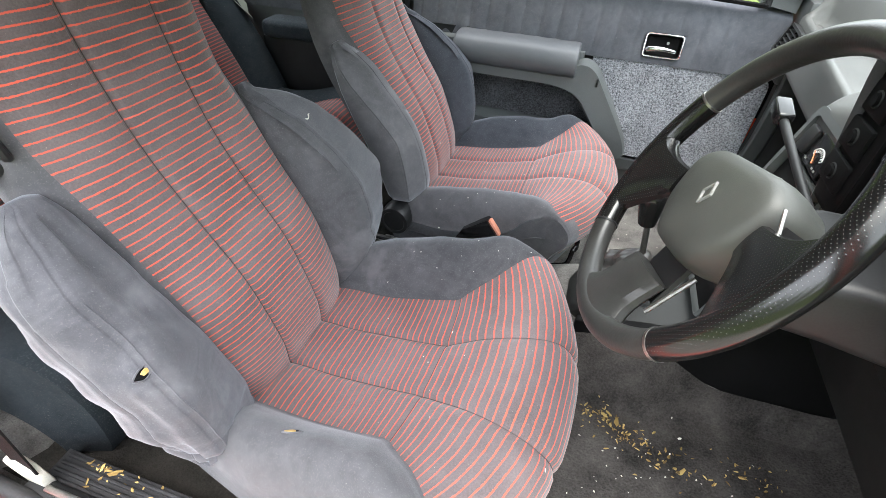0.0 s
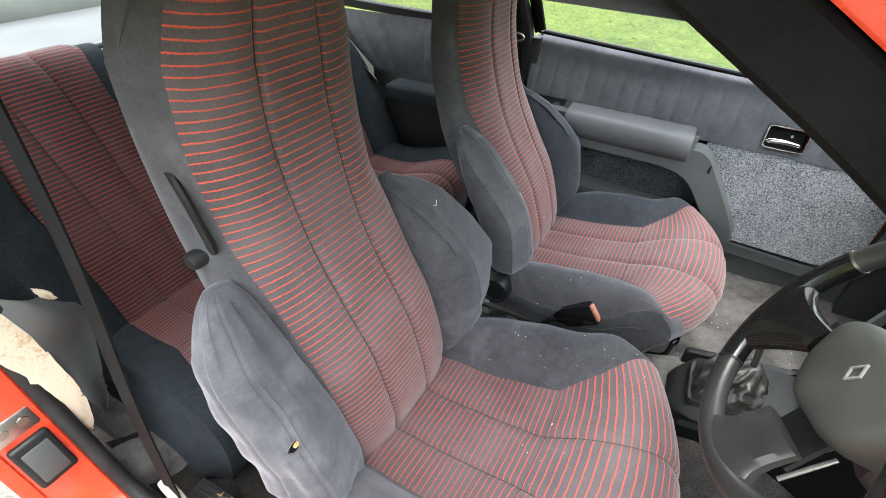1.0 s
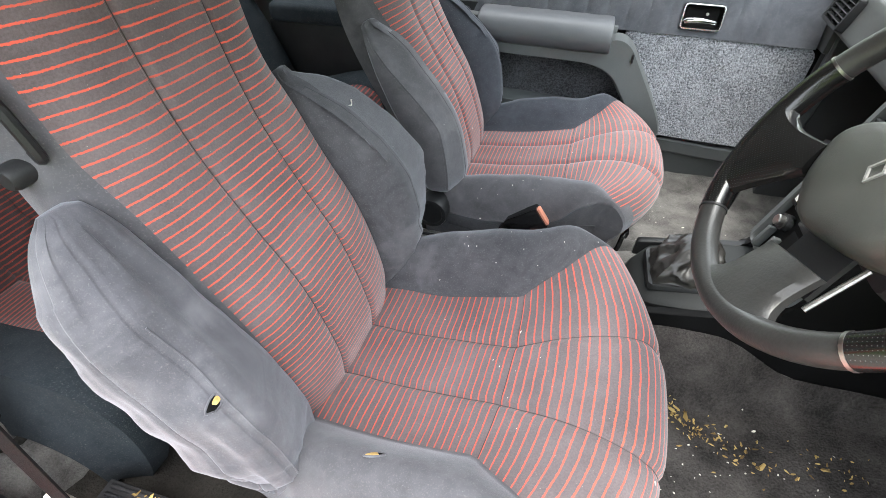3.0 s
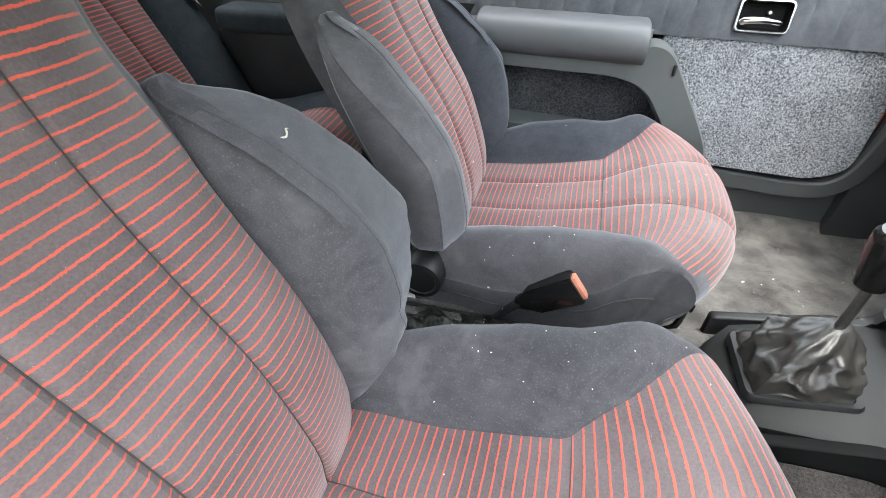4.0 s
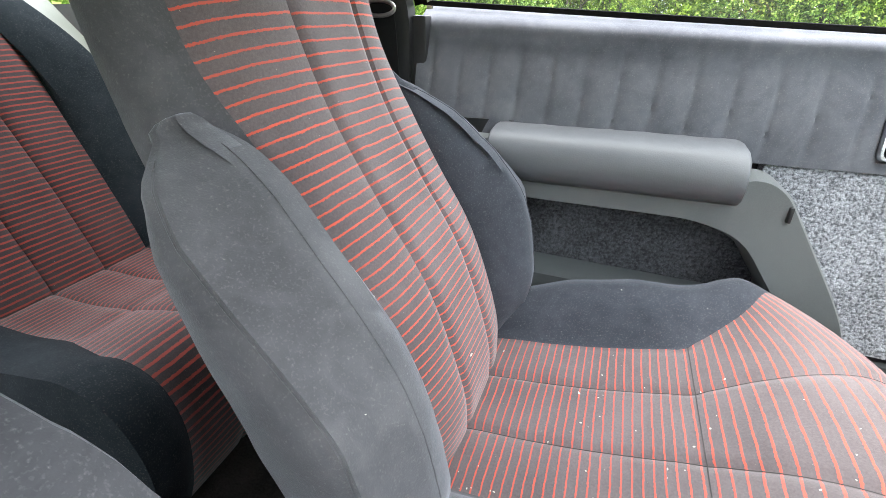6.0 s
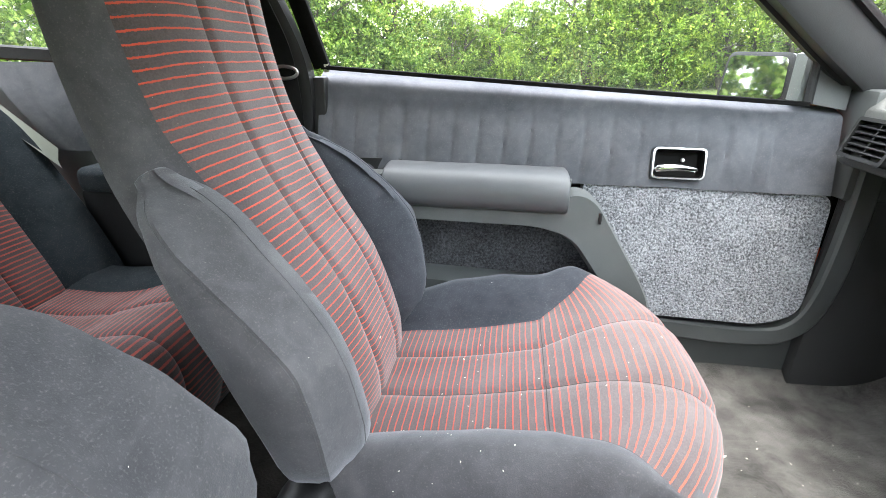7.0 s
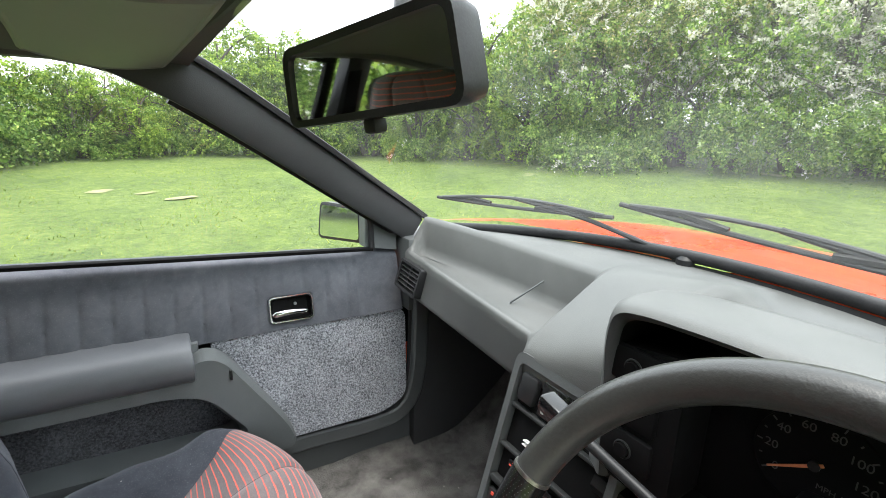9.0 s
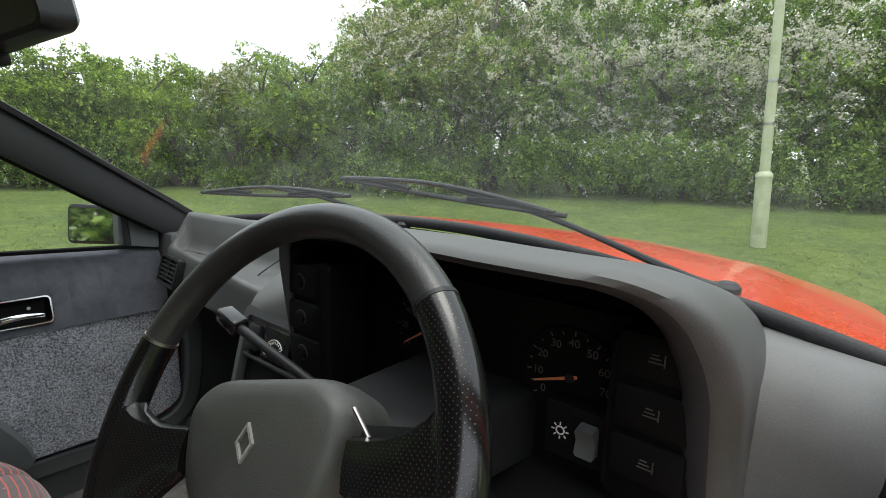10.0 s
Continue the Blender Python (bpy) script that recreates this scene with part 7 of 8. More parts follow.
def lettering(text, size, m, parent, mat=None, name="numeral"):
    cu = bpy.data.curves.new("letters", "FONT")
    cu.body, cu.size, cu.align_x, cu.align_y, cu.extrude = text, size, "CENTER", "CENTER", 0.0002
    tmp = bpy.data.objects.new("letters", cu)
    scene.collection.objects.link(tmp)
    me = bpy.data.meshes.new_from_object(tmp.evaluated_get(bpy.context.evaluated_depsgraph_get()))
    bpy.data.objects.remove(tmp)
    me.materials.clear()
    me.materials.append(mat or MARK_DIAL)
    ob = new(name, me)
    ob.parent = parent
    ob.matrix_basis = m
    return ob


def dial(name, y, z, r, labels, first, step, needle_at, label, red=None):
    root = thing(name, label, "gauge", Matrix.Translation((0.3365, y, z)) @ FACE)
    bm = bmesh.new()
    rings = [[(q * math.cos(a), q * math.sin(a), h) for a in (2 * math.pi * k / 48 for k in range(48))] for q, h in ((r * 1.3, 0.0), (r * 1.3, 0.003), (r * 1.27, 0.003), (r * 1.26, 0.0012), (r * 0.2, 0.001))]
    loft(bm, rings)
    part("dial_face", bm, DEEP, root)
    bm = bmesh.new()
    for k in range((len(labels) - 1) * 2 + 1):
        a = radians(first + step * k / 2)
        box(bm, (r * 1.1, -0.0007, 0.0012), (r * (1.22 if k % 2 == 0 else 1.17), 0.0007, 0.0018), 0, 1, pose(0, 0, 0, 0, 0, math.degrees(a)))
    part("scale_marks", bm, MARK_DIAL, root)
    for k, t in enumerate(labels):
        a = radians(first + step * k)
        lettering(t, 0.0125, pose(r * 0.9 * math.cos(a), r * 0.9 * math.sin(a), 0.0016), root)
    if red:
        bm = bmesh.new()
        loft(bm, [[(q * math.cos(a), q * math.sin(a), 0.002) for q in (r * 1.06, r * 1.2)] for a in (radians(red[0] + (red[1] - red[0]) * k / 12) for k in range(13))], False)
        part("red_zone", bm, NEEDLE, root, "orange warning arc")
    bm = bmesh.new()
    a = radians(needle_at)
    loft(bm, [[(q * math.cos(a) - w * s * math.sin(a), q * math.sin(a) + w * s * math.cos(a), h) for s, h in ((-1, 0.003), (1, 0.003), (1, 0.0045), (-1, 0.0045))] for q, w in ((-0.008, 0.0016), (0, 0.0018), (r * 1.05, 0.0008))])
    part("needle", bm, NEEDLE, root, "orange needle")
    bm = bmesh.new()
    tube(bm, [(0, 0, 0.001), (0, 0, 0.006)], 0.005, 16)
    part("hub", bm, BLACK, root)
    return root


SPEEDO = dial("speedometer", -0.262, 0.908, 0.042, ["0", "20", "40", "60", "80", "100", "120", "140"], 216, -36, 214, "black speedometer with white numerals and an orange needle")
lettering("MPH", 0.008, pose(0.012, -0.02, 0.0016), SPEEDO, name="unit_text")
dial("rev_counter", -0.464, 0.908, 0.042, ["0", "10", "20", "30", "40", "50", "60", "70", "80"], 216, -32, 200, "black rev counter with white numerals and orange warning arc", (16, -40))


def pods():
    # switch pods at both ends of the instrument opening
    for y0, y1, x, name, label in ((-0.092, -0.175, 0.247, "left_pod", "black switch pod with two round push buttons"), (-0.515, -0.592, 0.30, "right_pod", "black switch pod with marked rocker switches")):
        root = thing("switch_pod", label, "switches")
        bm = bmesh.new()
        o = rounded([(y1, 0.82), (y0, 0.82), (y0, 0.985), (y1, 1.0)], 0.012, 4)
        slab(bm, o, "x", x, x + 0.06, 0.005)
        part("panel", bm, DEEP, root)
        yc = (y0 + y1) / 2 + (0.012 if name == "left_pod" else 0)
        for k, z in enumerate((0.968, 0.918, 0.868)):
            bm = bmesh.new()
            box(bm, (x - 0.006, yc - 0.032, z - 0.021), (x + 0.004, yc + 0.032, z + 0.021), 0.004, 2)
            sw = part("switch", bm, DEEP, root)
            bm = bmesh.new()
            if name == "left_pod":
                tube(bm, [(x - 0.0065, yc + 0.010 * math.cos(a), z + 0.010 * math.sin(a)) for a in (2 * math.pi * j / 24 for j in range(24))], 0.0013, 6, closed=True)
                part("ring_mark", bm, TUNNEL, sw)
                bm = bmesh.new()
                tube(bm, [(x - 0.006, yc, z), (x - 0.011, yc, z)], 0.008, 18)
                part("push_button", bm, DEEP, sw)
            else:
                for j in range(3):
                    box(bm, (x - 0.0068, yc - 0.006 + 0.002 * j, z - 0.003 + 0.0035 * j), (x - 0.0058, yc + 0.006 - 0.001 * j, z - 0.002 + 0.0035 * j))
                box(bm, (x - 0.0068, yc - 0.0075, z - 0.005), (x - 0.0058, yc - 0.0065, z + 0.006))
                part("symbol", bm, MARK_DIAL, sw)


pods()


def light_switch():
    root = thing("light_switch", "pale-edged rocker light switch with a lamp symbol beside it", "switches")
    bm = bmesh.new()
    rings = []
    for y in (-0.507, -0.505, -0.489, -0.487):
        k = 0.8 if y in (-0.507, -0.487) else 1.0
        rings.append([(0.31, y, 0.861 - 0.017 * k), (0.299, y, 0.861 - 0.015 * k), (0.303, y, 0.861), (0.297, y, 0.861 + 0.015 * k), (0.31, y, 0.861 + 0.017 * k)])
    loft(bm, rings)
    part("rocker", bm, TRIM, root)
    bm = bmesh.new()
    box(bm, (0.31, -0.52, 0.83), (0.345, -0.45, 0.89), 0.003)
    part("housing", bm, DEEP, root)
    bm = bmesh.new()
    tube(bm, [(0.308, -0.468 + 0.0042 * math.cos(a), 0.861 + 0.0042 * math.sin(a)) for a in (2 * math.pi * j / 16 for j in range(16))], 0.0009, 6, closed=True)
    for j in range(8):
        box(bm, (0.3072, 0.0062, -0.0006), (0.3082, 0.0092, 0.0006), 0, 1, Matrix.Translation((0, -0.468, 0.861)) @ pose(0, 0, 0, 45 * j, 0, 0))
    part("lamp_symbol", bm, MARK, root, "white lamp symbol")


light_switch()


def column():
    root = thing("steering_column", "black boxed steering column shroud with stalks", "steering column")
    bm = bmesh.new()
    rings = []
    for x, zt, zb, hw in ((0.085, 0.868, 0.82, 0.05), (0.095, 0.878, 0.815, 0.058), (0.18, 0.893, 0.815, 0.072), (0.34, 0.88, 0.79, 0.085)):
        c = -0.34
        o = rounded([(c - hw, zb), (c + hw, zb), (c + hw, zt), (c - hw, zt)], 0.014, 3)
        rings.append([(x, y, z) for y, z in o])
    loft(bm, rings)
    part("shroud", bm, BLACK, root)
    bm = bmesh.new()
    tube(bm, curve_pts([(0.17, -0.27, 0.885), (0.163, -0.2, 0.905), (0.158, -0.11, 0.925)], 8), [0.0065, 0.006, 0.0055, 0.0055, 0.0055, 0.0055, 0.006, 0.006], 10)
    st = part("wiper_stalk", bm, BLACK, root, "black wiper stalk")
    bm = bmesh.new()
    box(bm, (-0.011, -0.006, -0.009), (0.011, 0.036, 0.01), 0.004, 3, pose(0.158, -0.112, 0.926, 14, 0, 0))
    head = part("stalk_head", bm, GLOSS_BLACK, st, "square black stalk head with a white symbol")
    bm = bmesh.new()
    tube(bm, [(0.17, -0.255, 0.845), (0.175, -0.232, 0.845), (0.175, -0.228, 0.845)], [0.02, 0.02, 0.016], 20)
    part("ignition_lock", bm, STEEL, root, "bright ignition lock barrel")


column()


def key():
    root = thing("ignition_key", "steel car key with a red cord in the ignition", "key")
    bm = bmesh.new()
    a, b = Vector((0.172, -0.236, 0.88)), Vector((0.172, -0.188, 0.843))
    along = (b - a).normalized()
    across = Vector((0, -along.z, along.y))
    rings = []
    for f, w in ((0.0, 0.004), (0.3, 0.0045), (0.42, 0.0045), (0.5, 0.009), (0.62, 0.0115), (0.8, 0.012), (0.95, 0.009), (1.0, 0.004)):
        c = a.lerp(b, f)
        rings.append([c + across * (w * u) + Vector((d, 0, 0)) for u, d in ((-1, -0.0014), (1, -0.0014), (1, 0.0014), (-1, 0.0014))])
    loft(bm, rings)
    part("key_blank", bm, STEEL, root)
    bm = bmesh.new()
    tube(bm, [(0.172 + 0.006 * math.sin(q), -0.24 + 0.009 * math.cos(q), 0.866 + 0.013 * math.sin(q)) for q in (2 * math.pi * j / 20 for j in range(20))], 0.0011, 6, closed=True)
    part("split_ring", bm, CHROME, root)
    bm = bmesh.new()
    tube(bm, curve_pts([(0.18, -0.148, 0.8235), (0.18, -0.1652, 0.8146), (0.18, -0.1825, 0.8136), (0.18, -0.2195, 0.8341), (0.175, -0.238, 0.85)], 22), 0.003, 8)
    part("cord", bm, RED_PAINT, root, "bright red cord")


key()


def dash_extras():
    bm = bmesh.new()
    rings = []
    for y in (-0.60, -0.63, -0.66, -0.70, -0.735, -0.75):
        dx = 0.07 * max(0, abs(y) - 0.645) / 0.1
        rings.append([(x - dx, y, z) for x, z in ((0.6, 0.935), (0.5, 0.958), (0.445, 0.952), (0.405, 0.925), (0.385, 0.89), (0.37, 0.84), (0.35, 0.76), (0.37, 0.68), (0.5, 0.66))])
    loft(bm, rings, False)
    part("dash_end", bm, DASH_END, DASHBOARD, "grey vinyl end of the dash")
    bm = bmesh.new()
    box(bm, (0.243, -0.362, 0.776), (0.275, -0.318, 0.795), 0.005, 3)
    part("release_lever", bm, STEEL, DASHBOARD, "bright release lever in a dark recess")
    # thin loose strip lying on the shelf
    bm = bmesh.new()
    tube(bm, [(0.393, 0.258, 0.8825), (0.42, 0.242, 0.905), (0.447, 0.2255, 0.928)], 0.0022, 6)
    tagged(part("thin_rod", bm, TRIM), "thin grey rod lying on the dash shelf", "rod")


dash_extras()


# ---- right door opening: latch, torn trim, belts ----
def jamb_things():
    root = thing("door_striker", "steel striker plate and black latch cover on the red jamb", "door striker")
    tilt = pose(-0.945, -0.778, 0.6, 0, -14, 0)
    bm = bmesh.new()
    box(bm, (0.0, -0.028, -0.055), (0.016, 0.028, 0.035), 0.006, 3, tilt)
    part("latch_cover", bm, BLACK, root, "square black latch cover")
    bm = bmesh.new()
    box(bm, (0.014, -0.02, -0.045), (0.019, 0.02, 0.02), 0.003, 2, tilt)
    part("latch_inset", bm, TRIM, root)
    bm = bmesh.new()
    box(bm, (0.0, -0.03, 0.045), (0.008, 0.03, 0.082), 0.003, 2, tilt)
    part("striker_plate", bm, STEEL, root, "dull steel striker plate")
    for y in (-0.014, 0.014):
        bm = bmesh.new()
        tube(bm, [tilt @ Vector((0.006, y, 0.064)), tilt @ Vector((0.012, y, 0.064))], [0.008, 0.007], 12)
        part("bolt", bm, STEEL, root)


jamb_things()


def torn_trim():
    root = thing("torn_trim", "torn grey vinyl trim curling off old cream foam", "torn trim")
    def ragged(pts, amount, seed, n=6):
        rng = random.Random(seed)
        out = []
        for i in range(len(pts)):
            a, b = Vector(pts[i]), Vector(pts[(i + 1) % len(pts)])
            for k in range(n):
                q = a.lerp(b, k / n)
                out.append((q.x + rng.uniform(-amount, amount), q.y + rng.uniform(-amount, amount)))
        return out
    bm = bmesh.new()
    foam = [(v.x, v.y) for v in curve_pts([(-0.76, 0.86, 0), (-0.715, 0.875, 0), (-0.695, 0.835, 0), (-0.69, 0.75, 0), (-0.687, 0.667, 0), (-0.691, 0.617, 0), (-0.709, 0.562, 0), (-0.716, 0.65, 0), (-0.724, 0.72, 0), (-0.74, 0.78, 0)], 60)]
    foam = [(y + 0.0014 * noise.noise(Vector((y * 130, z * 130, 0))), z + 0.0014 * noise.noise(Vector((y * 130, z * 130, 7)))) for y, z in foam]
    slab(bm, foam, "x", -0.965, -0.94, 0.006)
    part("foam", bm, FOAM, root, "crumbling cream foam stained orange")
    bm = bmesh.new()
    rng = random.Random(4)
    rings = []
    for i in range(29):
        f = i / 28
        y1 = lerp_at((0, 0.1, 0.22, 0.4, 0.55, 0.7, 0.9, 1.0), (-0.66, -0.626, -0.61, -0.608, -0.63, -0.647, -0.65, -0.668), f) + rng.uniform(-0.002, 0.002)
        z1 = lerp_at((0, 0.1, 0.22, 0.4, 0.55, 0.7, 0.9, 1.0), (0.85, 0.80, 0.768, 0.74, 0.69, 0.632, 0.575, 0.54), f) + rng.uniform(-0.002, 0.002)
        y0 = lerp_at((0, 0.25, 0.5, 0.75, 1.0), (-0.71, -0.695, -0.69, -0.688, -0.68), f)
        z0 = 0.885 - 0.34 * f
        ring = []
        for j in range(9):
            g = j / 8
            curl = 0.02 * math.sin(g * 2.6 + f * 3) + 0.012 * math.sin(f * 9 + g * 2)
            ring.append((-0.955 + curl, y0 + (y1 - y0) * g, z0 + (z1 - z0) * g))
        rings.append(ring)
    loft(bm, rings, False)
    loft(bm, [[(x - 0.003, y, z) for x, y, z in r] for r in rings], False)
    part("vinyl_flap", bm, VINYL, root, "curled grey vinyl flap with a ragged edge")
    bm = bmesh.new()
    slab(bm, ragged([(-0.66, 0.862), (-0.642, 0.842), (-0.642, 0.828), (-0.658, 0.842)], 0.002, 7, 3), "x", -0.948, -0.936, 0.002)
    part("foam", bm, FOAM, root)


torn_trim()


def strap(name, path, w, across, label, n=30):
    root = thing(name, label, "seat belt")
    pts = curve_pts(path, n)
    ac = Vector(across).normalized()
    bm = bmesh.new()
    rings = []
    for i, p in enumerate(pts):
        t = (pts[min(i + 1, n - 1)] - pts[max(i - 1, 0)]).normalized()
        nn = t.cross(ac).normalized()
        rings.append([p + ac * (a * w) + nn * (b * 0.0015) for a, b in ((-0.5, -1), (0.5, -1), (0.5, 1), (-0.5, 1))])
    loft(bm, rings)
    part("webbing", bm, BELT, root, "black woven webbing")
    return root


BELT = mottled("belt_webbing", (0.006, 0.006, 0.0065), (0.016, 0.016, 0.017), 20, 700, 0.85, 0.6, 0.001, 0, 0, 0.12)
B1 = strap("seat_belt", [(-0.80, -0.70, 0.44), (-0.80, -0.675, 0.70), (-0.795, -0.64, 0.98), (-0.80, -0.62, 1.25)], 0.03, (0.93, 0.1, 0), "black seat belt hanging down from the door pillar")
bm = bmesh.new()
slab(bm, [(-0.83, 0.47), (-0.805, 0.475), (-0.79, 0.455), (-0.785, 0.40), (-0.80, 0.365), (-0.815, 0.37), (-0.822, 0.42), (-0.835, 0.445)], "y", -0.705, -0.688, 0.004)
part("anchor_cover", bm, WHITE_PLASTIC, B1, "broken cream plastic anchor cover")
B2 = strap("seat_belt", [(-0.80, 0.61, 1.26), (-0.775, 0.66, 1.1), (-0.745, 0.71, 0.95), (-0.74, 0.70, 0.7), (-0.78, 0.66, 0.45)], 0.046, (1, 0.2, 0), "black seat belt hanging beside the closed door")
bm = bmesh.new()
tube(bm, [(-0.745 + 0.03 * math.cos(a), 0.705, 0.94 + 0.012 * math.sin(a)) for a in (2 * math.pi * j / 24 for j in range(24))], 0.0035, 8, closed=True)
part("belt_ring", bm, STEEL, B2, "bright steel belt ring")


def belt_guide():
    # loop on the outer shoulder of the worn seat
    bm = bmesh.new()
    loop = []
    for j in range(40):
        a = 2 * math.pi * j / 40
        loop.append((-0.212 + 0.016 * math.cos(a) - 0.02 * math.sin(a), -0.164 - 0.005 * math.cos(a), 0.492 + 0.06 * math.sin(a)))
    tube(bm, loop, 0.006, 8, closed=True)
    g = part("belt_guide", bm, BLACK, DRIVER, "black belt guide loop")
    bm = bmesh.new()
    tube(bm, [(-0.212, -0.15, 0.42), (-0.212, -0.186, 0.42), (-0.212, -0.192, 0.42)], [0.0135, 0.014, 0.011], 20)
    part("tilt_knob", bm, BLACK, DRIVER, "black tilt release knob")


belt_guide()


def torn_corner():
    """Yellowed foam that swells out where the outer wing has come away from the cushion."""
    bm = bmesh.new()
    bmesh.ops.create_icosphere(bm, subdivisions=3, radius=0.016)
    for v in bm.verts:
        v.co = v.co * (1 + 0.5 * noise.noise(v.co * 90)) + Vector((-0.595, -0.57, 0.366))
        v.co = DRIVER.matrix_basis.inverted() @ v.co
    part("torn_foam", bm, FOAM_OLD, DRIVER, "yellowed foam bulging from the torn corner")


torn_corner()


def quarter_left():
    root = thing("quarter_panel", "rear quarter trim with fluted pad, armrest and pale green-grey panel", "rear trim")
    bm = bmesh.new()
    rings = []
    for i in range(9):
        f = i / 8
        ring = []
        for x in np.linspace(-1.3, -0.86, 60):
            lean = x - 0.16 * f * (1 if x < -1.1 else 0) * (abs(x + 1.1) / 0.2)
            fl = abs(math.sin(math.pi * x / 0.06)) ** 0.4
            ring.append((lean, 0.69 - 0.011 * fl * math.sin(math.pi * min(1, f + 0.08)) + 0.02 * f, 0.765 + 0.19 * f))
        rings.append(ring)
    loft(bm, rings, False)
    part("fluted_pad", bm, DOOR_CLOTH, root, "fluted dark cloth pad", 80)
    bm = bmesh.new()
    loft(bm, [[(-1.22, 0.60, 0.745), (-1.27, 0.645, 0.75), (-1.30, 0.683, 0.77)], [(-1.34, 0.585, 0.86), (-1.39, 0.64, 0.865), (-1.42, 0.685, 0.87)], [(-1.47, 0.57, 0.97), (-1.52, 0.63, 0.975), (-1.54, 0.69, 0.98)]], False)
    part("slope_panel", bm, VISOR, root, "pale green-grey sloping panel")
    bm = bmesh.new()
    box(bm, (-1.2, 0.60, 0.688), (-0.88, 0.70, 0.745), 0.018, 4)
    part("armrest", bm, VELOUR_BLUE, root, "padded rear armrest")
    bm = bmesh.new()
    box(bm, (-1.22, 0.625, 0.46), (-0.86, 0.69, 0.69), 0.01, 2)
    part("pocket", bm, BLACK, root, "dark rear pocket")


quarter_left()


def rear_mats():
    for k, s in enumerate((1, -1)):
        bm = bmesh.new()
        rings = []
        for x in np.linspace(-0.985, -0.5, 20):
            rings.append([(x, s * y, lerp_at((-0.985, -0.95, -0.9, -0.8), (0.418, 0.36, 0.30, FLOOR), x) + 0.05 * smooth_step(0.64, 0.72, y) + 0.012 + 0.002 * noise.noise(Vector((x * 20, y * 20, k)))) for y in np.linspace(0.19, 0.7, 18)])
        loft(bm, rings, False)
        tagged(part("floor_mat", bm, MAT), "black worn floor mat behind the front seat", "floor mat", group="rear floor mats")


# Mat added over the carpet; its dark colour also paints footwell shade.
def driver_mat():
    bm = bmesh.new()
    rings = []
    for x in np.linspace(-0.12, 0.6, 30):
        base = lerp_at((0.45, 0.5, 0.6), (FLOOR, FLOOR + 0.004, 0.325), x)
        rings.append([(x, y, base + tunnel(x, y) + 0.012 + 0.003 * noise.noise(Vector((x * 8, y * 8, 6)))) for y in np.linspace(-0.63, -0.12, 28)])
    loft(bm, rings, False)
    tagged(part("floor_mat", bm, MAT_FRONT), "dirty brown-grey floor mat added under the steering wheel, footwell shade in its colour", "floor mat")


MAT_FRONT = mottled("dirty_shaded_floor_mat", (0.016, 0.0145, 0.014), (0.085, 0.078, 0.073), 12, 230, 0.95, 0.9, 0.004, 0, 0, 0.1, 0.36, 0.66, 0, 0.65)
driver_mat()
MAT = mottled("black_floor_mat", (0.012, 0.011, 0.01), (0.045, 0.042, 0.038), 16, 240, 0.95, 0.8, 0.003, 0, 0, 0.1)
rear_mats()


HANDBRAKE_VINYL = mottled("aged_gaiter_vinyl", (0.011, 0.011, 0.0095), (0.026, 0.026, 0.022), 14, 400, 0.5, 0.3, 0.0006, 0, 0, 0.35)


def handbrake():
    root = thing("handbrake_gaiter", "crumpled black vinyl gaiter on the tunnel between the seats", "handbrake")
    bm = bmesh.new()
    rings = []
    for i in range(121):
        f = i / 120
        x = -0.62 + 0.36 * f
        ring = []
        for j in range(57):
            g = j / 56
            y = -0.075 + 0.15 * g
            h = 0.03 * math.sin(math.pi * g) ** 0.7 * (0.4 + 0.6 * math.sin(math.pi * min(1, f * 1.2)))
            h += 0.014 * noise.noise(Vector((x * 22, y * 26, 1))) + 0.008 * math.sin(x * 60 + y * 90 + 3 * noise.noise(Vector((x * 12, y * 12, 3)))) + 0.012 * (0.35 - abs(noise.noise(Vector((x * 34 + y * 18, y * 40, 5))))) + 0.006 * (0.3 - abs(noise.noise(Vector((x * 75, y * 75, 9)))))
            ring.append((x, y, 0.376 + h))
        rings.append(ring)
    loft(bm, rings, False)
    part("gaiter", bm, HANDBRAKE_VINYL, root, "", 80)
    bm = bmesh.new()
    o = [(-0.63, -0.08), (-0.25, -0.08), (-0.25, 0.08), (-0.63, 0.08)]
    tube(bm, [(x, y, 0.377) for x, y in rounded(o, 0.03, 4)], 0.0045, 6, closed=True)
    part("retaining_frame", bm, BLACK, root, "black retaining frame")


handbrake()


# ---- small stuff lying about ----
def drop_points(spots, seed, per):
    """Places on whatever surface lies below each spot (x, y, top, spread)."""
    rng = random.Random(seed)
    bpy.context.view_layer.update()
    dg = bpy.context.evaluated_depsgraph_get()
    out = []
    for (x, y, z, sx, sy), n in zip(spots, per):
        for _ in range(n):
            o = Vector((rng.gauss(x, sx), rng.gauss(y, sy), z))
            hit, p, nrm, _, ob, _ = scene.ray_cast(dg, o, Vector((0, 0, -1)), distance=1.5)
            if hit and nrm.z > 0.15:
                out.append((p, nrm))
    return out


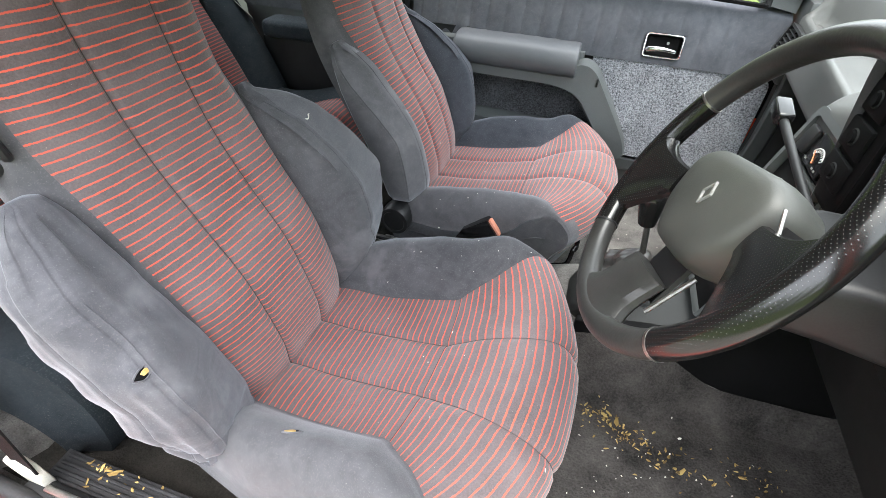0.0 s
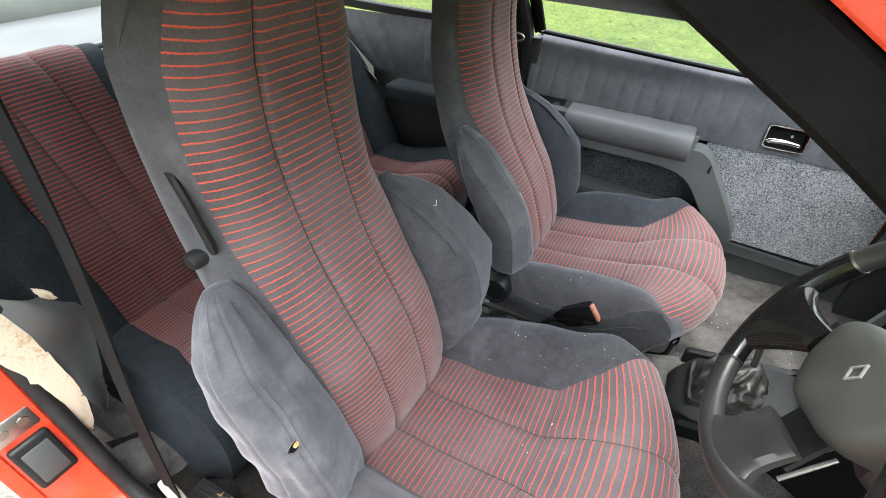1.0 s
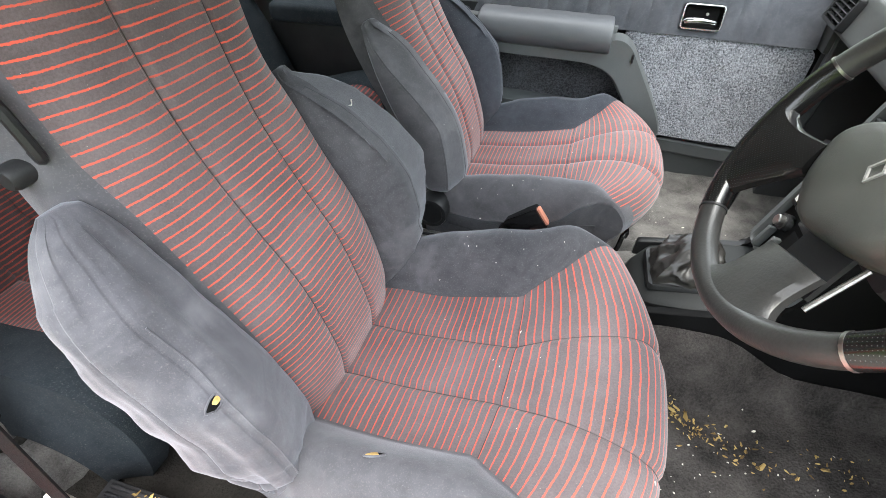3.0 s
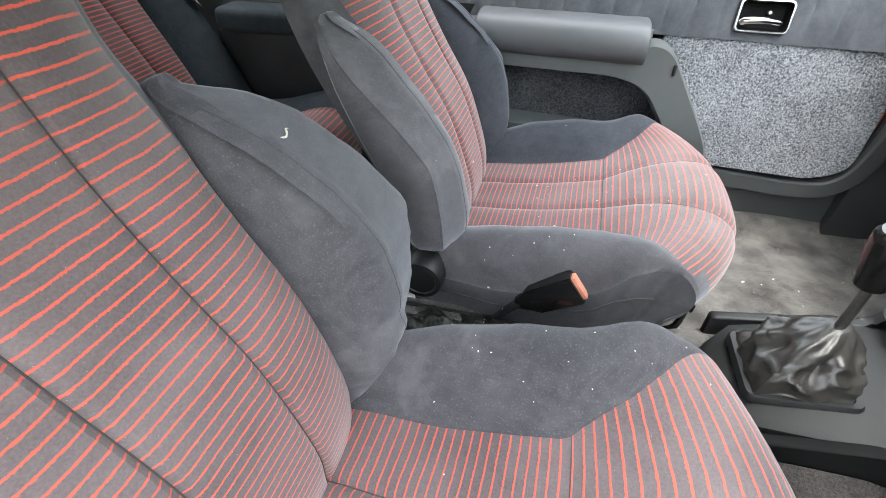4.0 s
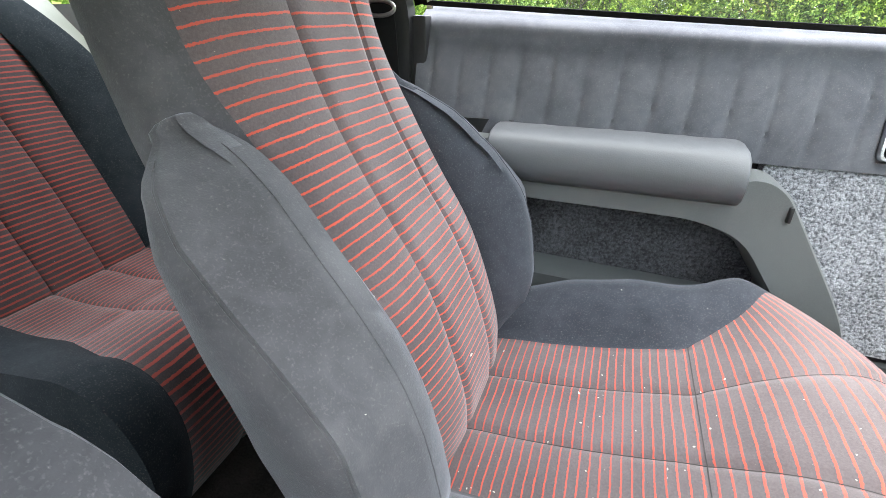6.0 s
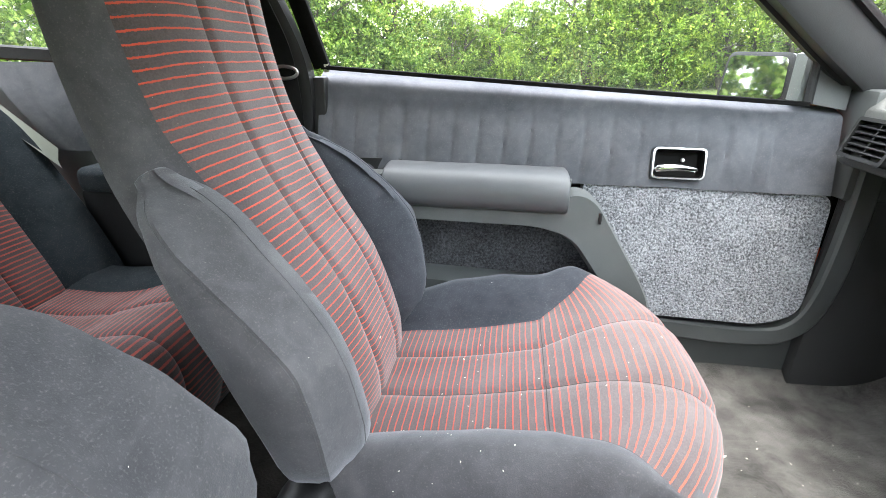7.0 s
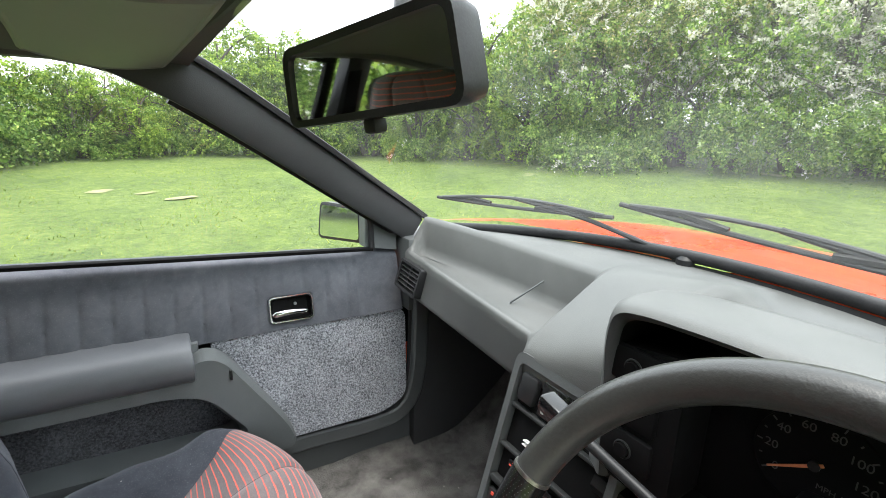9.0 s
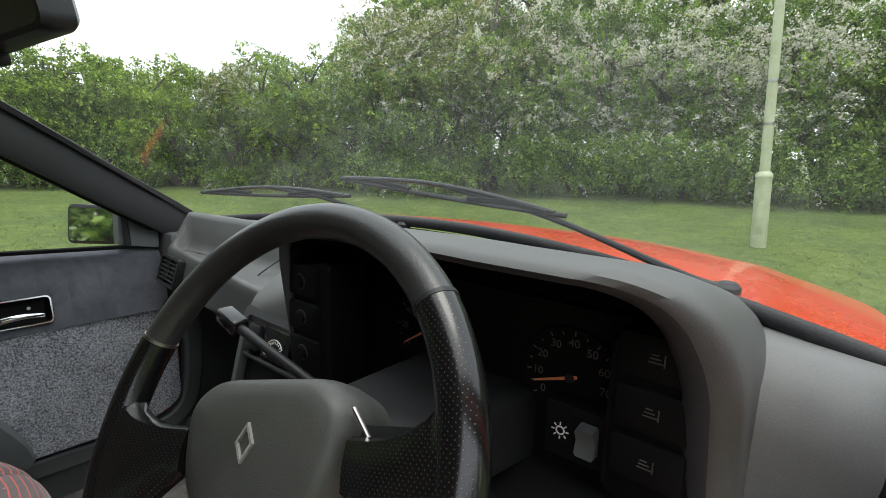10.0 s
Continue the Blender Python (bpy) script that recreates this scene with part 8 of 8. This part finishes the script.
def scatter(name, label, category, points, lo, hi, mat, seed, long=1.6):
    rng = random.Random(seed)
    bm = bmesh.new()
    for p, nrm in points:
        s = rng.uniform(lo, hi) * (2.0 if rng.random() < 0.08 else 1)
        m = Matrix.Translation(p + nrm * s * 0.25) @ nrm.to_track_quat("Z", "Y").to_matrix().to_4x4() @ pose(0, 0, 0, rng.uniform(-25, 25), rng.uniform(-25, 25), rng.uniform(0, 360))
        a = [bm.verts.new(m @ Vector((s * long * math.cos(q) * rng.uniform(0.7, 1.2), s * math.sin(q) * rng.uniform(0.6, 1.2), s * rng.uniform(-0.2, 0.3)))) for q in (0, 1.3, 2.6, 3.7, 5.0)]
        c = bm.verts.new(m @ Vector((0, 0, s * 0.55)))
        for i in range(5):
            bm.faces.new((a[i], a[(i + 1) % 5], c))
    tagged(part(name, bm, mat), label, category, kind="stuff")


SEAT_SPOTS = [(-0.3, 0.34, 0.8, 0.1, 0.09), (-0.4, 0.2, 0.8, 0.06, 0.02), (-0.2, 0.3, 0.8, 0.09, 0.1), (-0.3, 0.11, 0.8, 0.12, 0.03), (-0.3, -0.25, 0.8, 0.12, 0.12), (-0.3, -0.12, 0.8, 0.1, 0.03)]
scatter("crumbs", "pale crumbs and lint specks on the seats", "crumbs", drop_points(SEAT_SPOTS, 3, (22, 22, 16, 16, 18, 12)), 0.0005, 0.0011, WHITE_PLASTIC, 1)
FLOOR_SPOTS = [(-0.36, 0.03, 0.5, 0.05, 0.03), (0.15, 0.4, 0.45, 0.12, 0.12), (0.1, 0.2, 0.45, 0.1, 0.06), (0.2, -0.3, 0.5, 0.12, 0.06)]
scatter("floor_crumbs", "pale crumbs on the floor carpet", "crumbs", drop_points(FLOOR_SPOTS, 5, (30, 40, 25, 40)), 0.0008, 0.002, WHITE_PLASTIC, 2)
LITTER_SPOTS = [(0.07, -0.21, 0.45, 0.02, 0.01), (0.12, -0.235, 0.45, 0.03, 0.015), (0.2, -0.262, 0.45, 0.05, 0.02), (0.36, -0.25, 0.5, 0.04, 0.02), (-0.72, -0.64, 0.5, 0.03, 0.015), (-0.64, -0.645, 0.5, 0.04, 0.015)]
scatter("leaf_litter", "dry brown leaf scraps on the floor carpet", "leaf litter", drop_points(LITTER_SPOTS, 8, (45, 60, 45, 30, 40, 25)), 0.0008, 0.003, LITTER, 3, 2.4)


def tear(at, normal, size, label, foam_share=0.6):
    """A ragged hole: a dark mouth with yellowed foam sunk in it and a frayed lip."""
    root = thing("foam_tear", label, "tear")
    n = Vector(normal).normalized()
    m = Matrix.Translation(Vector(at) + n * 0.0008) @ n.to_track_quat("Z", "Y").to_matrix().to_4x4()
    def blob(k, h, sx, ph):
        return [m @ Vector((size * k * 1.5 * math.cos(a) * (1 + 0.18 * math.sin(3 * a + ph)) + sx, size * k * 0.75 * math.sin(a), h)) for a in (2 * math.pi * q / 20 for q in range(20))]
    bm = bmesh.new()
    loft(bm, [blob(1.0, -0.002, 0, 0), blob(0.98, 0.0004, 0, 0), blob(0.5, 0.0005, 0, 0.4)], True, False, True)
    part("mouth", bm, SEAL, root, "dark torn mouth")
    bm = bmesh.new()
    loft(bm, [blob(foam_share, 0.0004, size * 0.35, 1), blob(foam_share * 0.9, 0.0016, size * 0.35, 1), blob(foam_share * 0.4, 0.002, size * 0.35, 1)], True, False, True)
    part("foam", bm, FOAM_OLD, root, "yellowed foam")
    bm = bmesh.new()
    ring = blob(1.08, 0.0006, 0, 0)
    tube(bm, ring, 0.0013, 6, closed=True)
    part("lip", bm, VELOUR_WORN, root, "frayed cloth lip")


def tears():
    for p, nrm in drop_points([(-0.385, -0.566, 0.75, 0.0, 0.0)], 1, (1,)):
        tear(p, nrm, 0.008, "small worn hole with yellow foam in the seat's edge", 0.7)
    bpy.context.view_layer.update()
    o = Vector((-0.1, -0.808, 1.19))
    hit, p, nrm, _, ob, _ = scene.ray_cast(bpy.context.evaluated_depsgraph_get(), o, Vector((-0.548, -0.603, 0.691)) - o)
    if hit:
        tear(p, nrm, 0.0085, "torn hole with yellow foam in the worn seat wing", 0.55)


tears()


def lint_scrap():
    bpy.context.view_layer.update()
    o = Vector((-0.3, -0.4, 1.01))
    hit, p, nrm, _, ob, _ = scene.ray_cast(bpy.context.evaluated_depsgraph_get(), o, Vector((-0.586, -0.105, 0.805)) - o)
    bm = bmesh.new()
    m = Matrix.Translation(p + nrm * 0.001) @ nrm.to_track_quat("Z", "Y").to_matrix().to_4x4()
    tube(bm, curve_pts([m @ Vector(q) for q in ((-0.011, 0.002, 0), (-0.005, -0.002, 0.0006), (0.002, 0.0, 0.0012), (0.007, 0.003, 0.0006), (0.012, 0.001, 0))], 14), [0.0005, 0.0009, 0.0012, 0.0013, 0.0012, 0.001, 0.0012, 0.0014, 0.0013, 0.001, 0.0009, 0.0008, 0.0006, 0.0004], 6)
    tagged(part("lint_scrap", bm, WHITE_PLASTIC), "curled white scrap of lint on the grey seat wing", "lint")


lint_scrap()


def bare_patches():
    rng = random.Random(9)
    for x, y, r in ((-0.85, 7.8, 0.18), (0.13, 7.0, 0.17), (-0.3, 7.5, 0.12)):
        bm = bmesh.new()
        n = 26
        ring = []
        for k in range(n):
            a = 2 * math.pi * k / n
            q = r * (0.75 + 0.3 * math.sin(2 * a + x) + rng.uniform(-0.08, 0.08))
            px, py = x + q * 1.4 * math.cos(a), y + q * 0.8 * math.sin(a)
            ring.append((px, py, ground_z(px, py) + 0.015))
        c = bm.verts.new((x, y, ground_z(x, y) + 0.025))
        vs = [bm.verts.new(p) for p in ring]
        for k in range(n):
            bm.faces.new((c, vs[k], vs[(k + 1) % n]))
        tagged(part("bare_patch", bm, DRY), "pale worn bare patch in the lawn", "bare ground", group="bare patches in the lawn", kind="structure")


bare_patches()
